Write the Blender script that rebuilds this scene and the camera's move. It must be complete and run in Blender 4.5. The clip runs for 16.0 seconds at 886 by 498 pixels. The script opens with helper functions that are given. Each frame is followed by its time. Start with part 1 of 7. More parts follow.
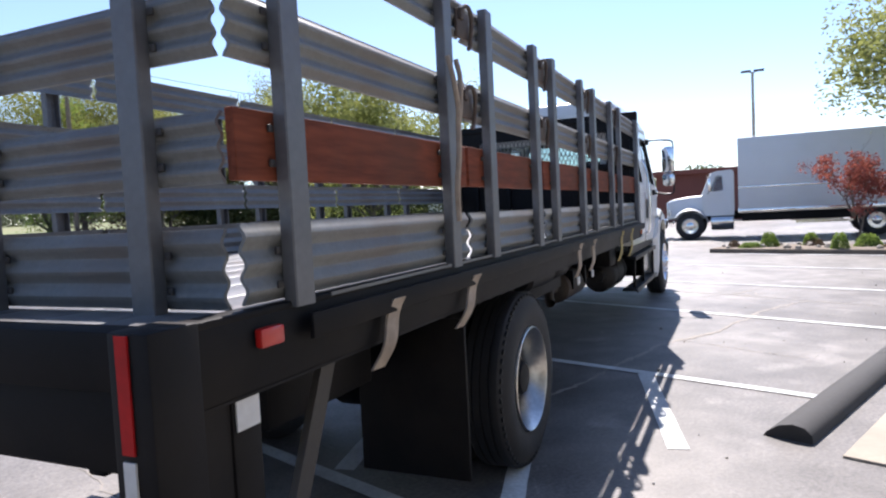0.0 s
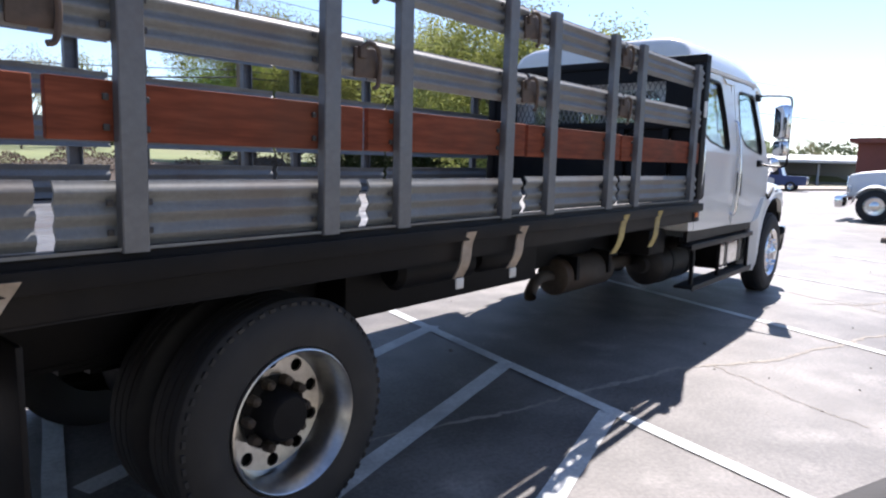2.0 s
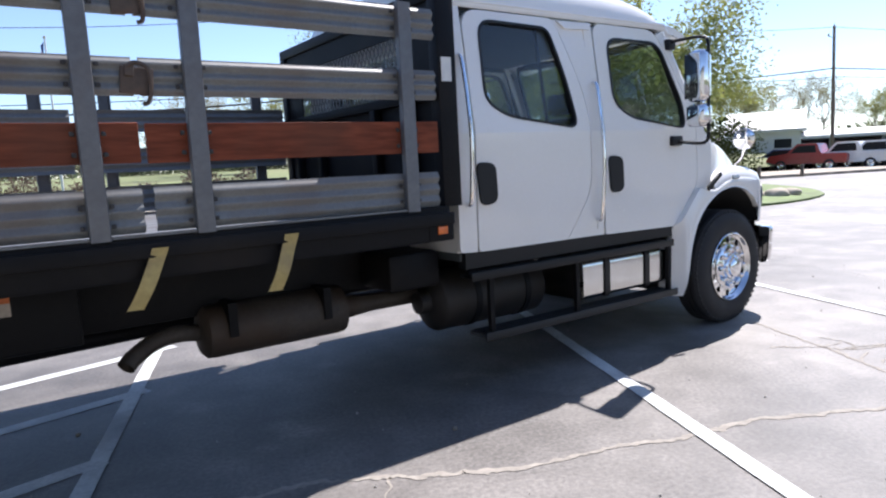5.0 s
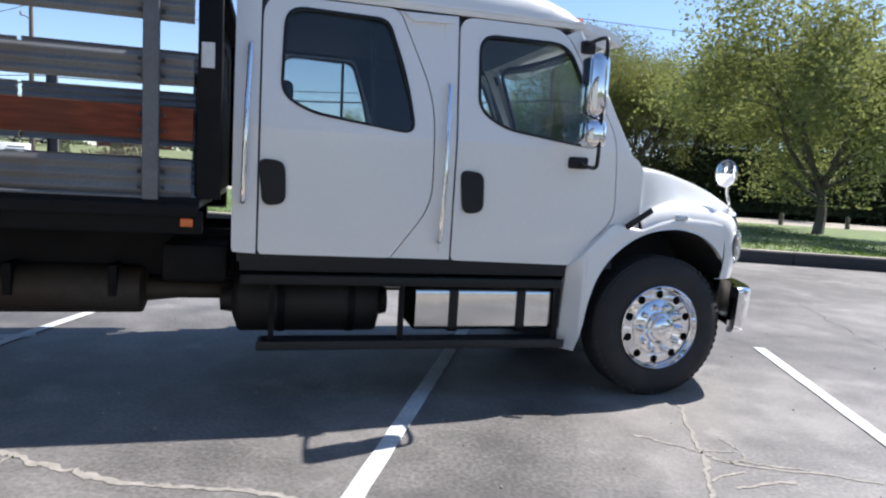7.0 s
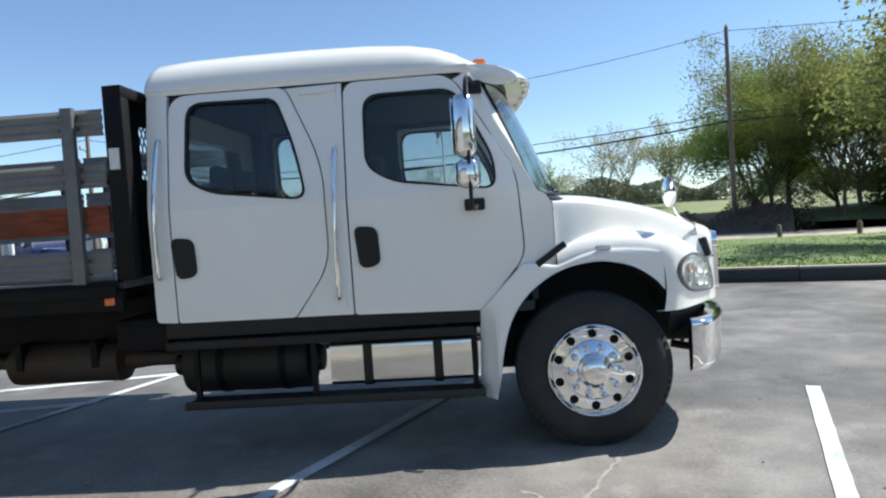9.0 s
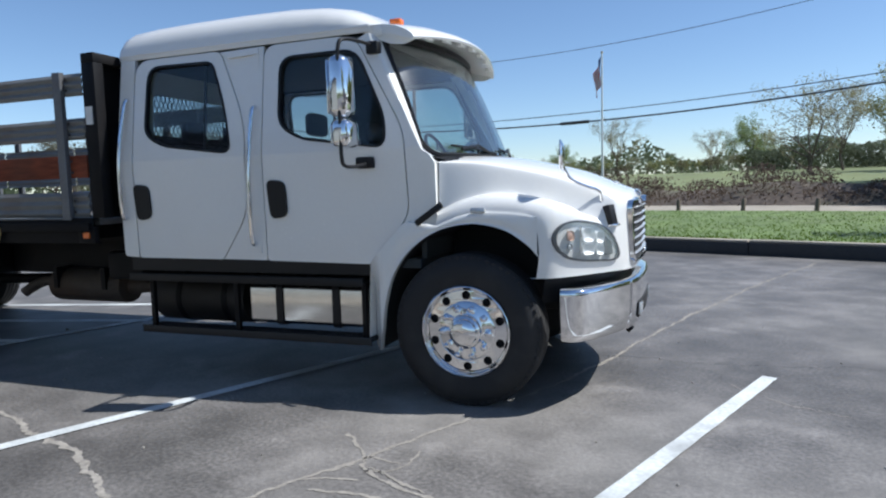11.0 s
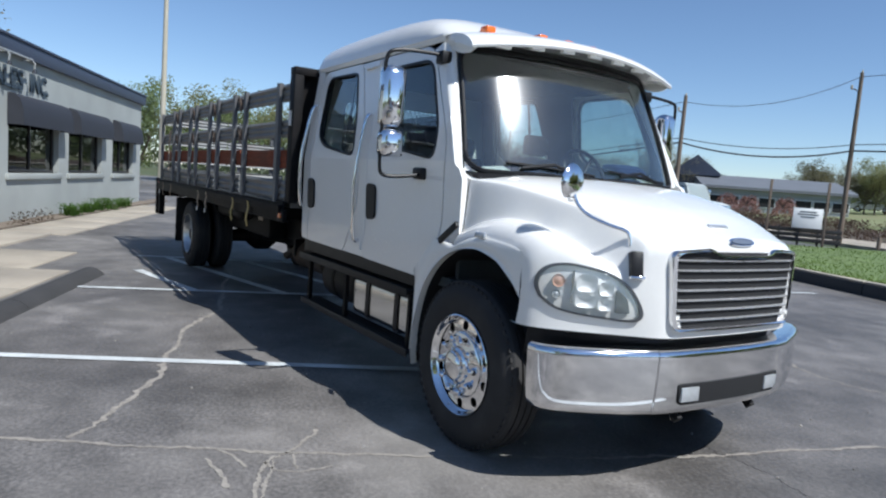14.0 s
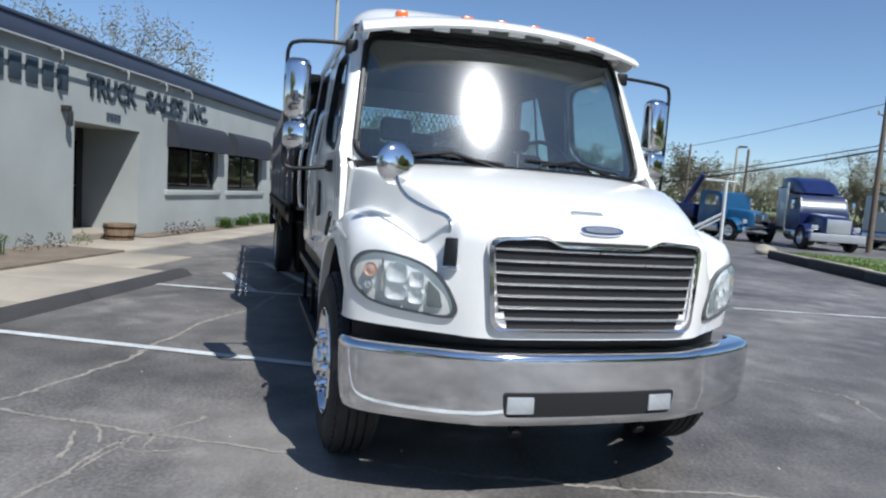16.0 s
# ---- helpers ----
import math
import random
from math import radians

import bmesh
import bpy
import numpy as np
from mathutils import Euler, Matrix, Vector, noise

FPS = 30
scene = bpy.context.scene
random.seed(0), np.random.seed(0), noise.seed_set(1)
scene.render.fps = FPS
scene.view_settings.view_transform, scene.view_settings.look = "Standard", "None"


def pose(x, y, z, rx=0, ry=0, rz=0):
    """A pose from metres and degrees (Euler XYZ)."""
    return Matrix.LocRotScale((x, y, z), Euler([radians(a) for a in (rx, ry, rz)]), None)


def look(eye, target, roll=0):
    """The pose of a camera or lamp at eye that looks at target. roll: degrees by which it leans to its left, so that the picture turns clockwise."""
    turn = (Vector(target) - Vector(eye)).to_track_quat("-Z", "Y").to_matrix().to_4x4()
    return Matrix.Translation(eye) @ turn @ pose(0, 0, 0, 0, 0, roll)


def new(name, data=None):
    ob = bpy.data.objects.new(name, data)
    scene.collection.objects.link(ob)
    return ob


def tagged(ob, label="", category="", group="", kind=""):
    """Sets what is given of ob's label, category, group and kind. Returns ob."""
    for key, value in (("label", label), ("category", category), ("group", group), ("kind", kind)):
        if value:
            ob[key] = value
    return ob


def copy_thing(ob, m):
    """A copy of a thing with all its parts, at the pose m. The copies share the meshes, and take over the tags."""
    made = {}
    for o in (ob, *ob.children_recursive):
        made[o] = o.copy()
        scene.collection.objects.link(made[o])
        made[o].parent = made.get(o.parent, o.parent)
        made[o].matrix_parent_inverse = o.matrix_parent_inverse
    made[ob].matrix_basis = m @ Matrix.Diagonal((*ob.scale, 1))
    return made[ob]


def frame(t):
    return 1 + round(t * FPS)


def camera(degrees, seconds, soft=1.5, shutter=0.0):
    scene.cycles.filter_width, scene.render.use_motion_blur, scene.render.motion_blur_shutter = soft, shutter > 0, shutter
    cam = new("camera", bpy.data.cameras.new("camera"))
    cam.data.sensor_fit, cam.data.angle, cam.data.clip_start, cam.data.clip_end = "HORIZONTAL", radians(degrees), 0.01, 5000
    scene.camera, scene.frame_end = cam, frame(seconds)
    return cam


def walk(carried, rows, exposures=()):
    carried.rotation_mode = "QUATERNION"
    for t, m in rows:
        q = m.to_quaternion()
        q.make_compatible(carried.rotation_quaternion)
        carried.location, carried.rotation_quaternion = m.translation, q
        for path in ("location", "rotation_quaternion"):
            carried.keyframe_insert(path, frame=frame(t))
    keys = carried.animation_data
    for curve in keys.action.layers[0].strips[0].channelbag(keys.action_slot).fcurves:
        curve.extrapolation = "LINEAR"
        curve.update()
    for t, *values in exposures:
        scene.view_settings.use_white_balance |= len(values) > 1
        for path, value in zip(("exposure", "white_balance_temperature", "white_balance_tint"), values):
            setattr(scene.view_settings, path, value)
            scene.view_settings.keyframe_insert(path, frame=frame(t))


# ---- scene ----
cam = camera(67.7, 16.0, soft=2.2)
PATH = [
    (0, (-11.301, -2.335, 1.502), (-9.482, -1.511, 1.389), -2.9),
    (0.5, (-10.886, -2.62, 1.505), (-9.251, -1.489, 1.288), -2.9),
    (1, (-10.335, -2.923, 1.584), (-8.675, -1.831, 1.353), 1.3),
    (1.5, (-9.837, -3.183, 1.581), (-8.314, -1.912, 1.329), -0.8),
    (2, (-9.257, -3.281, 1.58), (-7.724, -2.024, 1.312), 1.5),
    (2.5, (-8.659, -3.38, 1.582), (-7.182, -2.044, 1.397), 1.2),
    (3, (-8.113, -3.62, 1.557), (-6.713, -2.221, 1.275), 4.9),
    (3.5, (-7.428, -3.755, 1.533), (-6.057, -2.322, 1.269), 3.3),
    (4, (-6.823, -4.007, 1.502), (-5.547, -2.509, 1.143), 1.2),
    (4.5, (-6.087, -4.172, 1.502), (-4.875, -2.606, 1.218), -0.2),
    (5, (-5.422, -4.464, 1.524), (-4.283, -2.839, 1.275), -3.0),
    (7.5, (-2.138, -5.321, 1.514), (-1.779, -3.365, 1.304), 2.0),
    (8, (-1.613, -5.368, 1.510), (-1.354, -3.390, 1.364), -1.9),
    (8.5, (-0.981, -5.429, 1.490), (-0.897, -3.437, 1.330), -2.1),
    (9, (-0.632, -5.471, 1.514), (-0.771, -3.477, 1.439), -3.8),
    (9.5, (-0.076, -5.565, 1.509), (-0.380, -3.599, 1.298), -0.4),
    (12, (2.011, -4.680, 1.427), (0.927, -3.007, 1.271), -2.2),
    (12.5, (2.267, -4.410, 1.492), (0.963, -2.911, 1.269), 0.4),
    (13, (2.600, -4.087, 1.537), (1.191, -2.680, 1.348), 2.3),
    (13.5, (2.893, -3.630, 1.550), (1.405, -2.304, 1.385), 2.4),
    (14, (3.180, -3.389, 1.573), (1.505, -2.313, 1.377), 4.3),
    (14.5, (3.398, -3.055, 1.548), (1.609, -2.175, 1.392), 5.5),
    (15, (3.594, -2.552, 1.524), (1.742, -1.807, 1.394), 1.5),
    (15.5, (3.768, -2.085, 1.541), (1.866, -1.483, 1.397), 1.6),
    (16, (3.745, -1.608, 1.512), (1.833, -1.048, 1.338), 3.8),
]
EXPOSURES = [(0, 1.17, 6300, 18), (5, 1.07, 6150, 17), (7.3, 0.86, 6080, 12), (8.9, 0.80, 6200, 6), (9.5, 0.47, 6020, 7), (12, 0.34, 5800, 9), (16, 0.20, 5850, 9)]
walk(cam, [(t, look(eye, target, roll)) for t, eye, target, roll in PATH], EXPOSURES)

# ---- world and sun ----
SUN = Vector((1.8, 0.57, 2.42)).normalized()
world = bpy.data.worlds.new("sky")
scene.world = world
world.use_nodes = True
wn, wl = world.node_tree.nodes, world.node_tree.links
sky = wn.new("ShaderNodeTexSky")
sky.sky_type, sky.sun_disc = "NISHITA", False
sky.sun_elevation, sky.sun_rotation = math.asin(SUN.z), math.atan2(SUN.x, SUN.y)
sky.altitude, sky.air_density, sky.dust_density, sky.ozone_density = 1200, 1.0, 0.35, 2.0
wn["Background"].inputs["Strength"].default_value = 0.101
wl.new(sky.outputs["Color"], wn["Background"].inputs["Color"])
sun = new("sun", bpy.data.lights.new("sun", "SUN"))
sun.data.energy, sun.data.angle, sun.data.color = 5.0, radians(0.55), (1.0, 0.95, 0.87)
sun.matrix_world = look(SUN * 60, (0, 0, 0))

# ---- plan axes of the car park, turned against the truck ----
TURN = radians(21.5)
LOT = Matrix.Rotation(-TURN, 4, "Z")          # local x along the facade, local y away from it


def lot(a, b, z=0.0):
    return LOT @ Vector((a, b, z))


# ---- materials ----
def material(name, color, rough=0.6, metal=0.0, vary=0.12, scale=4.0, fine=40.0, bump=0.0, coat=0.0, dirt=None, dirt_amount=0.0,
             random_amount=0.0, spec=0.5, contrast=0.2, stretch=None):
    m = bpy.data.materials.new(name)
    m.use_nodes = True
    n, l = m.node_tree.nodes, m.node_tree.links
    b = n["Principled BSDF"]
    b.inputs["Roughness"].default_value, b.inputs["Metallic"].default_value = rough, metal
    b.inputs["Coat Weight"].default_value = coat
    b.inputs["Coat Roughness"].default_value = 0.04
    b.inputs["Specular IOR Level"].default_value = spec
    co = n.new("ShaderNodeTexCoord")
    big, small = n.new("ShaderNodeTexNoise"), n.new("ShaderNodeTexNoise")
    big.inputs["Scale"].default_value, big.inputs["Detail"].default_value = scale, 5
    small.inputs["Scale"].default_value, small.inputs["Detail"].default_value = fine, 4
    where = co.outputs["Object"]
    if stretch:
        mp = n.new("ShaderNodeMapping")
        mp.inputs["Scale"].default_value = stretch
        l.new(where, mp.inputs["Vector"])
        where = mp.outputs["Vector"]
    for t in (big, small):
        l.new(where, t.inputs["Vector"])
    mix = n.new("ShaderNodeMath")
    mix.operation = "MULTIPLY_ADD"
    mix.inputs[1].default_value = 0.5
    l.new(small.outputs["Fac"], mix.inputs[0])
    half = n.new("ShaderNodeMath")
    half.operation = "MULTIPLY"
    half.inputs[1].default_value = 0.5
    l.new(big.outputs["Fac"], half.inputs[0])
    l.new(half.outputs[0], mix.inputs[2])
    ramp = n.new("ShaderNodeValToRGB")
    ramp.color_ramp.elements[0].position, ramp.color_ramp.elements[1].position = 0.5 - contrast, 0.5 + contrast
    ramp.color_ramp.elements[0].color = (*[max(c * (1 - vary), 0) for c in color], 1)
    ramp.color_ramp.elements[1].color = (*[min(c * (1 + vary), 1) for c in color], 1)
    l.new(mix.outputs[0], ramp.inputs["Fac"])
    out = ramp.outputs["Color"]
    if dirt:
        grime = n.new("ShaderNodeTexNoise")
        grime.inputs["Scale"].default_value, grime.inputs["Detail"].default_value = scale * 0.45, 8
        l.new(co.outputs["Object"], grime.inputs["Vector"])
        cut = n.new("ShaderNodeMapRange")
        cut.inputs["From Min"].default_value, cut.inputs["From Max"].default_value = 0.5, 0.68
        cut.inputs["To Max"].default_value = dirt_amount
        l.new(grime.outputs["Fac"], cut.inputs["Value"])
        blend = n.new("ShaderNodeMix")
        blend.data_type = "RGBA"
        l.new(cut.outputs["Result"], blend.inputs["Factor"])
        l.new(out, blend.inputs[6])
        blend.inputs[7].default_value = (*dirt, 1)
        out = blend.outputs[2]
    if random_amount:
        info = n.new("ShaderNodeNewGeometry")
        hsv = n.new("ShaderNodeHueSaturation")
        rng = n.new("ShaderNodeMapRange")
        rng.inputs["To Min"].default_value, rng.inputs["To Max"].default_value = 1 - random_amount, 1 + random_amount
        l.new(info.outputs["Random Per Island"], rng.inputs["Value"])
        l.new(rng.outputs["Result"], hsv.inputs["Value"])
        l.new(out, hsv.inputs["Color"])
        out = hsv.outputs["Color"]
    l.new(out, b.inputs["Base Color"])
    if bump:
        bp = n.new("ShaderNodeBump")
        bp.inputs["Strength"].default_value, bp.inputs["Distance"].default_value = bump, 0.01
        l.new(mix.outputs[0], bp.inputs["Height"])
        l.new(bp.outputs["Normal"], b.inputs["Normal"])
    if rough > 0.15 and metal < 0.9:
        rr = n.new("ShaderNodeMapRange")
        rr.inputs["To Min"].default_value, rr.inputs["To Max"].default_value = max(rough - 0.1, 0.03), min(rough + 0.1, 1)
        l.new(mix.outputs[0], rr.inputs["Value"])
        l.new(rr.outputs["Result"], b.inputs["Roughness"])
    return m


def mottle(m, scale, low, high, edge=0.16, detail=6.0, centre=0.5):
    """Multiply a material's colour by one more layer of stains."""
    n, l = m.node_tree.nodes, m.node_tree.links
    slot = n["Principled BSDF"].inputs["Base Color"]
    src = slot.links[0].from_socket
    co, noise_, rng, mul = n.new("ShaderNodeTexCoord"), n.new("ShaderNodeTexNoise"), n.new("ShaderNodeMapRange"), n.new("ShaderNodeMix")
    noise_.inputs["Scale"].default_value, noise_.inputs["Detail"].default_value = scale, detail
    l.new(co.outputs["Object"], noise_.inputs["Vector"])
    rng.inputs["From Min"].default_value, rng.inputs["From Max"].default_value = centre - edge, centre + edge
    rng.inputs["To Min"].default_value, rng.inputs["To Max"].default_value = low, high
    l.new(noise_.outputs["Fac"], rng.inputs["Value"])
    mul.data_type, mul.blend_type = "RGBA", "MULTIPLY"
    mul.inputs["Factor"].default_value = 1.0
    l.new(src, mul.inputs[6])
    l.new(rng.outputs["Result"], mul.inputs[7])
    l.new(mul.outputs[2], slot)
    return m


def glass_material(name, tint, alpha_mix, rough=0.015, dust=0.0):
    """Thin tinted glass: partly clear, partly glossy."""
    m = bpy.data.materials.new(name)
    m.use_nodes = True
    n, l = m.node_tree.nodes, m.node_tree.links
    n.remove(n["Principled BSDF"])
    clear, gloss, mix = n.new("ShaderNodeBsdfTransparent"), n.new("ShaderNodeBsdfGlossy"), n.new("ShaderNodeMixShader")
    edge_on = n.new("ShaderNodeLayerWeight")
    edge_on.inputs["Blend"].default_value = 0.5
    steep, fres = n.new("ShaderNodeMath"), n.new("ShaderNodeMapRange")
    steep.operation, steep.inputs[1].default_value = "POWER", 4.0
    l.new(edge_on.outputs["Facing"], steep.inputs[0])
    l.new(steep.outputs[0], fres.inputs["Value"])
    fres.inputs["To Min"].default_value = ((alpha_mix - 1) / (alpha_mix + 1)) ** 2
    clear.inputs["Color"].default_value = (*tint, 1)
    gloss.inputs["Roughness"].default_value = rough
    l.new(fres.outputs[0], mix.inputs[0])
    l.new(clear.outputs[0], mix.inputs[1])
    l.new(gloss.outputs[0], mix.inputs[2])
    out = mix.outputs[0]
    if dust:
        film, both, grit = n.new("ShaderNodeBsdfDiffuse"), n.new("ShaderNodeMixShader"), n.new("ShaderNodeTexNoise")
        # dust film in teal, which puts the screen's hazy sky sheen into the colour
        film.inputs["Color"].default_value = (0.42, 0.5, 0.49, 1)
        grit.inputs["Scale"].default_value, grit.inputs["Detail"].default_value = 3.5, 5
        amount = n.new("ShaderNodeMapRange")
        amount.inputs["From Min"].default_value, amount.inputs["From Max"].default_value = 0.3, 0.7
        amount.inputs["To Min"].default_value, amount.inputs["To Max"].default_value = dust * 0.6, dust * 1.4
        l.new(grit.outputs["Fac"], amount.inputs["Value"])
        l.new(amount.outputs["Result"], both.inputs[0])
        l.new(out, both.inputs[1])
        l.new(film.outputs[0], both.inputs[2])
        out = both.outputs[0]
    l.new(out, n["Material Output"].inputs["Surface"])
    return m


def foliage_material(name, color, vary=0.35):
    m = material(name, color, rough=0.6, vary=0.25, scale=0.6, fine=3.0, random_amount=vary, spec=0.06)
    n, l = m.node_tree.nodes, m.node_tree.links
    b = n["Principled BSDF"]
    tr, mx = n.new("ShaderNodeBsdfTranslucent"), n.new("ShaderNodeMixShader")
    tr.inputs["Color"].default_value = (color[0] * 1.2, color[1] * 1.2, color[2] * 0.8, 1)
    mx.inputs[0].default_value = 0.45
    l.new(b.outputs[0], mx.inputs[1])
    l.new(tr.outputs[0], mx.inputs[2])
    l.new(mx.outputs[0], n["Material Output"].inputs["Surface"])
    return m


WHITE = material("white_paint", (0.80, 0.785, 0.745), 0.24, vary=0.02, scale=1.5, coat=0.6, dirt=(0.62, 0.6, 0.55), dirt_amount=0.18)
CHROME = material("chrome", (0.82, 0.82, 0.83), 0.07, 1.0, vary=0.03, scale=6)
ALU = material("polished_aluminium", (0.72, 0.72, 0.71), 0.16, 1.0, vary=0.08, scale=9)
STEEL_RIM = material("worn_aluminium_rim", (0.62, 0.61, 0.58), 0.28, 1.0, vary=0.18, scale=9, dirt=(0.2, 0.18, 0.16), dirt_amount=0.5)
BLACK = material("black_steel", (0.007, 0.007, 0.008), 0.55, vary=0.3, scale=5, bump=0.05, dirt=(0.022, 0.018, 0.015), dirt_amount=0.5, spec=0.15)
STEP = material("dark_step_tread", (0.014, 0.0145, 0.016), 0.5, vary=0.25, scale=8, spec=0.4)
PLASTIC = material("black_plastic", (0.010, 0.010, 0.011), 0.45, vary=0.15, scale=8, spec=0.3)
RUBBER = material("tyre_rubber", (0.015, 0.015, 0.016), 0.75, vary=0.25, scale=7, bump=0.1, dirt=(0.05, 0.045, 0.04), dirt_amount=0.45)
GALV = material("weathered_grey_steel", (0.178, 0.184, 0.180), 0.55, 0.12, vary=0.2, scale=5, fine=60, bump=0.08, dirt=(0.14, 0.115, 0.10), dirt_amount=0.5)
POSTM = material("grey_painted_post", (0.135, 0.14, 0.147), 0.45, 0.25, vary=0.2, scale=7, bump=0.08, dirt=(0.14, 0.11, 0.09), dirt_amount=0.5)
ORANGE = material("red_brown_board", (0.175, 0.048, 0.024), 0.7, vary=0.4, scale=4, fine=45, bump=0.15, stretch=(0.12, 1, 1), contrast=0.13, spec=0.15, dirt=(0.12, 0.05, 0.03), dirt_amount=0.6)
DECK = material("worn_deck_plate", (0.2, 0.2, 0.2), 0.4, 0.4, vary=0.3, scale=4, bump=0.1, dirt=(0.12, 0.09, 0.07), dirt_amount=0.5)
RUST = material("rusty_exhaust_steel", (0.062, 0.050, 0.040), 0.65, 0.3, vary=0.35, scale=6, bump=0.15, dirt=(0.06, 0.036, 0.022), dirt_amount=0.7)
LATCH = material("rusty_latch_steel", (0.10, 0.075, 0.06), 0.65, 0.3, vary=0.35, scale=12, bump=0.15, dirt=(0.09, 0.05, 0.03), dirt_amount=0.7)
STRAP = material("faded_yellow_webbing", (0.42, 0.33, 0.13), 0.85, vary=0.2, scale=12, dirt=(0.2, 0.16, 0.11), dirt_amount=0.5)
STRAP_TAN = material("dirty_tan_webbing", (0.36, 0.29, 0.22), 0.85, vary=0.25, scale=12, dirt=(0.16, 0.12, 0.09), dirt_amount=0.6)
INSIDE = material("grey_cab_trim", (0.038, 0.046, 0.05), 0.7, vary=0.1, scale=6)
SEAT = material("dark_seat_cloth", (0.035, 0.037, 0.04), 0.85, vary=0.2, scale=14, bump=0.1)
# near-black: the shade inside openings is put into this colour
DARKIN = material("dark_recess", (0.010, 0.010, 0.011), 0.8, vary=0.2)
AMBER = material("amber_lens", (0.75, 0.16, 0.02), 0.25, vary=0.1, coat=0.5)
REDLENS = material("red_lens", (0.5, 0.015, 0.012), 0.3, vary=0.1, coat=0.4)
REDTAPE = material("red_reflective_tape", (0.42, 0.012, 0.012), 0.5, vary=0.2, scale=10, spec=0.2)
BAR = material("brushed_grille_bar", (0.80, 0.80, 0.80), 0.30, 0.8, vary=0.06, scale=9)
WHITETAPE = material("white_reflective_plate", (0.62, 0.62, 0.60), 0.4, vary=0.12, dirt=(0.3, 0.28, 0.26), dirt_amount=0.5)
BULB = material("dim_amber_bulb", (0.50, 0.29, 0.20), 0.35, vary=0.1)
REFLECT = material("bright_lamp_reflector", (0.78, 0.79, 0.79), 0.55, 0.4, vary=0.06, scale=12)
LAMP = material("clear_lamp_lens", (0.50, 0.52, 0.53), 0.16, 0.4, vary=0.1, coat=0.6)
CABGLASS = glass_material("tinted_side_glass", (0.80, 0.83, 0.83), 1.5)
WSGLASS = glass_material("windscreen_glass", (0.60, 0.76, 0.74), 2.6, 0.125, 0.03)
LENSGLASS = glass_material("clear_cover", (0.9, 0.9, 0.9), 1.5, 0.04, 0.22)
MIRROR = material("mirror_glass", (0.85, 0.87, 0.88), 0.02, 1.0, vary=0.0)


# ---- mesh helpers ----
def mesh_of(name, bm, mat, smooth=40):
    bmesh.ops.recalc_face_normals(bm, faces=bm.faces)
    me = bpy.data.meshes.new(name)
    bm.to_mesh(me)
    bm.free()
    for m in (mat if isinstance(mat, (list, tuple)) else [mat]):
        me.materials.append(m)
    if smooth:
        me.shade_smooth()
        me.set_sharp_from_angle(angle=radians(smooth))
    return me


def part(name, bm, mat, parent, label="", smooth=40, m=None):
    ob = new(name, mesh_of(name, bm, mat, smooth))
    ob.parent = parent
    if m is not None:
        ob.matrix_basis = m
    return tagged(ob, label)


def thing(name, m=Matrix(), label="", category="", group="", kind=""):
    ob = new(name)
    ob.empty_display_size = 0.2
    ob.matrix_basis = m
    return tagged(ob, label, category, group, kind)


def single(name, bm, mat, label="", category="", group="", kind="", m=None, smooth=40):
    ob = new(name, mesh_of(name, bm, mat, smooth))
    if m is not None:
        ob.matrix_basis = m
    return tagged(ob, label, category, group, kind)


def box(bm, lo, hi, bevel=0.0, m=None, seg=2):
    lo, hi = Vector(lo), Vector(hi)
    vs = [bm.verts.new((x, y, z)) for x in (lo.x, hi.x) for y in (lo.y, hi.y) for z in (lo.z, hi.z)]
    fs = [bm.faces.new([vs[i] for i in f]) for f in ((0, 1, 3, 2), (4, 6, 7, 5), (0, 4, 5, 1), (2, 3, 7, 6), (0, 2, 6, 4), (1, 5, 7, 3))]
    if bevel:
        es = list({e for f in fs for e in f.edges})
        r = bmesh.ops.bevel(bm, geom=es, offset=bevel, segments=seg, affect="EDGES", profile=0.5)
        vs = list({v for f in r["faces"] for v in f.verts} | {v for v in vs if v.is_valid})
    if m is not None:
        for v in vs:
            v.co = m @ v.co
    return bm


def boxes(*items, bevel=0.0):
    bm = bmesh.new()
    for lo, hi in items:
        box(bm, lo, hi, bevel)
    return bm


def tube(bm, pts, r, seg=10, caps=True):
    pts = [Vector(p) for p in pts]
    rs = r if isinstance(r, (list, tuple)) else [r] * len(pts)
    rings, up = [], None
    for i, p in enumerate(pts):
        d = (pts[min(i + 1, len(pts) - 1)] - pts[max(i - 1, 0)]).normalized()
        if up is None:
            up = d.orthogonal().normalized()
        up = (up - d * up.dot(d)).normalized()
        side = d.cross(up)
        rings.append([bm.verts.new(p + rs[i] * (math.cos(a) * up + math.sin(a) * side)) for a in (2 * math.pi * k / seg for k in range(seg))])
    for a, b in zip(rings, rings[1:]):
        for k in range(seg):
            bm.faces.new((a[k], a[(k + 1) % seg], b[(k + 1) % seg], b[k]))
    if caps:
        bm.faces.new(rings[0][::-1])
        bm.faces.new(rings[-1])
    return bm


def smooth_path(pts, n=6):
    """Catmull-Rom through the points."""
    pts = [Vector(p) for p in pts]
    out = []
    for i in range(len(pts) - 1):
        p0, p1, p2, p3 = pts[max(i - 1, 0)], pts[i], pts[i + 1], pts[min(i + 2, len(pts) - 1)]
        for k in range(n):
            t = k / n
            out.append(0.5 * (2 * p1 + (p2 - p0) * t + (2 * p0 - 5 * p1 + 4 * p2 - p3) * t * t + (3 * p1 - p0 - 3 * p2 + p3) * t ** 3))
    out.append(pts[-1])
    return out


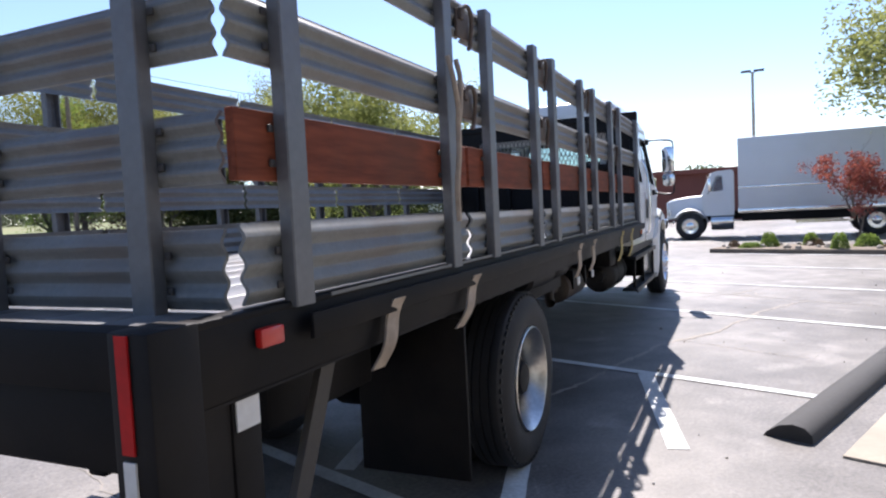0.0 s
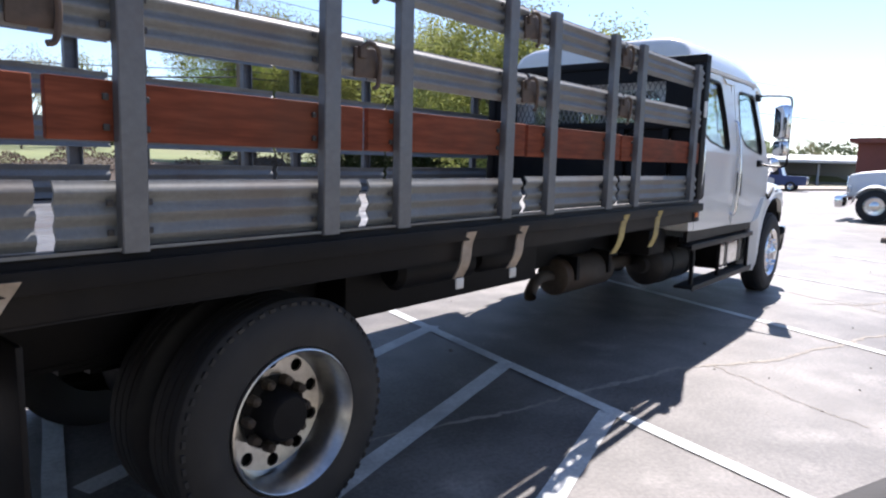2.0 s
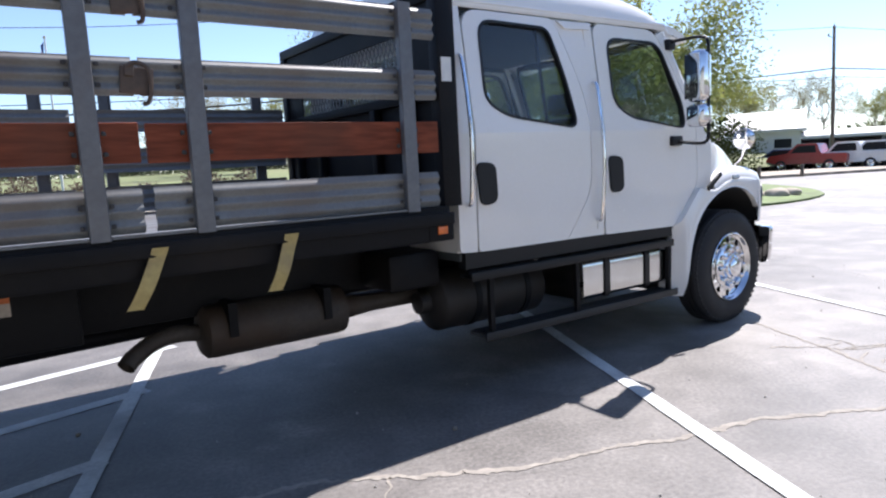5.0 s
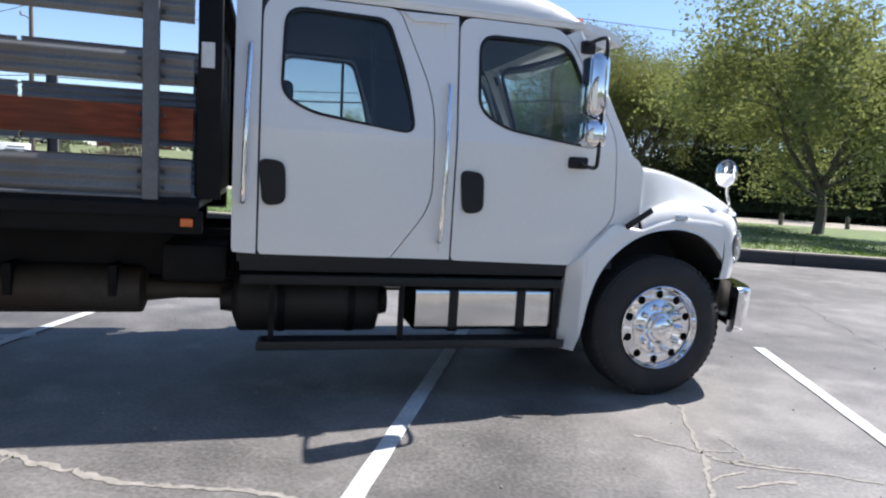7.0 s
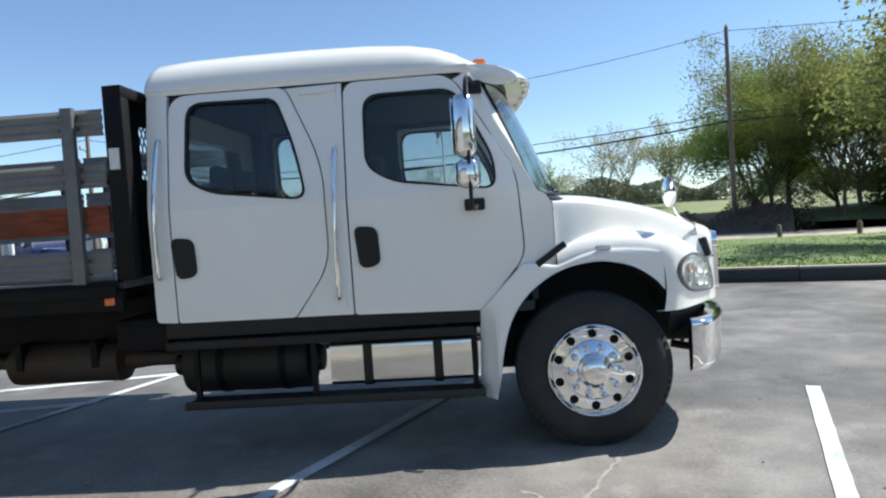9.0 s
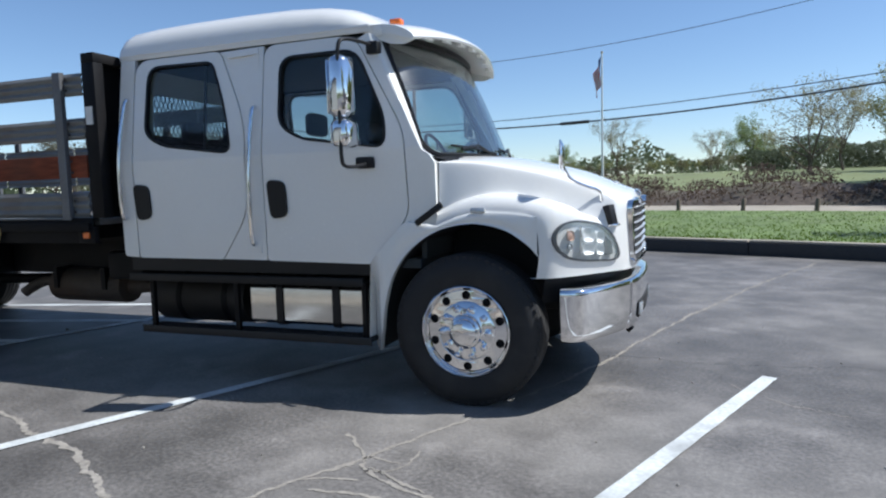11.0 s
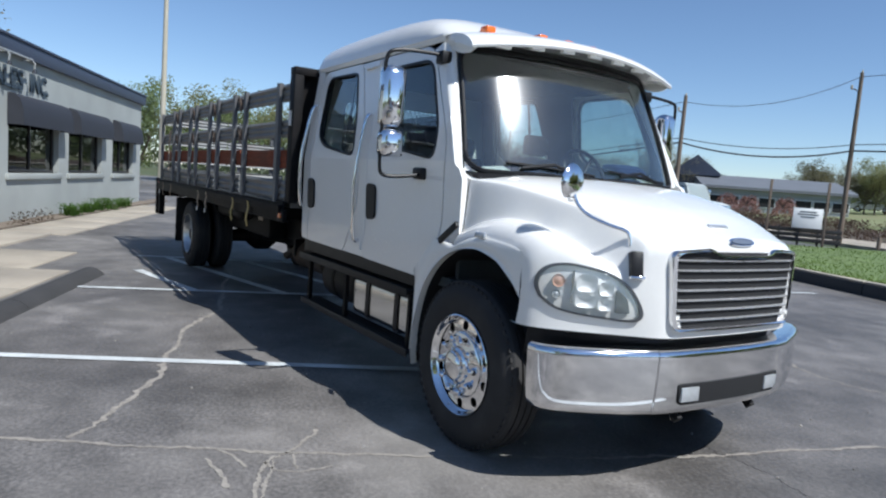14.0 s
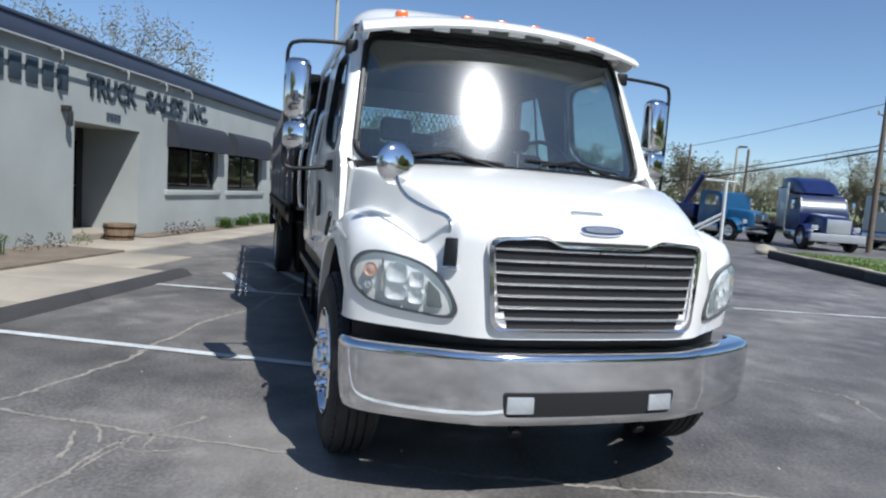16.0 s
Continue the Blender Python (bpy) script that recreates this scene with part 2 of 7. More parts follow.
def lathe(bm, profile, seg=48, axis="y"):
    """profile of (radius, along) turned round the axis."""
    rings = []
    for r, h in profile:
        ring = []
        for k in range(seg):
            a = 2 * math.pi * k / seg
            c, s = r * math.cos(a), r * math.sin(a)
            ring.append(bm.verts.new((c, h, s) if axis == "y" else (h, c, s) if axis == "x" else (c, s, h)))
        rings.append(ring)
    for a, b in zip(rings, rings[1:]):
        for k in range(seg):
            bm.faces.new((a[k], a[(k + 1) % seg], b[(k + 1) % seg], b[k]))
    return bm


def grid_faces(bm, rows, close=False):
    vs = [[bm.verts.new(p) for p in r] for r in rows]
    for a, b in zip(vs, vs[1:]):
        n = len(a)
        for k in range(n if close else n - 1):
            bm.faces.new((a[k], a[(k + 1) % n], b[(k + 1) % n], b[k]))
    return vs


def rounded(poly, r, n=4):
    """A 2D polygon with rounded corners; r one radius or one per corner."""
    out, k = [], len(poly)
    for i in range(k):
        p, a, b = Vector(poly[i]), Vector(poly[i - 1]), Vector(poly[(i + 1) % k])
        rad = r[i] if isinstance(r, (list, tuple)) else r
        da, db = (a - p), (b - p)
        t = min(rad, da.length * 0.45, db.length * 0.45)
        if t < 1e-4:
            out.append(p)
            continue
        s, e = p + da.normalized() * t, p + db.normalized() * t
        for j in range(n + 1):
            u = j / n
            out.append((1 - u) ** 2 * s + 2 * u * (1 - u) * p + u * u * e)
    return out


def clip_poly(poly, z, above):
    """Half of a 2D polygon above or below the level z of its second coordinate."""
    out = []
    for i in range(len(poly)):
        p, q = Vector(poly[i]), Vector(poly[(i + 1) % len(poly)])
        pin, qin = (p.y >= z) == above, (q.y >= z) == above
        if pin:
            out.append(p)
        if pin != qin:
            out.append(p + (q - p) * ((z - p.y) / (q.y - p.y)))
    return out


def plate(bm, outline, holes, place, thick, edge=0.0):
    """A flat plate from a 2D outline with holes: place(u, v, w) gives the point, w runs through the thickness."""
    from mathutils.geometry import tessellate_polygon
    loops = [[Vector((p[0], p[1], 0)) for p in l] for l in [outline] + list(holes)]
    flat = [p for l in loops for p in l]
    tris = tessellate_polygon(loops)
    front = [bm.verts.new(place(p.x, p.y, 0)) for p in flat]
    back = [bm.verts.new(place(p.x, p.y, thick)) for p in flat]
    for t in tris:
        if len(set(t)) == 3:
            try:
                bm.faces.new([front[i] for i in t])
                bm.faces.new([back[i] for i in reversed(t)])
            except ValueError:
                pass
    at = 0
    for l in loops:
        n = len(l)
        for i in range(n):
            j = (i + 1) % n
            bm.faces.new((front[at + i], front[at + j], back[at + j], back[at + i]))
        at += n
    return bm


def interp(x, table):
    """A smooth curve through (x, value) pairs, flat beyond the ends and without overshoot."""
    n = len(table) - 1
    if x <= table[0][0]:
        return table[0][1]
    if x >= table[n][0]:
        return table[n][1]
    cut = [(table[i + 1][1] - table[i][1]) / (table[i + 1][0] - table[i][0]) for i in range(n)]
    k = next(i for i in range(n) if x <= table[i + 1][0])

    def slope(i):
        if i == 0 or i == n:
            return cut[0 if i == 0 else n - 1]
        a, b = cut[i - 1], cut[i]
        return 0.0 if a * b <= 0 else 2 * a * b / (a + b)

    (x0, y0), (x1, y1) = table[k], table[k + 1]
    h = x1 - x0
    t = (x - x0) / h
    return (y0 * (1 + 2 * t) * (1 - t) ** 2 + y1 * t * t * (3 - 2 * t) + h * t * (1 - t) * (slope(k) * (1 - t) - slope(k + 1) * t))


# ---- the truck: front axle at the origin, nose towards +x ----
truck = thing("stake_truck", label="white crew-cab flatbed truck with grey steel stake racks", category="truck")
truck.matrix_basis = Matrix.Translation((0, -0.04, 0)) @ Matrix.Diagonal((1, 0.968, 1, 1))
BELT = 1.72


def lean(z):
    return 1.11 - max(0.0, z - BELT) * 0.14 - max(0.0, 1.25 - z) * 0.05


def side_place(side, stand=0.0):
    return lambda x, z, w: Vector((x, side * (lean(z) + stand - w), z))


def side_panel(bm, outline, holes, side, stand=0.0, thick=0.04):
    low, high = clip_poly(outline, BELT, False), clip_poly(outline, BELT, True)
    if len(low) > 2:
        plate(bm, low, [], side_place(side, stand), thick)
    if len(high) > 2:
        plate(bm, high, holes, side_place(side, stand), thick)
    return bm


def grow(poly, f):
    """An outline scaled about its middle."""
    c = sum((Vector(p) for p in poly), Vector((0, 0))) / len(poly)
    return [c + (Vector(p) - c) * f for p in poly]


REAR_WIN = rounded([(-2.63, 2.44), (-2.03, 2.43), (-1.91, 2.10), (-1.845, 1.755), (-2.47, 1.835), (-2.645, 1.93)], [0.12, 0.07, 0.25, 0.1, 0.2, 0.1], 6)
FRONT_WIN = rounded([(-1.41, 2.41), (-0.80, 2.41), (-0.575, 1.94), (-0.57, 1.73), (-1.23, 1.82), (-1.41, 1.93)], [0.12, 0.12, 0.12, 0.1, 0.18, 0.1], 6)
REAR_WIN, FRONT_WIN = grow(REAR_WIN, 1.06), grow(FRONT_WIN, 1.035)
REAR_DOOR = rounded([(-2.775, 0.955), (-2.775, 2.515), (-1.955, 2.515), (-1.715, 1.97), (-1.705, 1.30), (-1.96, 0.95)], [0.03, 0.14, 0.06, 0.2, 0.15, 0.03], 5)
FRONT_DOOR = rounded([(-1.552, 0.945), (-1.552, 2.515), (-0.82, 2.515), (-0.43, 1.83), (-0.40, 1.27), (-0.70, 0.93)], [0.03, 0.10, 0.12, 0.12, 0.1, 0.03], 5)
PILLAR = sorted([(x + 0.009, z) for x, z in REAR_DOOR if x > -1.985 and 0.945 < z < 2.514], key=lambda p: p[1]) + [(-1.564, 2.514), (-1.564, 0.948)]
REAR_CORNER = rounded([(-2.93, 0.965), (-2.93, 2.53), (-2.787, 2.53), (-2.787, 0.957)], [0.03, 0.05, 0.0, 0.0], 4)
# screen pillar and cowl side in one panel, a thin gap in front of the door
COWL_SIDE = [(x + 0.009, z) for x, z in FRONT_DOOR if x > -0.83 and 1.17 < z < 2.514]
COWL_SIDE = sorted(COWL_SIDE, key=lambda p: -p[1]) + [(-0.20, 1.17), (-0.205, 1.61), (-0.245, 1.67), (-0.295, 1.70), (-0.725, 2.515)]


def ring_strip(bm, poly, place, width, raise_):
    """A narrow raised band along a closed 2D outline, on its inner side."""
    c = sum((Vector(p) for p in poly), Vector((0, 0))) / len(poly)
    inner = [Vector(p) + (c - Vector(p)).normalized() * width for p in poly]
    rows = [[place(p[0], p[1], 0.012) for p in poly], [place(p[0], p[1], -raise_) for p in poly],
            [place(p[0], p[1], -raise_) for p in inner], [place(p[0], p[1], 0.03) for p in inner]]
    grid_faces(bm, rows, close=True)
    return bm


def door(side, outline, window, handle_x, name):
    bm = side_panel(bmesh.new(), outline, [window], side)
    d = part("door", bm, WHITE, truck, name)
    part("window_seal", ring_strip(bmesh.new(), window, side_place(side), 0.02, 0.005), PLASTIC, d)
    pane = part("window_pane", plate(bmesh.new(), window, [], lambda x, z, w: Vector((x, side * (lean(z) - 0.022 - w), z)), 0.005), CABGLASS, d, "tinted side glass")
    pane.visible_shadow = False
    if name.find("rear") >= 0:
        part("window_divider", plate(bmesh.new(), [(-2.125, 2.45), (-2.10, 2.45), (-2.085, 1.79), (-2.11, 1.79)], [], lambda x, z, w: Vector((x, side * (lean(z) - 0.03 - w), z)), 0.012), PLASTIC, d)
    hp = rounded([(handle_x - 0.085, 1.54), (handle_x + 0.075, 1.525), (handle_x + 0.085, 1.27), (handle_x - 0.055, 1.25)], 0.06, 5)
    bm = plate(bmesh.new(), hp, [], lambda x, z, w: Vector((x, side * (lean(z) + 0.012 - w), z)), 0.02)
    part("door_handle", bm, PLASTIC, d, "black recessed paddle handle")
    return d


for side in (-1, 1):
    door(side, REAR_DOOR, REAR_WIN, -2.70, "white rear cab door")
    door(side, FRONT_DOOR, FRONT_WIN, -1.44, "white front cab door")
    bm = side_panel(bmesh.new(), PILLAR, [], side, -0.004)
    part("centre_pillar", bm, WHITE, truck)
    part("rear_corner", side_panel(bmesh.new(), REAR_CORNER, [], side), WHITE, truck)
    part("cowl_side", side_panel(bmesh.new(), COWL_SIDE, [], side, -0.002), WHITE, truck)
    bm = bmesh.new()
    # drip rail over the doors, door step under them
    grid_faces(bm, [[Vector((x, side * (lean(z) + o), z)) for x in (-2.93, -2.3, -1.5, -0.8, -0.68)] for z, o in ((2.523, 0.0), (2.54, 0.012), (2.56, 0.012), (2.57, -0.02))])
    part("cab_side", bm, WHITE, truck)
    # raised pillar rib with its cap
    bm = bmesh.new()
    plate(bm, [(-1.93, 2.50), (-1.60, 2.505), (-1.60, 2.46), (-1.86, 2.45)], [], side_place(side, 0.018), 0.03)
    plate(bm, [(-1.655, 2.46), (-1.60, 2.46), (-1.60, 1.0), (-1.64, 1.0)], [], side_place(side, 0.006), 0.02)
    part("pillar_rib", bm, WHITE, truck)
    # inner lining that shows through the door gaps as a dark line
    bm = bmesh.new()
    side_panel(bm, [(-2.9, 0.97), (-2.9, 2.5), (-0.80, 2.5), (-0.42, 1.8), (-0.40, 1.27), (-0.68, 0.97)], [rounded([(-2.68, 2.47), (-2.0, 2.47), (-1.82, 1.95), (-1.8, 1.74), (-2.69, 1.74)], 0.05), rounded([(-1.45, 2.45), (-0.76, 2.45), (-0.54, 1.9), (-0.54, 1.725), (-1.45, 1.725)], 0.05)], side, -0.045, 0.02)
    part("door_lining", bm, INSIDE, truck)
    # grab handles
    for gx, z0, z1 in ((-2.855, 1.27, 2.21), (-1.635, 1.07, 2.07)):
        bm = bmesh.new()
        pts = [(gx - 0.012, side * lean(z0), z0), (gx - 0.01, side * (lean(z0) + 0.05), z0 + 0.05), (gx, side * (lean(1.7) + 0.06), (z0 + z1) / 2),
               (gx + 0.012, side * (lean(z1) + 0.05), z1 - 0.06), (gx + 0.014, side * lean(z1), z1)]
        tube(bm, smooth_path(pts, 6), 0.016, 10)
        part("grab_handle", bm, CHROME, truck, "chrome grab handle")

# cab back wall with its window, floor and firewall
BACKWIN = rounded([(-0.75, 1.80), (0.75, 1.80), (0.72, 2.30), (-0.72, 2.30)], 0.08)
bm = bmesh.new()
for y_out, hole in (([(-1.06, 0.96), (1.06, 0.96), (1.08, BELT), (1.0, 2.53), (-1.0, 2.53), (-1.08, BELT)], BACKWIN),):
    plate(bm, y_out, [hole], lambda y, z, w: Vector((-2.925 + w, y, z)), 0.04)
part("cab_back_wall", bm, WHITE, truck)
bm = plate(bmesh.new(), BACKWIN, [], lambda y, z, w: Vector((-2.91 + w, y, z)), 0.005)
pane = part("rear_window", bm, CABGLASS, truck, "tinted rear cab window")
pane.visible_shadow = False
part("cab_floor", boxes(((-2.9, -1.04, 0.90), (-0.35, 1.04, 0.965)), ((-0.36, -1.0, 0.965), (-0.32, 1.0, 1.55)), bevel=0.005), INSIDE, truck)
part("headliner", boxes(((-2.88, -0.95, 2.49), (-0.75, 0.95, 2.515))), INSIDE, truck)

# roof cap
rows = []
ROOF = ((-2.935, 0.0), (-2.94, 0.11), (-2.935, 0.17), (-2.915, 0.222), (-2.86, 0.247), (-2.65, 0.263), (-2.3, 0.272), (-1.8, 0.273), (-1.4, 0.265), (-1.1, 0.24), (-0.93, 0.20), (-0.80, 0.145), (-0.70, 0.09), (-0.60, 0.035))
for x, h in ROOF:
    row = []
    for k in range(33):
        s = -1 + 2 * k / 32
        hw = 1.005 - (0.04 if x > -0.8 else 0)
        if h < 0.1 and x < -2:
            hw -= 0.01
        yy = hw * math.sin(s * math.pi / 2) if abs(s) < 1 else hw * s
        row.append(Vector((x + 0.06 * (1 - (yy / hw) ** 2) * (1 if x > -1 else 0), yy, 2.55 + h * (max(0, 1 - abs(yy / hw) ** 9)) ** 0.5)))
    rows.append(row)
bm = bmesh.new()
grid_faces(bm, rows)
part("roof", bm, WHITE, truck, "white rounded cab roof", smooth=60)
for s in (-1, 1):
    bm = bmesh.new()
    grid_faces(bm, [[Vector((x, s * (1.0 + o), z)) for x in (-2.92, -2.0, -0.9, -0.7)] for z, o in ((2.548, 0.004), (2.56, 0.012), (2.575, 0.008))])
    part("roof_seam", bm, WHITE, truck)


# windscreen
def screen(y, v, out=0.0):
    w = 1.02 - 0.10 * v
    return Vector((-0.07 - 0.375 * v + 0.06 * v * (1 - v) - (y * w) ** 2 / 5.2 - 0.05 * max(0.0, (abs(y) - 0.7) / 0.3) ** 2 + out * 0.9, y * w, 1.665 + 0.845 * v + out * 0.4))


bm = bmesh.new()
grid_faces(bm, [[screen(-1 + k / 12, v / 8) for k in range(25)] for v in range(9)])
pane = part("windscreen", bm, WSGLASS, truck, "large curved windscreen", smooth=80)
pane.visible_shadow = False
bm = bmesh.new()
CORNERS = []
for sy, v0, sv, rr in ((-1, 0, 1, 0.13), (1, 0, 1, 0.13), (1, 1, -1, 0.13), (-1, 1, -1, 0.13)):
    arc = [(sy * (1 - rr + rr * math.sin(a)), v0 + sv * (rr - rr * math.cos(a)) / 0.93) for a in [k * math.pi / 16 for k in range(9)]]
    CORNERS.append(arc)
    rim = [(y, v0) if k < 4 else ((sy, v0) if k == 4 else (sy, v)) for k, (y, v) in enumerate(arc)]
    fill = bmesh.new()
    grid_faces(fill, [[screen(y, v, 0.006) for y, v in rim], [screen(y, v, 0.008) for y, v in arc], [screen(y, v, -0.004) for y, v in arc]])
    part("screen_corner", fill, WHITE if v0 == 0 else PLASTIC, truck)
edge = CORNERS[0][::-1] + CORNERS[1] + CORNERS[2][::-1] + CORNERS[3]
loop = []
for (y0, v0), (y1, v1) in zip(edge, edge[1:] + edge[:1]):
    n = max(1, int(math.hypot(y1 - y0, v1 - v0) / 0.1))
    loop += [screen(y0 + (y1 - y0) * k / n, v0 + (v1 - v0) * k / n) for k in range(n)]
loop.append(loop[0])
tube(bm, [p + Vector((0.012, 0, 0.004)) for p in loop], 0.019, 6)
part("windscreen_seal", bm, PLASTIC, truck)
# black strip paints the visor's shade along the top of the screen
bm = bmesh.new()
grid_faces(bm, [[screen(-1 + k / 10, v) + Vector((dx, 0, dz)) for k in range(21)] for v, dx, dz in ((0.945, 0.012, 0.0), (1.0, 0.012, 0.0))])
part("painted_visor_shade", bm, PLASTIC, truck)
for s in (-1, 1):
    bm = bmesh.new()
    rows = []
    for k in range(9):
        v = k / 8
        p = screen(s, v)
        q = Vector((-0.295 - 0.43 * v, s * lean(1.69 + 0.825 * v), 1.69 + 0.825 * v))
        m = p.lerp(q, 0.5) + Vector((0.010, s * 0.012, 0.004))
        rows.append([p + Vector((-0.01, 0, 0)), p.lerp(m, 0.5) + Vector((0.012, 0, 0.004)), m, m.lerp(q, 0.6) + Vector((0.006, s * 0.012, 0)), q])
    grid_faces(bm, rows)
    part("windscreen_pillar", bm, WHITE, truck, smooth=70)
# cowl below the screen
bm = bmesh.new()
grid_faces(bm, [[screen(-1 + k / 10, 0) + Vector((dx, 0, dz)) for k in range(21)] for dx, dz in ((-0.02, 0.0), (0.06, -0.01), (0.16, -0.035), (0.17, -0.1))])
part("cowl", bm, PLASTIC, truck)
for y0, y1 in ((-0.75, -0.1), (0.05, 0.75)):
    bm = bmesh.new()
    a = screen(y0 / 0.98, 0.02, 0.035)
    b = screen(y1 / 0.98, 0.15, 0.03)
    tube(bm, [screen(y1 / 0.98, -0.02, 0.03), a.lerp(b, 0.5) + Vector((0.02, 0, 0.0)), a.lerp(b, 0.15)], 0.011, 6)
    tube(bm, [screen(y0 / 0.98, 0.08, 0.018), screen((y0 + y1) / 1.96, 0.06, 0.02), screen(y1 / 0.98 * 0.98, 0.03, 0.02)], 0.009, 6)
    part("wiper", bm, PLASTIC, truck, "black wiper arm and blade")

# sun visor
bm = bmesh.new()
rows = []
for t, dz in ((0.0, 0.0), (0.3, 0.012), (0.6, 0.008), (0.85, -0.016), (0.97, -0.042), (1.0, -0.06), (0.97, -0.076), (0.8, -0.07), (0.45, -0.05), (0.0, -0.06)):
    row = []
    for k in range(29):
        s = -1 + k / 14
        y = 0.97 * s
        base = Vector((-0.60 - y * y / 9, y, 2.63 - 0.055 * abs(s) ** 4))
        tip = Vector((-0.23 - y * y / 6.5, y * 1.02, 2.605 - 0.085 * s * s))
        row.append(base.lerp(tip, t) + Vector((0, 0, dz)))
    rows.append(row)
lead = []
for k in range(29):
    s = -1 + k / 14
    y = 0.97 * s
    lead.append(Vector((-0.80 - y * y / 9, y, 2.552 + 0.145 * max(0.0, 1 - abs(y / 0.985) ** 9) ** 0.5)))
rows.insert(0, lead)
vs = grid_faces(bm, rows)
for k in (0, -1):
    bm.faces.new([row[k] for row in vs[1:]])
visor = part("sun_visor", bm, WHITE, truck, "white sun visor over the windscreen", smooth=60)
for s in (-1, 1):
    cap = rounded([(-0.70, 2.495), (-0.645, 2.53), (-0.52, 2.525), (-0.38, 2.485), (-0.385, 2.45), (-0.46, 2.425), (-0.56, 2.435)], [0.03, 0.05, 0.1, 0.03, 0.04, 0.05, 0.1], 4)
    part("visor_end", plate(bmesh.new(), cap, [], lambda x, z, w: Vector((x, s * (0.968 - w - 0.25 * max(0, x + 0.5) ** 2 - 0.15 * max(0, 2.5 - z)), z)), 0.012), WHITE, visor, smooth=60)
for k in range(7):
    y = -0.75 + 0.25 * k
    zc = 2.525 - 0.070 * y * y
    part("visor_tab", boxes(((-0.29 - y * y / 6.5, y - 0.055, zc - 0.014), (-0.252 - y * y / 6.5, y + 0.055, zc + 0.014)), bevel=0.006), WHITE, visor)
for y in (-0.70, -0.25, 0.0, 0.25, 0.70):
    bm = boxes(((-0.045, -0.04, -0.012), (0.045, 0.04, 0.034)), bevel=0.014)
    z = 2.688 - 0.062 * abs(y) ** 4
    part("marker_light", bm, AMBER, truck, "amber roof marker light", m=pose(-0.60 + 0.02 * (1 - y * y) - y * y * 0.06, y, z - 0.045))

for s in (-1, 1):
    part("roof_corner", boxes(((-0.76, min(s * 0.90, s * 0.985), 2.485), (-0.60, max(s * 0.90, s * 0.985), 2.572)), bevel=0.035), WHITE, truck)

# cab interior
for x0, ys in ((-1.35, (-0.52, 0.52)), (-2.55, (-0.55, 0.0, 0.55))):
    for y in ys:
        w = 0.24
        part("seat", boxes(((x0, y - w, 1.1), (x0 + 0.5, y + w, 1.28)), ((x0 - 0.14, y - w, 1.2), (x0, y + w, 1.86)), ((x0 - 0.12, y - 0.13, 1.88), (x0 - 0.03, y + 0.13, 2.06)), bevel=0.04), SEAT, truck)
part("dashboard", boxes(((-0.55, -0.98, 1.3), (-0.2, 0.98, 1.62)), ((-0.72, 0.1, 1.2), (-0.45, 0.9, 1.58)), bevel=0.05), INSIDE, truck)
bm = bmesh.new()
m = pose(-0.76, 0.50, 1.73, 0, 62, 0)
tube(bm, [m @ Vector((0.22 * math.cos(a), 0.22 * math.sin(a), 0)) for a in [k * math.pi / 16 for k in range(33)]], 0.016, 8)
for a in (0.3, 2.4, 4.5):
    tube(bm, [m @ Vector((0, 0, -0.02)), m @ Vector((0.22 * math.cos(a), 0.22 * math.sin(a), 0))], 0.014, 6)
tube(bm, [m @ Vector((0, 0, 0)), m @ Vector((0, 0, -0.3))], 0.03, 8)
part("steering_wheel", bm, PLASTIC, truck)

# hood with fenders
def hood_half(x):
    return interp(x, ((-0.3, 1.07), (-0.15, 1.04), (0.05, 0.975), (0.3, 0.875), (0.6, 0.755), (0.85, 0.665), (1.05, 0.60)))


def wall_width(x):
    return 0.03 + 0.03 * min(1, max(0, (x + 0.2) / 0.5)) + 0.05 * min(1, max(0, (x - 0.55) / 0.4))


def hood_column(u, x):
    """The half width at which the column u of the bonnet's grid runs: crown to 0.80, side wall to 0.90, wing to 1.15."""
    a, w, d = abs(u), hood_half(x), wall_width(x)
    b = a / 0.80 * w if a <= 0.80 else w + (a - 0.80) / 0.10 * d if a <= 0.90 else w + d + (a - 0.90) / 0.25 * (1.15 - w - d)
    return math.copysign(b, u)


def top_z(x, y):
    a = abs(y)
    zh = interp(x, ((-0.3, 1.675), (0.0, 1.66), (0.3, 1.61), (0.6, 1.53), (0.85, 1.43), (1.05, 1.35)))
    zf = interp(x, ((-0.45, 1.20), (-0.2, 1.305), (0.0, 1.375), (0.15, 1.395), (0.35, 1.385), (0.55, 1.34), (0.75, 1.27), (1.0, 1.2)))
    wh = hood_half(x)
    hood = zh - 0.055 * min(a / wh, 1.2) ** 4 + 0.012 * (1 - min(a / wh, 1.0))
    q = min(max(a - 1.055, 0) / 0.095, 0.98)
    fend = zf + 0.008 - 0.05 * max(0, (a - 0.93) / 0.22) ** 2 - 0.10 * max(0, (1.0 - a) / 0.3) ** 1.4 * interp(x, ((-0.3, 0.3), (0.1, 1.0), (0.6, 1.0), (0.95, 0.35))) - 0.085 * (1 - (1 - q * q) ** 0.5)
    k = min(max((a - wh) / wall_width(x), 0), 1)
    k = k * k * (3 - 2 * k)
    return hood * (1 - k) + fend * k


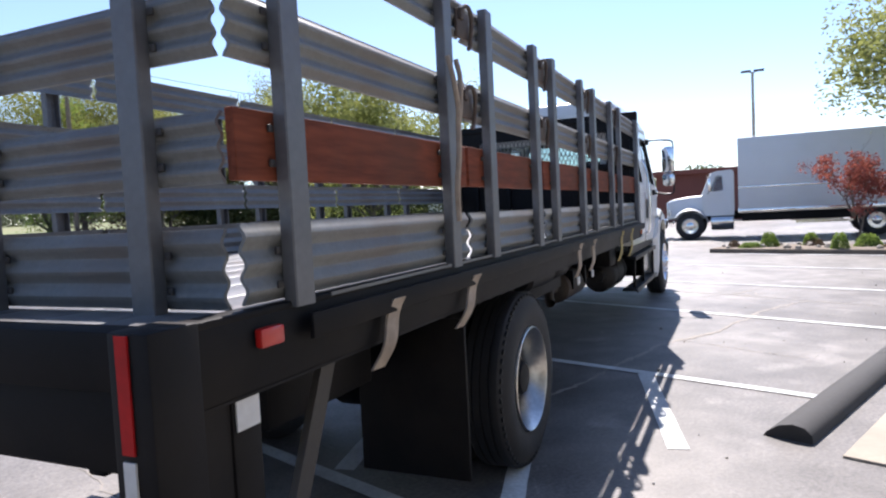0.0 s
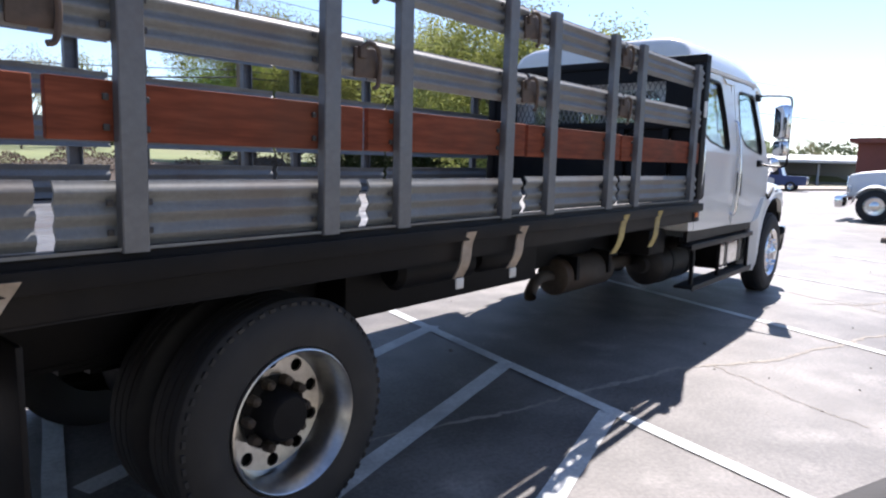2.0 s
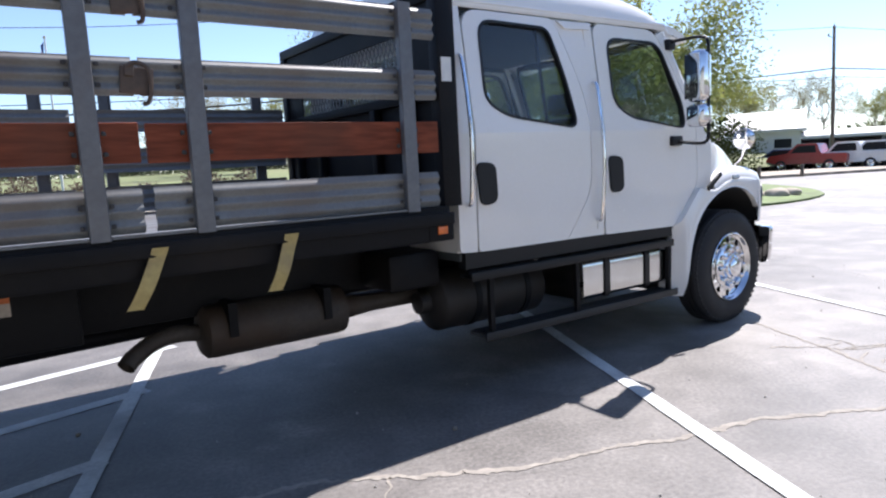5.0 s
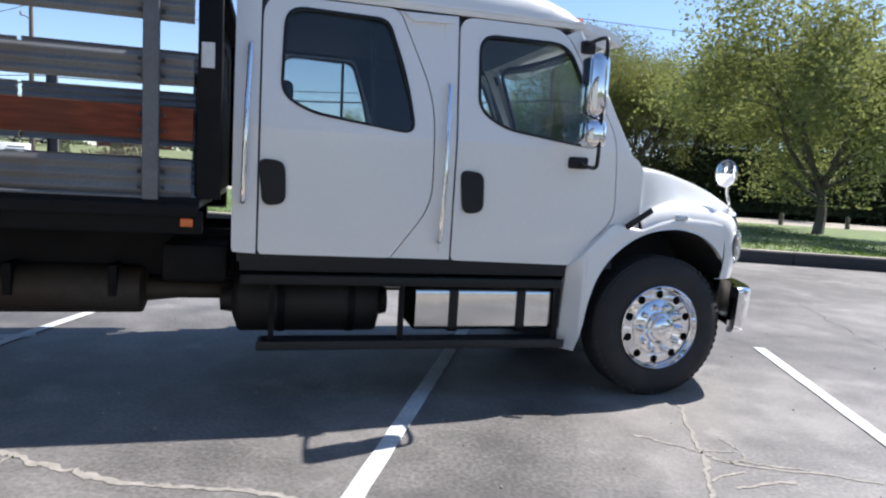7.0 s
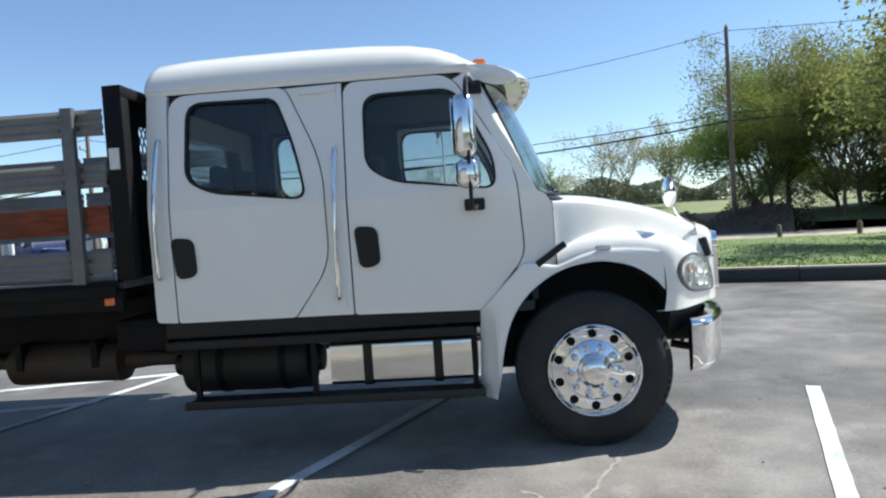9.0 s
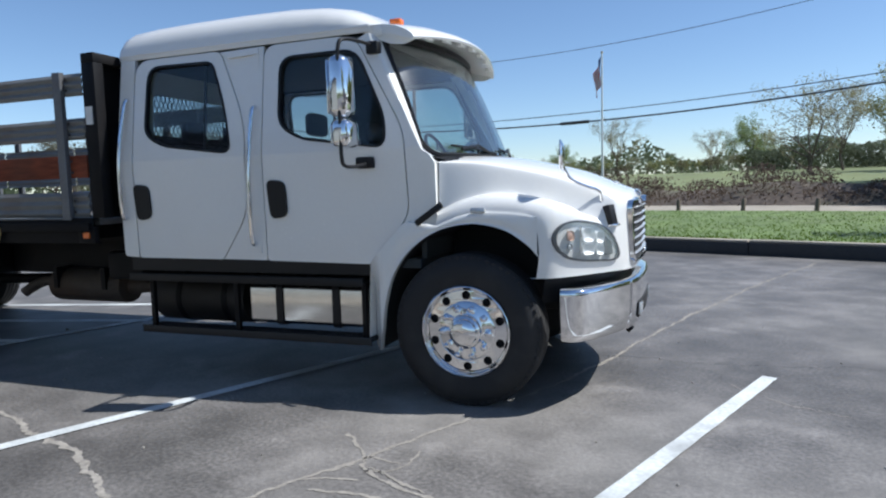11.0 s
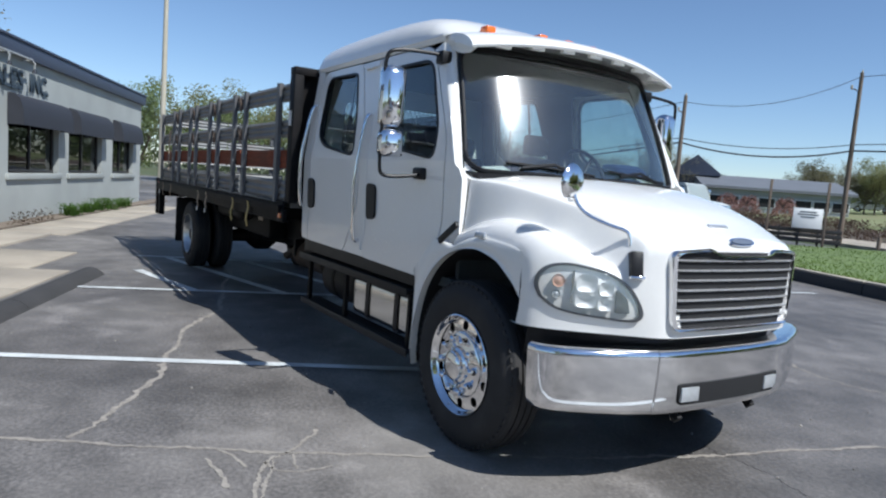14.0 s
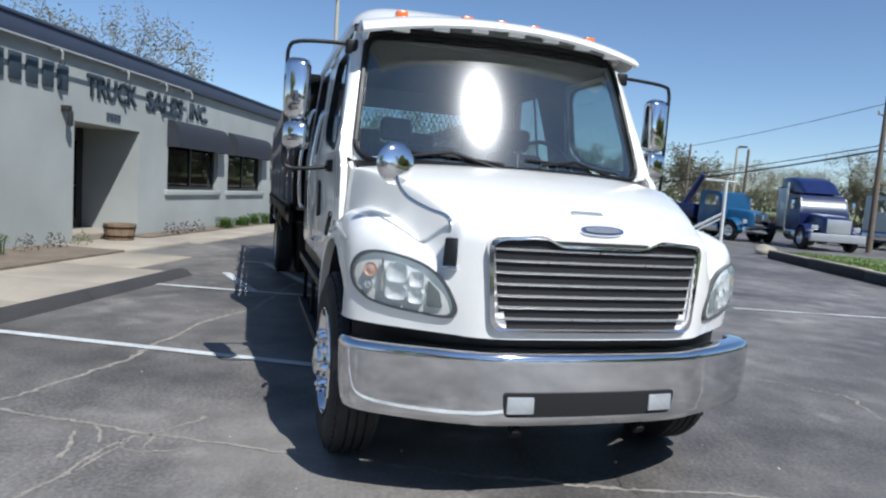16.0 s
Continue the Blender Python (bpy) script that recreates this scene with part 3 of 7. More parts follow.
# white corner panels between the screen, the doors and the bonnet
for s in (-1, 1):
    rows = [[Vector((x, s * y, top_z(-0.195, y) - 0.004 + 0.35 * (-0.203 - x))) for y in (0.66, 0.74, 0.82, 0.90, 0.96, 1.0, 1.03, 1.05, 1.06, 1.07, 1.08, 1.09, 1.10, 1.104)] for x in (-0.203, -0.24, -0.28, -0.32, -0.37)]
    bm = bmesh.new()
    grid_faces(bm, rows)
    part("cowl_corner", bm, WHITE, truck, smooth=70)


def front_x(y):
    return interp(abs(y), ((0.0, 1.01), (0.45, 0.995), (0.58, 0.965), (0.70, 0.90), (0.85, 0.80), (1.0, 0.69), (1.06, 0.638), (1.10, 0.597), (1.13, 0.556), (1.143, 0.525), (1.15, 0.48)))


HOOD_LOW = 0.862
rows = []
half = [0.05 * k for k in range(16)] + [0.80 + 0.01 * k for k in range(11)] + [0.915 + 0.015 * k for k in range(12)] + [1.095, 1.11, 1.122, 1.134, 1.142, 1.147, 1.15]
for u in [-v for v in reversed(half[1:])] + half:
    row, y = [], u
    for k in range(41):
        for _ in range(4):
            xf = front_x(y)
            r = 0.055 + 0.05 * min(1, max(0, (abs(y) - 0.55) / 0.3))
            x = -0.195 + (xf - r + 0.195) * k / 40
            y = hood_column(u, x)
        row.append(Vector((x, y, top_z(x, y))))
    zt = top_z(xf - r, y)
    slope = (top_z(xf - r, y) - top_z(xf - r - 0.05, y)) / 0.05
    for k in range(1, 7):
        a = k / 6 * math.pi / 2
        row.append(Vector((xf - r + r * math.sin(a), y, zt + slope * r * math.sin(a) * 0.6 - r * (1 - math.cos(a)))))
    zb = row[-1].z
    for k in range(1, 11):
        t = k / 10
        mid = min(1, max(0, (0.72 - abs(y)) / 0.12))
        lip = mid * 0.009 * math.sin(t * math.pi / 2) + (1 - mid) * (0.012 * math.sin(t * math.pi) - 0.01 * t * t)
        row.append(Vector((xf + lip, y, zb + (HOOD_LOW - zb) * t)))
    row.append(row[-1] + Vector((-0.06, 0, 0.004)))
    rows.append(row)
bm = bmesh.new()
grid_faces(bm, rows)
hood = part("hood", bm, WHITE, truck, "white sloped bonnet with swept wings", smooth=70)
ARCH = [(0.535, HOOD_LOW), (0.515, 0.93), (0.48, 1.0), (0.41, 1.08), (0.28, 1.165), (0.12, 1.205), (0.0, 1.205), (-0.15, 1.175), (-0.30, 1.10), (-0.43, 0.985), (-0.52, 0.84), (-0.575, 0.66), (-0.60, 0.50), (-0.635, 0.34)]
arch_path = smooth_path([(a, b, 0) for a, b in ARCH], 4)


def arch_z(x):
    if x <= -0.634:
        return 0.33
    for p, q in zip(arch_path, arch_path[1:]):
        if q.x <= x <= p.x:
            return p.y + (q.y - p.y) * (p.x - x) / max(p.x - q.x, 1e-6)
    return HOOD_LOW


def fender_top(x):
    if x < -0.715:
        return 0.40 + 0.52 * (x + 0.745) / 0.03
    if x < -0.42:
        return 0.92 + 0.305 * (x + 0.715) / 0.295
    if x < -0.195:
        return 1.225 + (top_z(-0.195, 1.15) - 1.225) * (x + 0.42) / 0.225
    return top_z(x, 1.15)


COLUMNS = sorted({-0.745, -0.73, -0.715, -0.69, -0.665, -0.65, *[round(p.x, 4) for p in arch_path if p.x < 0.48], 0.48})
for side in (-1, 1):
    rows = []
    for x in COLUMNS:
        z1, z0, row = fender_top(x), arch_z(x), []
        row.append(Vector((x, side * 1.085, z1 + 0.006)) if x < -0.19 else Vector((x, side * 1.149, z1 + 0.0005)))
        for k in range(9):
            u = k / 8
            bulge = 0.014 * math.sin(math.pi * min(1, u * 1.05)) + 0.016 * max(0, (u - 0.75) / 0.25) ** 2
            row.append(Vector((x, side * (1.15 - 1.5 * max(0, -0.615 - x) * min(1, max(0, (1.0 - z1 - (z0 - z1) * u) / 0.2)) + bulge * (min(1.0, max(0.0, (0.48 - x) / 0.12)) if x > -0.6 else 0.5)), z1 + (z0 - z1) * u)))
        row.append(row[-1] + Vector((0, -side * 0.05, 0.004)))
        rows.append(row)
    bm = bmesh.new()
    grid_faces(bm, rows)
    f = part("fender_side", bm, WHITE, truck, smooth=60)
    bm = bmesh.new()
    pts = [(p.x, p.y) for p in arch_path]
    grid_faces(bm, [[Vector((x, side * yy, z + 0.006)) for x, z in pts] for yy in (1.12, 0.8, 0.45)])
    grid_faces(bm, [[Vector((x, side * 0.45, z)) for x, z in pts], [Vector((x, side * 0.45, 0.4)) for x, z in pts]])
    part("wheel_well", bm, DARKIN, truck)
    # latch and small side marker on the fender
    bm = boxes(((-0.115, -0.012, -0.022), (0.115, 0.012, 0.022)), bevel=0.01)
    part("hood_latch", bm, PLASTIC, truck, "black rubber bonnet latch", m=pose(-0.235, side * 1.165, 1.275, 0, -34, 0))
    bm = boxes(((-0.05, -0.012, -0.018), (0.05, 0.012, 0.018)), bevel=0.01)
    part("side_marker", bm, LAMP, truck, "small clear side marker", m=pose(0.10, side * 1.158, 1.295, 10 * side, 0, 0))
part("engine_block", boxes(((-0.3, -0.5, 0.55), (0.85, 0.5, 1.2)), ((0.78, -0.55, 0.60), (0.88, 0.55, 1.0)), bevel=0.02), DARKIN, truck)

# grille
def front_place(out):
    return lambda y, z, w: Vector((front_x(y) + out - w, y, z))


GR = rounded([(-0.575, 1.325), (-0.31, 1.345), (-0.23, 1.305), (0.23, 1.305), (0.31, 1.345), (0.575, 1.325), (0.54, 0.903), (-0.54, 0.903)], [0.06, 0.05, 0.05, 0.05, 0.05, 0.06, 0.06, 0.06], 4)
GR_IN = [(y * 0.962, 1.118 + (z - 1.118) * 0.925) for y, z in GR]


def dense(poly, step=0.05):
    out = []
    for i in range(len(poly)):
        p, q = Vector(poly[i]), Vector(poly[(i + 1) % len(poly)])
        n = max(1, int((q - p).length / step))
        out += [p.lerp(q, k / n) for k in range(n)]
    return out


GR, GR_IN = dense(GR), dense(GR_IN)
bm = plate(bmesh.new(), GR, [GR_IN], front_place(0.036), 0.05)
grille = part("grille", bm, CHROME, truck, "chrome grille frame with horizontal bars")
bm = bmesh.new()
grid_faces(bm, [[Vector((front_x(y) + 0.012, y * (0.5 + 0.04 * (z - 0.97) / 0.32) / 0.52, z)) for y in [-0.52 + 0.052 * k for k in range(21)]] for z in (0.915, 1.05, 1.15, 1.25, 1.32)])
part("radiator_screen", bm, DARKIN, grille)
for k in range(7):
    z = 0.958 + 0.0525 * k
    hw = 0.507 + 0.035 * (z - 0.97) / 0.3
    ysr = [-hw + 2 * hw * j / 16 for j in range(17)]
    bm = bmesh.new()
    grid_faces(bm, [[Vector((front_x(y) + ox, y, z + oz)) for y in ysr] for ox, oz in ((0.010, 0.007), (0.022, 0.005), (0.030, 0.001), (0.027, -0.003), (0.010, -0.003))])
    part("grille_bar", bm, BAR, grille)
bm = plate(bmesh.new(), [(0.115 * math.cos(a), 1.352 + 0.026 * math.copysign(abs(math.sin(a)) ** 0.7, math.sin(a))) for a in [k * math.pi / 14 for k in range(28)]], [], lambda y, z, w: Vector((1.004 - (z - 1.352) * 0.62 - w * 0.75, y, 1.378 + (z - 1.352) * 0.78 - w * 0.6)), 0.03)
emb = part("badge", bm, CHROME, truck, "chrome oval badge")
bm = plate(bmesh.new(), [(0.094 * math.cos(a), 1.352 + 0.017 * math.copysign(abs(math.sin(a)) ** 0.7, math.sin(a))) for a in [k * math.pi / 14 for k in range(28)]], [], lambda y, z, w: Vector((1.008 - (z - 1.352) * 0.62 - w * 0.75, y, 1.381 + (z - 1.352) * 0.78 - w * 0.6)), 0.02)
part("badge_field", bm, material("badge_blue_grey", (0.10, 0.12, 0.16), 0.4), emb)
part("hood_ornament", boxes(((-0.016, -0.085, 0), (0.016, 0.085, 0.012)), bevel=0.005), BAR, truck, m=pose(0.84, 0.0, top_z(0.84, 0) - 0.004, 0, 22, 0))

# headlights
HL = [(-1.105, 1.03), (-1.122, 1.09), (-1.112, 1.155), (-1.075, 1.197), (-1.01, 1.212), (-0.93, 1.203), (-0.83, 1.175), (-0.75, 1.118), (-0.70, 1.04), (-0.68, 0.972), (-0.715, 0.938), (-0.83, 0.942), (-0.96, 0.955), (-1.05, 0.98)]
HL = [(p.x, p.y) for p in smooth_path([(a, b, 0) for a, b in HL + HL[:1]], 4)][:-1]
for side in (-1, 1):
    def lamp_at(y, z, w):
        n = Vector((0.75, side * 0.62 * min(1, max(0, (abs(y) - 0.55) / 0.4)), 0.25)).normalized()
        return Vector((front_x(y), -side * y, z)) - n * w

    cy, cz = -0.94, 1.085
    def ringed(f, w):
        return [lamp_at(cy + (y - cy) * f, cz + (z - cz) * f, w) for y, z in HL]
    bm = bmesh.new()
    grid_faces(bm, [ringed(1.03, 0.02), ringed(1.02, -0.02), ringed(0.95, -0.022), ringed(0.93, 0.0)], close=True)
    h = part("headlight", bm, material("headlight_bezel", (0.11, 0.115, 0.12), 0.3, 0.4, vary=0.1) if side < 0 else bpy.data.materials["headlight_bezel"], truck, "wraparound headlight with clear lens and bright rim", smooth=60)
    bm = bmesh.new()
    grid_faces(bm, [ringed(0.92, 0.004), ringed(0.6, -0.008), ringed(0.3, -0.012), ringed(0.02, -0.012)], close=True)
    part("reflector", bm, REFLECT, h)
    pane = dense(rounded([(-0.988, 1.005), (-0.978, 1.005), (-0.978, 1.172), (-0.988, 1.175)], 0.003, 2), 0.03)
    part("lamp_divider", plate(bmesh.new(), pane, [], lambda y, z, w: lamp_at(y, z, w - 0.034), 0.022), CHROME, h)
    pane = dense(rounded([(-0.80, 0.975), (-0.735, 0.975), (-0.75, 1.05), (-0.80, 1.10)], 0.012, 3), 0.03)
    part("end_panel", plate(bmesh.new(), pane, [], lambda y, z, w: lamp_at(y, z, w - 0.022), 0.012), bpy.data.materials["headlight_bezel"], h)
    for yc, zc, ry, rz in ((-0.925, 1.115, 0.044, 0.046), (-0.925, 1.022, 0.044, 0.034), (-0.843, 1.092, 0.030, 0.036), (-0.843, 1.012, 0.030, 0.032)):
        bm = bmesh.new()
        ring = [(math.copysign(abs(math.cos(a)) ** 0.55, math.cos(a)), math.copysign(abs(math.sin(a)) ** 0.55, math.sin(a))) for a in [k * math.pi / 12 + 0.01 for k in range(24)]]
        grid_faces(bm, [[lamp_at(yc + u * ry * f, zc + v * rz * f, w) for u, v in ring] for f, w in ((1.0, -0.010), (0.99, -0.031), (0.9, -0.029), (0.6, -0.019), (0.3, -0.014), (0.03, -0.012))], close=True)
        part("lamp_bowl", bm, REFLECT, h, smooth=50)
    for yy, zz, rad, mt in ((-1.04, 1.12, 0.034, BULB), (-1.045, 1.05, 0.022, LAMP)):
        bm = bmesh.new()
        c = lamp_at(yy, zz, -0.010)
        n = Vector((0.8, side * 0.5, 0.1)).normalized()
        u = n.cross(Vector((0, 0, 1))).normalized()
        v = n.cross(u)
        grid_faces(bm, [[c + n * d + (u * math.cos(a) + v * math.sin(a)) * r * rad for a in [k * math.pi / 10 for k in range(20)]] for r, d in ((1.0, 0.0), (0.98, 0.014), (0.75, 0.006), (0.4, 0.012), (0.05, 0.014))], close=True)
        part("lamp_bulb", bm, mt, h)
    bm = bmesh.new()
    grid_faces(bm, [ringed(0.955, -0.018), ringed(0.8, -0.032), ringed(0.5, -0.04), ringed(0.02, -0.042)], close=True)
    cover = part("lens", bm, LENSGLASS, h, "clear lens", smooth=80)
    cover.visible_shadow = False

# bumper
HALF = [(0.625, -1.185), (0.70, -1.178), (0.785, -1.11), (0.885, -0.925), (0.985, -0.66), (1.035, -0.40), (1.05, 0.0)]
PLAN = HALF + [(x, -y) for x, y in reversed(HALF[:-1])]
plan = smooth_path([(x, y, 0) for x, y in PLAN], 4)
PROFILE = ((-0.10, 0.801), (-0.03, 0.803), (-0.008, 0.798), (0.003, 0.788), (0.008, 0.774), (0.0075, 0.755), (0.005, 0.665), (0.0, 0.575), (-0.008, 0.500), (-0.02, 0.463), (-0.05, 0.446), (-0.09, 0.442))


def bumper_point(i, o, z):
    p = plan[i]
    d = plan[min(i + 1, len(plan) - 1)] - plan[max(i - 1, 0)]
    n = Vector((d.y, -d.x, 0)).normalized()
    zz = z + (0.012 * min(1, max(0, (abs(p.y) - 0.7) / 0.45)) if z < 0.57 else 0)
    return Vector((p.x, p.y, zz)) + n * o


def bumper_piece(i0, i1, back=0.0):
    bm = bmesh.new()
    vs = grid_faces(bm, [[bumper_point(i, o - back, z) for o, z in PROFILE] for i in range(i0, i1 + 1)])
    for row in (vs[0], vs[-1]):
        bm.faces.new(row)
    return bm


joint = [i for i, p in enumerate(plan) if abs(p.y) < 0.64]
bumper = part("bumper", bumper_piece(joint[0], joint[-1]), CHROME, truck, "polished chrome front bumper", smooth=50)
part("bumper_end", bumper_piece(0, joint[0], 0.009), CHROME, bumper, smooth=50)
part("bumper_end", bumper_piece(joint[-1], len(plan) - 1, 0.009), CHROME, bumper, smooth=50)


def slot_point(y, z, out):
    k = next(i for i in range(1, len(plan)) if plan[i].y >= y)
    p, q = plan[k - 1], plan[k]
    return Vector((p.x + (q.x - p.x) * (y - p.y) / (q.y - p.y) + out - 0.1 * max(0, 0.575 - z), y, z))


# flush near-black skin paints the shade inside the air slot
SLOT = ((0.623, 0.442), (0.618, 0.455), (0.605, 0.460), (0.565, 0.455), (0.525, 0.447), (0.513, 0.441), (0.508, 0.428))
bm = bmesh.new()
rows = [[slot_point(-w + w * k / 12, z, 0.009) for k in range(25)] for z, w in SLOT]
for row in rows:
    row.insert(0, row[0] + Vector((-0.03, 0, 0)))
    row.append(row[-1] + Vector((-0.03, 0, 0)))
rows.insert(0, [v + Vector((-0.03, 0, 0)) for v in rows[0]])
rows.append([v + Vector((-0.03, 0, 0)) for v in rows[-1]])
grid_faces(bm, rows)
part("fog_lamp_opening", bm, DARKIN, bumper, "dark bumper air slot")
for s in (-1, 1):
    bm = boxes(((-0.02, -0.068, -0.040), (0.008, 0.068, 0.040)), bevel=0.007)
    fl = part("fog_lamp", bm, LAMP, bumper, "rectangular clear fog lamp", m=pose(slot_point(s * 0.375, 0.565, 0.009).x, s * 0.375, 0.565, 0, 0, s * 4.5))
bm = bmesh.new()
grid_faces(bm, [[Vector((front_x(y) - d, y, z)) for y in [-1.1 + 0.11 * k for k in range(21)]] for z, d in ((0.90, 0.07), (0.80, 0.09), (0.70, 0.10))])
part("bumper_filler", bm, PLASTIC, truck)
for y in (0.32, -0.36):
    part("tow_hook", tube(bmesh.new(), [(0.7, y, 0.5), (0.93, y, 0.45), (0.98, y, 0.40)], 0.03, 8), BLACK, truck)

# door mirrors
for s in (-1, 1):
    bm, reach = bmesh.new(), (0.0 if s < 0 else 0.07)
    fr = smooth_path([(-0.66, s * 0.99, 2.42), (-0.68, s * 1.15, 2.425), (-0.70, s * (1.36 + reach), 2.41), (-0.715, s * (1.425 + reach), 2.36), (-0.72, s * (1.43 + reach), 2.2), (-0.72, s * (1.43 + reach), 1.85), (-0.72, s * (1.43 + reach), 1.66), (-0.715, s * (1.40 + reach), 1.605), (-0.70, s * (1.30 + reach), 1.60), (-0.69, s * 1.10, 1.625)], 5)
    tube(bm, fr, 0.013, 8)
    mi = part("door_mirror", bm, PLASTIC, truck, "tall chrome door mirror on a black tube frame")
    bm = boxes(((-0.055, -0.10, -0.20), (0.075, 0.075, 0.20)), bevel=0.05)
    part("mirror_housing", bm, CHROME, mi, "chrome housing", m=pose(-0.745, s * (1.345 + reach), 2.11, 0, 0, s * 6), smooth=60)
    part("mirror_glass", boxes(((-0.006, -0.075, -0.17), (0.0, 0.075, 0.17)), bevel=0.002), MIRROR, mi, m=pose(-0.803, s * (1.345 + reach), 2.11, 0, 0, s * 6))
    bm = boxes(((-0.05, -0.095, -0.095), (0.085, 0.08, 0.09)), bevel=0.042)
    part("lower_mirror_housing", bm, CHROME, mi, "chrome convex mirror housing", m=pose(-0.745, s * (1.345 + reach), 1.815, 0, 0, s * 6), smooth=60)
    part("lower_mirror_glass", boxes(((-0.006, -0.06, -0.065), (0.0, 0.06, 0.065)), bevel=0.002), MIRROR, mi, m=pose(-0.798, s * (1.345 + reach), 1.815, 0, 0, s * 6))
    part("mirror_foot", boxes(((-0.075, -0.03, -0.045), (0.06, 0.05, 0.035)), bevel=0.015), PLASTIC, mi, m=pose(-0.70, s * 1.115, 1.635))
    part("mirror_upper_foot", boxes(((-0.04, -0.04, -0.045), (0.05, 0.04, 0.04)), bevel=0.012), PLASTIC, mi, m=pose(-0.665, s * 1.02, 2.41))

# round wing mirror on its bent arm
bm = bmesh.new()
tube(bm, smooth_path([(0.60, -0.94, 1.60), (0.62, -0.925, 1.53), (0.66, -0.88, 1.47), (0.74, -0.80, 1.425), (0.80, -0.73, 1.40), (0.815, -0.705, 1.36), (0.825, -0.70, 1.26)], 5), 0.010, 8)
wm = part("wing_mirror", bm, CHROME, truck, "round chrome wing mirror on a bent steel arm")
bm = lathe(bmesh.new(), ((0.001, 0.05), (0.035, 0.047), (0.065, 0.036), (0.085, 0.018), (0.093, 0.005), (0.095, 0.0), (0.09, -0.006), (0.001, -0.014)), 28, "x")
part("mirror_bowl", bm, CHROME, wm, m=pose(0.59, -0.94, 1.63, 0, 0, 12) @ Matrix.Diagonal((0.65, 1.08, 1.08, 1)), smooth=60)
part("arm_foot", boxes(((-0.05, -0.033, -0.07), (0.035, 0.033, 0.065)), bevel=0.008), PLASTIC, wm, m=pose(0.868, -0.705, 1.235, 0, -14, -28))
part("foot_plate", boxes(((-0.05, -0.04, -0.082), (0.042, 0.04, -0.066)), bevel=0.006), CHROME, wm, m=pose(0.868, -0.705, 1.235, 0, -14, -28))


# ---- wheels ----
def wheel(x, side, front):
    y = side * (1.178 if front else 1.20)
    e = thing("wheel")
    e.parent = truck
    e.matrix_basis = pose(x, y, 0.505, 0, 0, 0 if side < 0 else 180)
    R = 0.508
    def tyre(y0, wd):
        pr = [(0.30, y0 + 0.02), (0.312, y0 + 0.004), (0.36, y0 - 0.006), (0.42, y0 - 0.008), (0.455, y0 + 0.006), (0.478, y0 + 0.022), (R - 0.004, y0 + 0.038)]
        n = 4
        for k in range(n):
            a, b = y0 + 0.04 + (wd - 0.08) * k / n, y0 + 0.04 + (wd - 0.08) * (k + 1) / n
            pr += [(R, a + 0.006), (R, b - 0.006)] + ([(R - 0.014, b - 0.004), (R - 0.014, b + 0.004)] if k < n - 1 else [])
        return pr + [(0.478, y0 + wd - 0.022), (0.42, y0 + wd + 0.006), (0.30, y0 + wd - 0.02)]
    t = part("tyre", lathe(bmesh.new(), tyre(0.0, 0.275), 64), RUBBER, e, "black truck tyre")
    # shoulder lugs
    bm = bmesh.new()
    for k in range(60):
        a = 2 * math.pi * k / 60
        m = Matrix.Rotation(-a, 4, "Y") @ pose(R - 0.012, 0.024, 0)
        box(bm, (-0.018, -0.006, -0.013), (-0.003, 0.012, 0.013), m=m)
    tagged(part("tread", bm, RUBBER, e, smooth=0), kind="stuff")
    if not front:
        part("inner_tyre", lathe(bmesh.new(), tyre(0.33, 0.275), 48), RUBBER, e)
    metal = ALU if front else STEEL_RIM
    disc = 0.035 if front else 0.175
    pr = [(0.306, 0.02), (0.302, -0.004), (0.296, -0.008), (0.289, 0.0), (0.284, 0.02), (0.275, 0.03)] + ([(0.27, disc)] if front else [(0.268, 0.08), (0.258, 0.10), (0.252, disc)])
    rim = part("rim", lathe(bmesh.new(), pr, 56), CHROME if front else metal, e, "polished aluminium rim" if front else "worn aluminium dished rim")
    outer = [(0.272 * math.cos(a), 0.272 * math.sin(a)) for a in [k * math.pi / 32 for k in range(64)]]
    holes, hole_r, nut_r = [], 0.237 if front else 0.216, 0.158 if front else 0.142
    for k in range(10):
        a = 2 * math.pi * (k + 0.5) / 10
        c = Vector((hole_r * math.cos(a), hole_r * math.sin(a)))
        holes.append([(c.x + 0.029 * math.cos(b), c.y + 0.029 * math.sin(b)) for b in [-j * math.pi / 7 for j in range(14)]])
    hub_hole = [(0.155 * math.cos(a), 0.155 * math.sin(a)) for a in [-k * math.pi / 20 for k in range(40)]]
    bm = plate(bmesh.new(), outer, holes + [hub_hole], lambda u, v, w: Vector((u, disc + (0.02 if front else -0.01) * (math.hypot(u, v) - 0.2) * 4 + w, v)), 0.015)
    part("wheel_disc", bm, CHROME if front else metal, e)
    # near-black disc painted as the shade behind the hand holes
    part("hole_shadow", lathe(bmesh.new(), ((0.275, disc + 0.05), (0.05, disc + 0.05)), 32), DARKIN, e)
    if front:
        pr = ((0.200, disc + 0.01), (0.196, disc - 0.012), (0.186, disc - 0.02), (0.122, disc - 0.024), (0.112, disc - 0.030), (0.106, disc - 0.050), (0.090, disc - 0.060), (0.086, disc - 0.080), (0.070, disc - 0.092), (0.035, disc - 0.098), (0.001, disc - 0.10))
    else:
        pr = ((0.16, disc + 0.01), (0.155, disc - 0.015), (0.12, disc - 0.02), (0.105, disc - 0.04), (0.10, disc - 0.11), (0.085, disc - 0.13), (0.03, disc - 0.135), (0.001, disc - 0.135))
    part("hub", lathe(bmesh.new(), pr, 36), CHROME if front else BLACK, e, "chrome hub cover" if front else "greasy black hub")
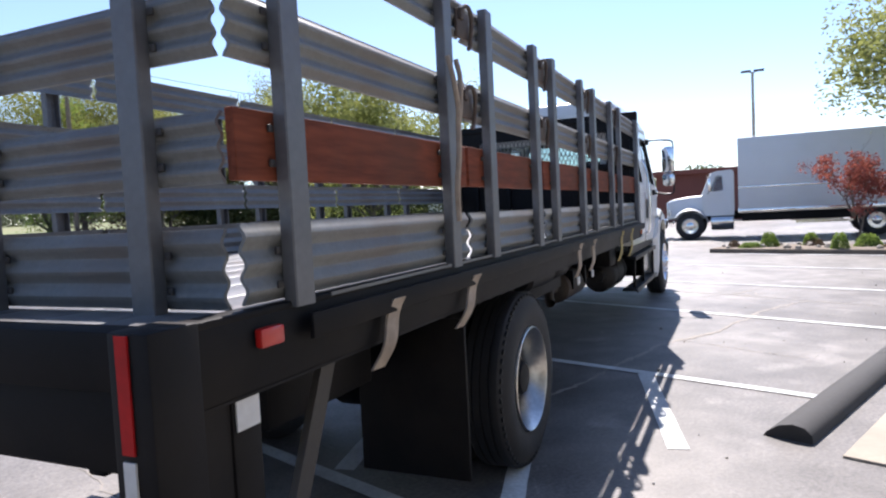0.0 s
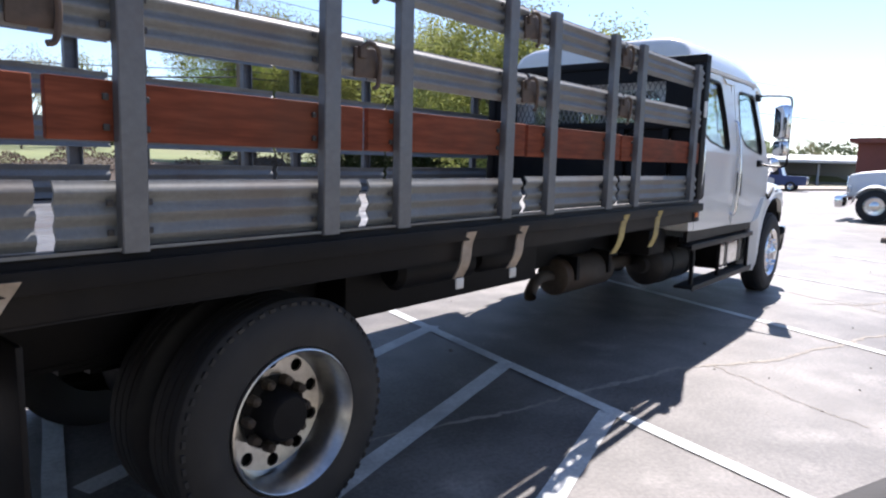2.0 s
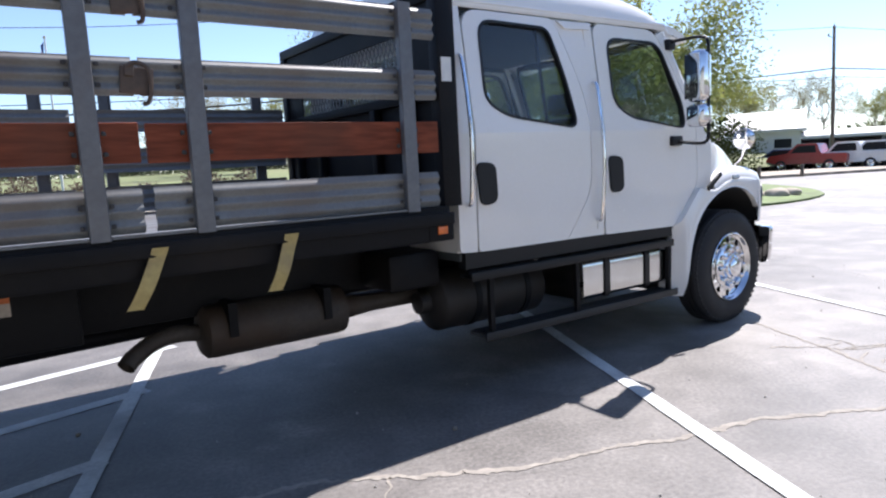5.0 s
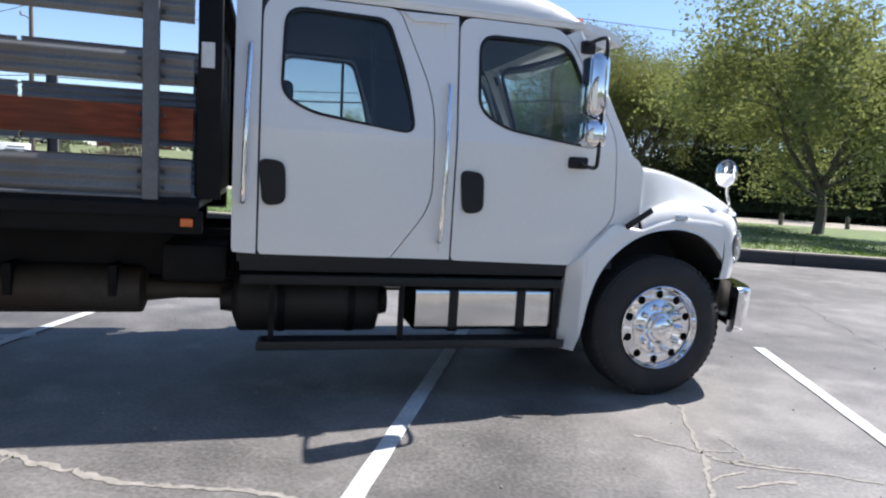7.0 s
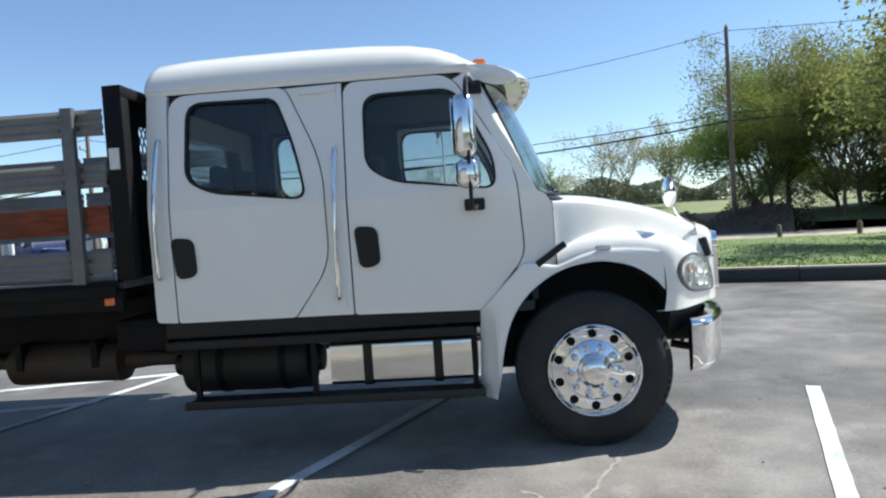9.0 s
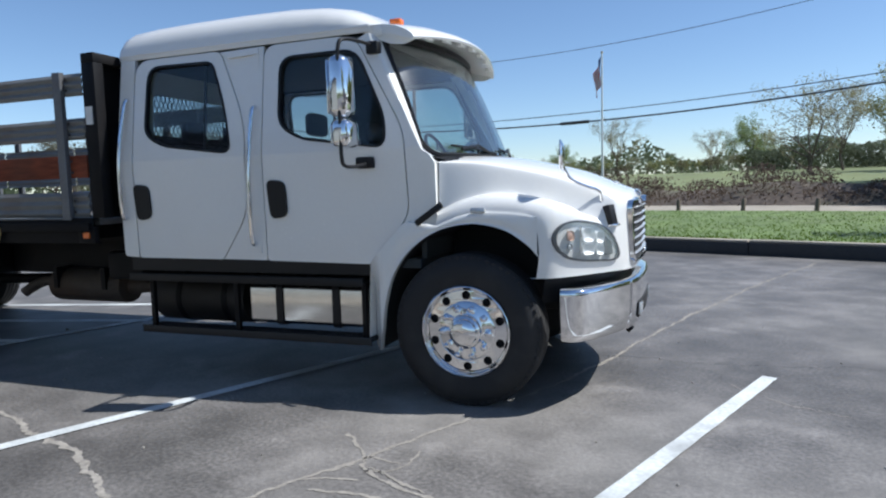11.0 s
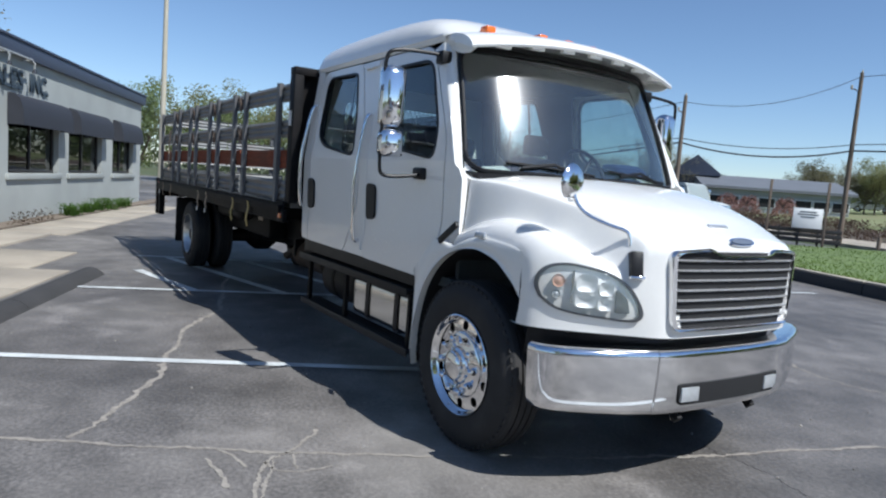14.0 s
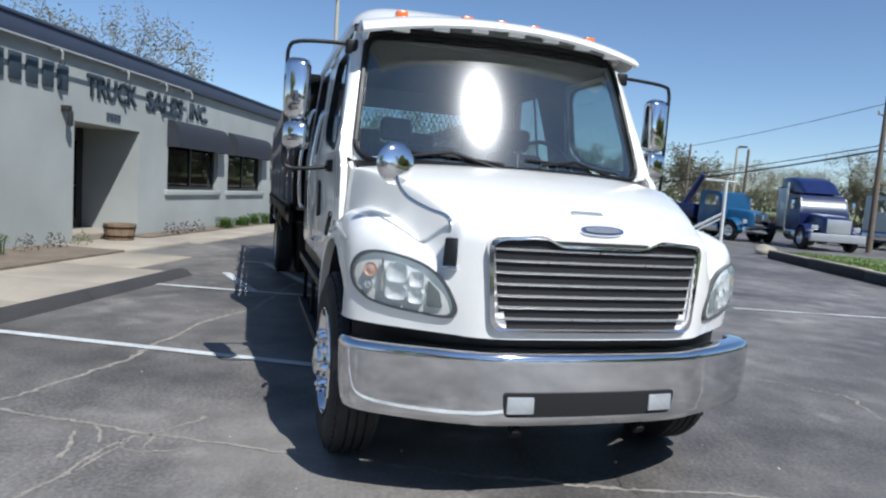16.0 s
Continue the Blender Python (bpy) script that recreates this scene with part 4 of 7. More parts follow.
    for k in range(10):
        bm = bmesh.new()
        a = 2 * math.pi * k / 10
        m = pose(nut_r * math.cos(a), disc - 0.02, nut_r * math.sin(a), 90, 0, 0)
        for (r0, z0), (r1, z1) in (((0.025, 0.0), (0.021, 0.042)), ((0.021, 0.042), (0.009, 0.056))):
            rings = [[bm.verts.new(m @ Vector((r * math.cos(b), r * math.sin(b), z))) for b in [j * math.pi / 4 for j in range(8)]] for r, z in ((r0, z0), (r1, z1))]
            for j in range(8):
                bm.faces.new((rings[0][j], rings[0][(j + 1) % 8], rings[1][(j + 1) % 8], rings[1][j]))
            if z1 > 0.035:
                bm.faces.new(rings[1])
        part("lug_nut", bm, CHROME if front else RUST, e)


for s in (-1, 1):
    wheel(0.0, s, True)
    wheel(-7.63, s, False)

# ---- chassis ----
bm = boxes(((-9.9, -0.47, 0.72), (0.7, -0.39, 1.04)), ((-9.9, 0.39, 0.72), (0.7, 0.47, 1.04)), bevel=0.01)
for x in (-9.6, -8.6, -6.6, -5.4, -4.0, -2.4, -1.0):
    box(bm, (x, -0.4, 0.78), (x + 0.12, 0.4, 0.98))
part("chassis_frame", bm, BLACK, truck)
bm = bmesh.new()
tube(bm, [(-7.63, -0.9, 0.497), (-7.63, 0.9, 0.497)], 0.10, 14)
tube(bm, [(-7.63, -0.25, 0.5), (-7.63, -0.1, 0.5), (-7.63, 0.1, 0.5), (-7.63, 0.25, 0.5)], [0.12, 0.23, 0.23, 0.12], 18)
tube(bm, [(-7.4, 0, 0.52), (-4.2, 0, 0.62), (-1.2, 0, 0.75)], 0.055, 10)
tube(bm, [(0, -0.9, 0.45), (0, 0.9, 0.45)], 0.07, 12)
part("drive_line", bm, BLACK, truck)
bm = bmesh.new()
for s in (-0.43, 0.43):
    for k in range(5):
        ln = 0.75 - 0.12 * k
        box(bm, (-7.63 - ln, s - 0.045, 0.62 + 0.022 * (4 - k) - 0.0), (-7.63 + ln, s + 0.045, 0.64 + 0.022 * (4 - k)))
part("leaf_spring", bm, BLACK, truck)
# side boxes and tanks hung from the frame
part("toolbox", boxes(((-6.95, -0.72, 0.72), (-5.05, -0.48, 1.10)), bevel=0.015), BLACK, truck, "black steel box below the bed")
part("toolbox", boxes(((-6.4, 0.48, 0.72), (-5.05, 0.72, 1.10)), bevel=0.015), BLACK, truck, "black steel box below the bed")
lab = part("warning_label", boxes(((-5.52, -0.726, 0.92), (-5.34, -0.7215, 1.03))), [material("label_cream", (0.42, 0.36, 0.30), 0.6, vary=0.2, scale=20)], truck, "faded orange and white label")
part("label_band", boxes(((-5.52, -0.7295, 0.985), (-5.34, -0.7262, 1.03))), [material("label_orange", (0.5, 0.13, 0.03), 0.6, vary=0.2, scale=20)], lab)
for x0, x1, r, z, y in ((-6.75, -6.1, 0.10, 0.98, -0.86), (-6.0, -5.6, 0.09, 0.98, -0.86)):
    bm = lathe(bmesh.new(), ((0.001, x0 - 0.02), (r * 0.7, x0 - 0.015), (r, x0 + 0.02), (r, x1 - 0.02), (r * 0.7, x1 + 0.015), (0.001, x1 + 0.02)), 22, "x")
    part("air_tank", bm, BLACK, truck, "black air tank below the bed", m=pose(0, y, z))
bm = lathe(bmesh.new(), ((0.001, -4.44), (0.12, -4.43), (0.155, -4.40), (0.16, -4.36), (0.16, -3.56), (0.155, -3.52), (0.08, -3.49), (0.06, -3.3), (0.06, -2.9)), 26, "x")
muf = part("muffler", bm, RUST, truck, "rusty round exhaust muffler", m=pose(0, -0.48, 0.62))
bm = bmesh.new()
tube(bm, smooth_path([(-4.4, -0.48, 0.62), (-4.55, -0.48, 0.64), (-4.68, -0.49, 0.62), (-4.80, -0.52, 0.56), (-4.85, -0.55, 0.52)], 5), 0.05, 12, caps=False)
part("tail_pipe", bm, RUST, truck, "bent tail pipe")
for x in (-4.3, -3.7):
    part("muffler_bracket", boxes(((x, -0.66, 0.60), (x + 0.05, -0.3, 0.80))), BLACK, truck)
part("battery_box", boxes(((-3.35, -0.90, 0.74), (-2.96, -0.5, 0.98)), bevel=0.03), BLACK, truck, "black battery box")
DUSTPIPE = material("dusty_exhaust_steel", (0.022, 0.019, 0.017), 0.6, 0.3, vary=0.3, scale=4, fine=30, bump=0.1)
bm = lathe(bmesh.new(), ((0.001, -3.02), (0.075, -3.01), (0.085, -2.94), (0.20, -2.90), (0.212, -2.88), (0.212, -2.00), (0.20, -1.98), (0.10, -1.95), (0.09, -1.90), (0.001, -1.89)), 28, "x")
cat = part("exhaust_canister", bm, DUSTPIPE, truck, "dusty round exhaust canister under the cab", m=pose(0, -0.66, 0.59))
for x in (-2.62, -2.16):
    part("clamp_band", lathe(bmesh.new(), ((0.213, x - 0.025), (0.219, x - 0.025), (0.219, x + 0.025), (0.213, x + 0.025)), 28, "x"), BLACK, cat)
part("canister_bracket", boxes(((-2.64, -0.70, 0.80), (-2.58, -0.62, 0.93)), ((-2.20, -0.70, 0.80), (-2.14, -0.62, 0.93))), BLACK, cat, m=pose(0, 0.66, -0.59))
part("battery_box", boxes(((-3.2, 0.5, 0.5), (-2.3, 0.92, 0.82)), bevel=0.03), BLACK, truck, "black battery box")

for s in (-1, 1):
    # fuel tank with straps, steps
    bm = bmesh.new()
    sec = rounded([(-1.05, 0.46), (-0.55, 0.46), (-0.55, 0.76), (-1.05, 0.76)], 0.05, 5)
    grid_faces(bm, [[Vector((x, -s * p.x, p.y)) for p in sec] for x in (-1.76, -1.74, -0.78, -0.76)], close=True)
    tk = part("fuel_tank", bm, ALU, truck, "polished aluminium fuel tank")
    for x in (-1.50, -1.02):
        bm = bmesh.new()
        big = rounded([(-1.06, 0.45), (-0.54, 0.45), (-0.54, 0.77), (-1.06, 0.77)], 0.05, 5)
        grid_faces(bm, [[Vector((xx, -s * p.x, p.y)) for p in big] for xx in (x - 0.03, x + 0.03)], close=True)
        part("tank_strap", bm, PLASTIC, tk)
    for name, mat, label, x0, x1, y0, z, ribs in (("upper_step", PLASTIC, "long black upper cab step with ribbed tread", -2.86, -0.77, 0.98, 0.788, 3), ("lower_step", STEP, "long black lower cab step with ribbed tread", -2.76, -0.72, 0.93, 0.372, 4)):
        step = part(name, boxes(((x0, min(s * y0, s * 1.118), z), (x1, max(s * y0, s * 1.118), z + 0.028)), bevel=0.006), mat, truck, label)
        for k in range(ribs):
            y = y0 + 0.018 + 0.04 * k
            part("tread_rib", boxes(((x0 + 0.02, min(s * y, s * (y + 0.015)), z + 0.028), (x1 - 0.02, max(s * y, s * (y + 0.015)), z + 0.036))), mat, step)
        part("step_nosing", boxes(((x0 - 0.01, min(s * 1.119, s * 1.132), z - 0.015), (x1 + 0.01, max(s * 1.119, s * 1.132), z + 0.042)), bevel=0.004), mat, step)
    for x in (-2.70, -1.88, -0.79):
        part("step_bracket", boxes(((x, min(s * 1.06, s * 1.095), 0.396), (x + 0.035, max(s * 1.06, s * 1.095), 0.788))), BLACK, truck)
    part("cab_skirt", boxes(((-2.88, min(s * 1.08, s * 1.0), 0.85), (-0.72, max(s * 1.08, s * 1.0), 0.955))), PLASTIC, truck)

# ---- flat bed ----
BED0, BED1 = -10.32, -3.10
n = 9
for k in range(n):
    y0 = -1.17 + 2.34 * k / n
    part("deck_plank", boxes(((BED0 + 0.02, y0 + 0.003, 1.225), (BED1, y0 + 2.34 / n - 0.003, 1.275)), bevel=0.004), DECK, truck, "worn grey deck plank")
for s in (-1, 1):
    bm = bmesh.new()
    box(bm, (BED0, min(s * 1.17, s * 1.245), 1.265), (BED1, max(s * 1.17, s * 1.245), 1.285), 0.004)
    box(bm, (BED0, min(s * 1.23, s * 1.245), 1.085), (BED1, max(s * 1.23, s * 1.245), 1.268), 0.003)
    box(bm, (BED0, min(s * 1.17, s * 1.245), 1.08), (BED1, max(s * 1.17, s * 1.245), 1.09))
    # rub rail standing off the side
    box(bm, (-9.85, min(s * 1.275, s * 1.29), 1.18), (BED1, max(s * 1.275, s * 1.29), 1.25), 0.004)
    x = BED0 + 0.61
    while x < BED1:
        box(bm, (x, min(s * 1.24, s * 1.28), 1.19), (x + 0.05, max(s * 1.24, s * 1.28), 1.24))
        x += 0.61
    part("bed_side_rail", bm, BLACK, truck, "black steel bed side rail with worn edge")
    # pale strip: worn edge, with its sunlit glints put into the colour
    part("worn_glint_edge", boxes(((-9.7, min(s * 1.2455, s * 1.250), 1.276), (-3.4, max(s * 1.2455, s * 1.250), 1.2865))), GALV, truck, "pale edge strip, worn metal with painted sunlit glint")
CROSS = mesh_of("crossmember", boxes(((0, -1.2, 1.10), (0.06, 1.2, 1.225))), BLACK, 0)
x = BED0 + 0.1
while x < BED1:
    o = new("crossmember", CROSS)
    o.parent, o.location = truck, (x, 0, 0)
    x += 0.36
for y in (-0.43, 0.43):
    part("long_sill", boxes(((-10.2, y - 0.05, 1.03), (-3.2, y + 0.05, 1.14))), BLACK, truck)

# bulkhead behind the cab
MESHWIN = rounded([(-0.85, 1.98), (0.85, 1.98), (0.85, 2.36), (-0.85, 2.36)], 0.02)
bm = plate(bmesh.new(), [(-1.21, 1.28), (1.21, 1.28), (1.21, 2.56), (-1.21, 2.56)], [MESHWIN], lambda y, z, w: Vector((-3.10 + w, y, z)), 0.02)
bulk = part("bulkhead", bm, BLACK, truck, "black steel headboard with mesh window")
for s in (-1, 1):
    part("side_stanchion", boxes(((-3.12, min(s * 1.13, s * 1.225), 1.28), (-2.99, max(s * 1.13, s * 1.225), 2.50)), bevel=0.006), BLACK, bulk)
    for y in (0.45, 0.9):
        part("stiffener", boxes(((-3.16, s * y - 0.03, 1.28), (-3.10, s * y + 0.03, 1.92)), bevel=0.004), BLACK, bulk)
part("top_rail", boxes(((-3.12, -1.225, 2.50), (-2.99, 1.225, 2.575)), bevel=0.006), BLACK, bulk)
part("cross_rail", boxes(((-3.15, -1.2, 1.92), (-3.10, 1.2, 1.98)), bevel=0.004), BLACK, bulk)
bm = bmesh.new()
step = 0.055
for k in range(-20, 60):
    for sg in (-1, 1):
        a, b = Vector((-0.85 + k * step, 1.98)), Vector((-0.85 + k * step + 0.38 * sg * 0.5, 2.36))
        if sg < 0:
            a.x += 0.0
        lo, hi = max(-0.85, min(a.x, b.x)), min(0.85, max(a.x, b.x))
        if hi - lo < 0.02:
            continue
        def at(x):
            return a.lerp(b, (x - a.x) / (b.x - a.x))
        p, q = at(lo), at(hi)
        tube(bm, [(-3.088, p.x, p.y), (-3.088, q.x, q.y)], 0.005, 4)
part("window_mesh", bm, GALV, bulk, "expanded metal mesh")
part("edge_marker", boxes(((-3.10, -1.232, 2.02), (-3.03, -1.226, 2.16))), WHITETAPE, bulk, "white reflector")
part("clearance_light", boxes(((-3.20, -1.262, 1.12), (-3.13, -1.245, 1.17)), bevel=0.008), AMBER, truck, "amber clearance light in a box")
part("clearance_light", boxes(((-3.26, -1.25, 1.08), (-3.08, -1.20, 1.21)), bevel=0.008), BLACK, truck)


# stake racks
def slat_mesh(name, length, mat, height):
    if mat is ORANGE:
        return mesh_of(name, boxes(((0, -0.014, 0.0), (length, 0.016, height)), bevel=0.004), mat, 20)
    wave = [(0.18 * i / 24, 0.010 - 0.0085 * math.cos(2 * math.pi * 3 * i / 24)) for i in range(25)]
    prof = [(z, max(d, 0.0)) for z, d in wave] + [(z, max(d, 0.0) - 0.011) for z, d in reversed(wave)]
    k = height / 0.18
    bm = bmesh.new()
    vs = grid_faces(bm, [[Vector((x, -d, z * k)) for z, d in prof] for x in (0, length)], close=True)
    for row in vs:
        bm.faces.new(row)
    return mesh_of(name, bm, mat, 20)


bm = bmesh.new()
channel = [(-0.042, 0.03), (-0.042, -0.008), (-0.038, -0.012), (0.038, -0.012), (0.042, -0.008), (0.042, 0.03), (0.034, 0.03), (0.034, -0.004), (-0.034, -0.004), (-0.034, 0.03)]
vs = grid_faces(bm, [[Vector((x, y, z)) for x, y in channel] for z in (0.0, 1.17)], close=True)
bm.faces.new(vs[0]), bm.faces.new(vs[1])
POST = mesh_of("post", bm, POSTM, 30)
bm = bmesh.new()
for dz in (0.045, 0.135):
    for dx in (-0.062, 0.062):
        box(bm, (dx - 0.010, -0.009, dz - 0.010), (dx + 0.010, 0.0, dz + 0.010), 0.003)
BOLTS = mesh_of("bolts", bm, material("dull_bolt_heads", (0.05, 0.048, 0.047), 0.6, 0.2), 30)
LEVELS = ((1.288, 0.205, GALV), (1.605, 0.18, ORANGE), (1.905, 0.17, GALV), (2.255, 0.175, GALV))
MESHES = {}


def rack(m, length, posts, orange, label, wobble=0.0):
    r = thing("stake_rack", m, label)
    r.parent = truck
    for z, h, mat in LEVELS:
        mat = mat if orange or mat is not ORANGE else GALV
        cut = 0.010 if z < 1.4 else 0.0
        key = (round(length - 2 * cut, 3), round(h, 3), mat.name)
        if key not in MESHES:
            MESHES[key] = slat_mesh("slat", length - 2 * cut, mat, h)
        o = new("slat", MESHES[key])
        o.parent, o.location = r, (cut, 0.0, z + random.uniform(-0.006, 0.006))
        o.rotation_euler = (0, random.uniform(-0.004, 0.004), 0)
        if mat is ORANGE:
            tagged(o, "red-brown board slat")
        for p in posts:
            b = tagged(new("bolts", BOLTS), kind="stuff")
            b.parent, b.location = r, (p, -0.016, z)
    for p in posts:
        o = new("post", POST)
        o.parent, o.location = r, (p, -0.047, 1.27)
        o.rotation_euler = (0, random.uniform(-0.008, 0.008), 0)
    return r


PANELS = ((-10.03, -8.545, (-9.84, -8.78)), (-8.515, -7.295, (-8.29, -7.50)), (-7.265, -6.035, (-7.07, -6.25)), (-6.005, -4.785, (-5.785, -4.99)), (-4.755, -3.14, (-4.535, -3.36)))
for x0, x1, ps in PANELS:
    rack(pose(x0, -1.205, 0), x1 - x0, [p - x0 for p in ps], True, "weathered grey stake rack with one red-brown board")
    rack(pose(x1, 1.205, 0, 0, 0, 180), x1 - x0, [x1 - p for p in ps], False, "weathered grey stake rack")
for y0, y1 in ((1.175, 0.01), (-0.01, -1.175)):
    rack(pose(-10.03, y0, 0, 0, 0, -90), y0 - y1, [0.25, y0 - y1 - 0.25], False, "weathered grey tail rack")
for x in (-8.53, -7.28, -6.02, -4.77):
    for z in (1.93, 2.28):
        latch = part("rack_latch", boxes(((-0.075, -0.012, -0.02), (0.065, 0.004, 0.10)), ((-0.06, -0.03, 0.055), (-0.02, -0.010, 0.105)), bevel=0.005), LATCH, truck, "rusty rack latch plate", m=pose(x, -1.222, z, 0, random.uniform(-6, 6), 0))
        part("latch_hook", tube(bmesh.new(), smooth_path([(-0.055, -0.022, 0.09), (-0.02, -0.036, 0.115), (0.03, -0.036, 0.10), (0.05, -0.03, 0.04), (0.045, -0.02, -0.045), (0.02, -0.022, -0.06)], 4), 0.010, 7), LATCH, latch)
# a slack tan tie knotted round one post
bm = bmesh.new()
for dx in (-0.045, 0.04):
    tube(bm, smooth_path([(dx, -0.01, 0.0), (dx * 0.9, -0.028, -0.08), (dx * 0.25, -0.034, -0.20), (-0.01, -0.03, -0.27)], 4), 0.011, 6)
tube(bm, smooth_path([(-0.01, -0.03, -0.26), (-0.025, -0.034, -0.38), (-0.045, -0.028, -0.52), (-0.05, -0.03, -0.66)], 4), 0.012, 6)
part("tie_cord", bm, STRAP_TAN, truck, "slack tan tie cord on a rack post", m=pose(-8.80, -1.275, 2.12))

# webbing straps hanging below the rail
STRAPS = ((-9.27, -9.46, 1.02, STRAP_TAN), (-8.55, -8.82, 1.03, STRAP_TAN), (-6.50, -6.62, 1.0, STRAP_TAN), (-6.01, -6.15, 1.0, STRAP_TAN), (-4.65, -4.88, 0.96, STRAP), (-4.02, -4.20, 0.95, STRAP))
for xa, xb, zb, mat in STRAPS:
    xa, xb, zb = xa - 0.11, xa - 0.11 + 0.55 * (xb - xa), zb - 0.01
    bm = bmesh.new()
    rows = []
    for k in range(9):
        t = k / 8
        x, z = xa + (xb - xa) * t ** 1.2, 1.225 + (zb - 1.225) * t
        y = -1.30 + 0.03 * t + 0.01 * math.sin(t * 7)
        rows.append([Vector((x - 0.035, y, z)), Vector((x + 0.035, y - 0.006, z)), Vector((x + 0.035, y + 0.002, z)), Vector((x - 0.035, y + 0.008, z))])
    vs = grid_faces(bm, rows, close=True)
    bm.faces.new(vs[0]), bm.faces.new(vs[-1])
    st = part("tie_strap", bm, mat, truck, "slack webbing tie-down strap")
    if mat is STRAP_TAN and xa > -7:
        part("strap_end", boxes(((xb - 0.035, -1.288, zb - 0.05), (xb + 0.025, -1.277, zb + 0.005)), bevel=0.004), WHITETAPE, st, "pale strap end")

ARMSTEEL = material("dusty_dark_steel", (0.055, 0.05, 0.047), 0.6, vary=0.2, scale=6)
# tail lift and rear underrun
tl = part("tail_lift", boxes(((-10.30, -1.10, 0.955), (-10.22, 1.10, 1.15)), bevel=0.006), BLACK, truck, "black folded tail lift at the bed end")
part("rear_beam", boxes(((-10.34, -1.14, 1.152), (-10.26, 1.14, 1.285)), bevel=0.006), BLACK, tl)
for s in (-1, 1):
    part("lift_post", boxes(((-10.36, min(s * 1.13, s * 1.253), 0.62), (-10.22, max(s * 1.13, s * 1.253), 1.289)), bevel=0.008), BLACK, tl)
    part("side_post", boxes(((-10.12, min(s * 1.14, s * 1.235), 0.62), (-10.02, max(s * 1.14, s * 1.235), 1.17)), bevel=0.006), BLACK, tl)
    part("side_sheet", boxes(((-10.225, min(s * 1.215, s * 1.228), 0.72), (-10.115, max(s * 1.215, s * 1.228), 1.275))), BLACK, tl)
    part("red_tape", boxes(((-10.366, min(s * 1.162, s * 1.198), 1.035), (-10.361, max(s * 1.162, s * 1.198), 1.283))), REDTAPE, tl, "red reflective tape")
    part("white_tape", boxes(((-10.366, min(s * 1.162, s * 1.198), 0.88), (-10.361, max(s * 1.162, s * 1.198), 1.02))), WHITETAPE, tl, "white reflective tape")
    part("side_plate", boxes(((-10.11, min(s * 1.236, s * 1.241), 1.005), (-10.03, max(s * 1.236, s * 1.241), 1.125))), WHITETAPE, tl, "dirty white reflector plate")
    part("side_lamp", boxes(((-10.04, min(s * 1.246, s * 1.272), 1.19), (-9.95, max(s * 1.246, s * 1.272), 1.24)), bevel=0.008), REDLENS, tl, "red side lamp")
    part("mud_flap", boxes(((-8.62, min(s * 1.20, s * 0.62), 0.28), (-8.60, max(s * 1.20, s * 0.62), 1.02)), bevel=0.004), BLACK, truck, "black rubber mud flap")
    bm = bmesh.new()
    vs = grid_faces(bm, [[Vector((x + dx, s * (1.0 + dy), z)) for dx, dy in ((-0.055, 0), (0.03, 0), (0.03, -0.03), (-0.055, -0.03))] for x, z in ((-9.28, 1.2), (-9.42, 0.9), (-9.60, 0.52), (-9.66, 0.40))], close=True)
    bm.faces.new(vs[0]), bm.faces.new(vs[-1])
    part("tail_lift_arm", bm, ARMSTEEL, truck, "dusty slanting lift arm")
part("lift_pump_box", boxes(((-9.55, -0.85, 0.78), (-8.85, -0.5, 1.10)), bevel=0.02), BLACK, truck)
part("lift_pump_box", boxes(((-9.4, 0.4, 0.72), (-8.8, 0.85, 1.10)), bevel=0.02), BLACK, truck)


# ---- ground ----
ASPHALT = material("asphalt", (0.140, 0.130, 0.120), 0.57, spec=0.42, vary=0.36, scale=0.9, fine=38, bump=0.4, dirt=(0.22, 0.205, 0.185), dirt_amount=0.75, contrast=0.12)
GRASS = material("mown_grass", (0.118, 0.168, 0.048), 0.85, vary=0.25, scale=0.5, fine=9, bump=0.3, dirt=(0.12, 0.13, 0.05), dirt_amount=0.5)
FIELD = material("rough_field", (0.072, 0.09, 0.034), 0.9, vary=0.35, scale=0.07, fine=1.5, bump=0.3, dirt=(0.13, 0.10, 0.06), dirt_amount=0.6)
CONCRETE = material("pale_concrete", (0.36, 0.315, 0.25), 0.85, vary=0.12, scale=1.2, fine=25, bump=0.2, dirt=(0.27, 0.24, 0.20), dirt_amount=0.5)
KERB = material("dark_kerb", (0.042, 0.041, 0.041), 0.85, vary=0.25, scale=2, fine=25, bump=0.3, dirt=(0.04, 0.037, 0.035), dirt_amount=0.6)
PAINT = material("worn_line_paint", (0.54, 0.56, 0.55), 0.75, vary=0.18, scale=3, fine=45, dirt=(0.22, 0.22, 0.22), dirt_amount=0.75, contrast=0.12)
CRACK = material("sandy_crack_filler", (0.28, 0.255, 0.22), 0.9, vary=0.3, scale=6, fine=30, bump=0.3)
DARKCRACK = material("dark_crack", (0.035, 0.033, 0.032), 0.95, vary=0.3)
mottle(ASPHALT, 0.28, 0.72, 1.22, 0.14)
mottle(ASPHALT, 2.6, 0.82, 1.15, 0.12)
mottle(ASPHALT, 1.5, 1.0, 1.55, 0.06, 8.0, 0.66)
mottle(ASPHALT, 150.0, 0.78, 1.22, 0.2, 2.0)
mottle(CONCRETE, 0.9, 0.82, 1.08, 0.15)
mottle(GRASS, 1.7, 0.75, 1.2, 0.15)
SOIL = material("planting_soil", (0.17, 0.135, 0.10), 0.95, vary=0.35, scale=3, fine=30, bump=0.5)


def slab(a0, a1, b0, b1, z0, z1, bevel=0.0):
    bm = bmesh.new()
    box(bm, (a0, b0, z0), (a1, b1, z1), bevel)
    return bm


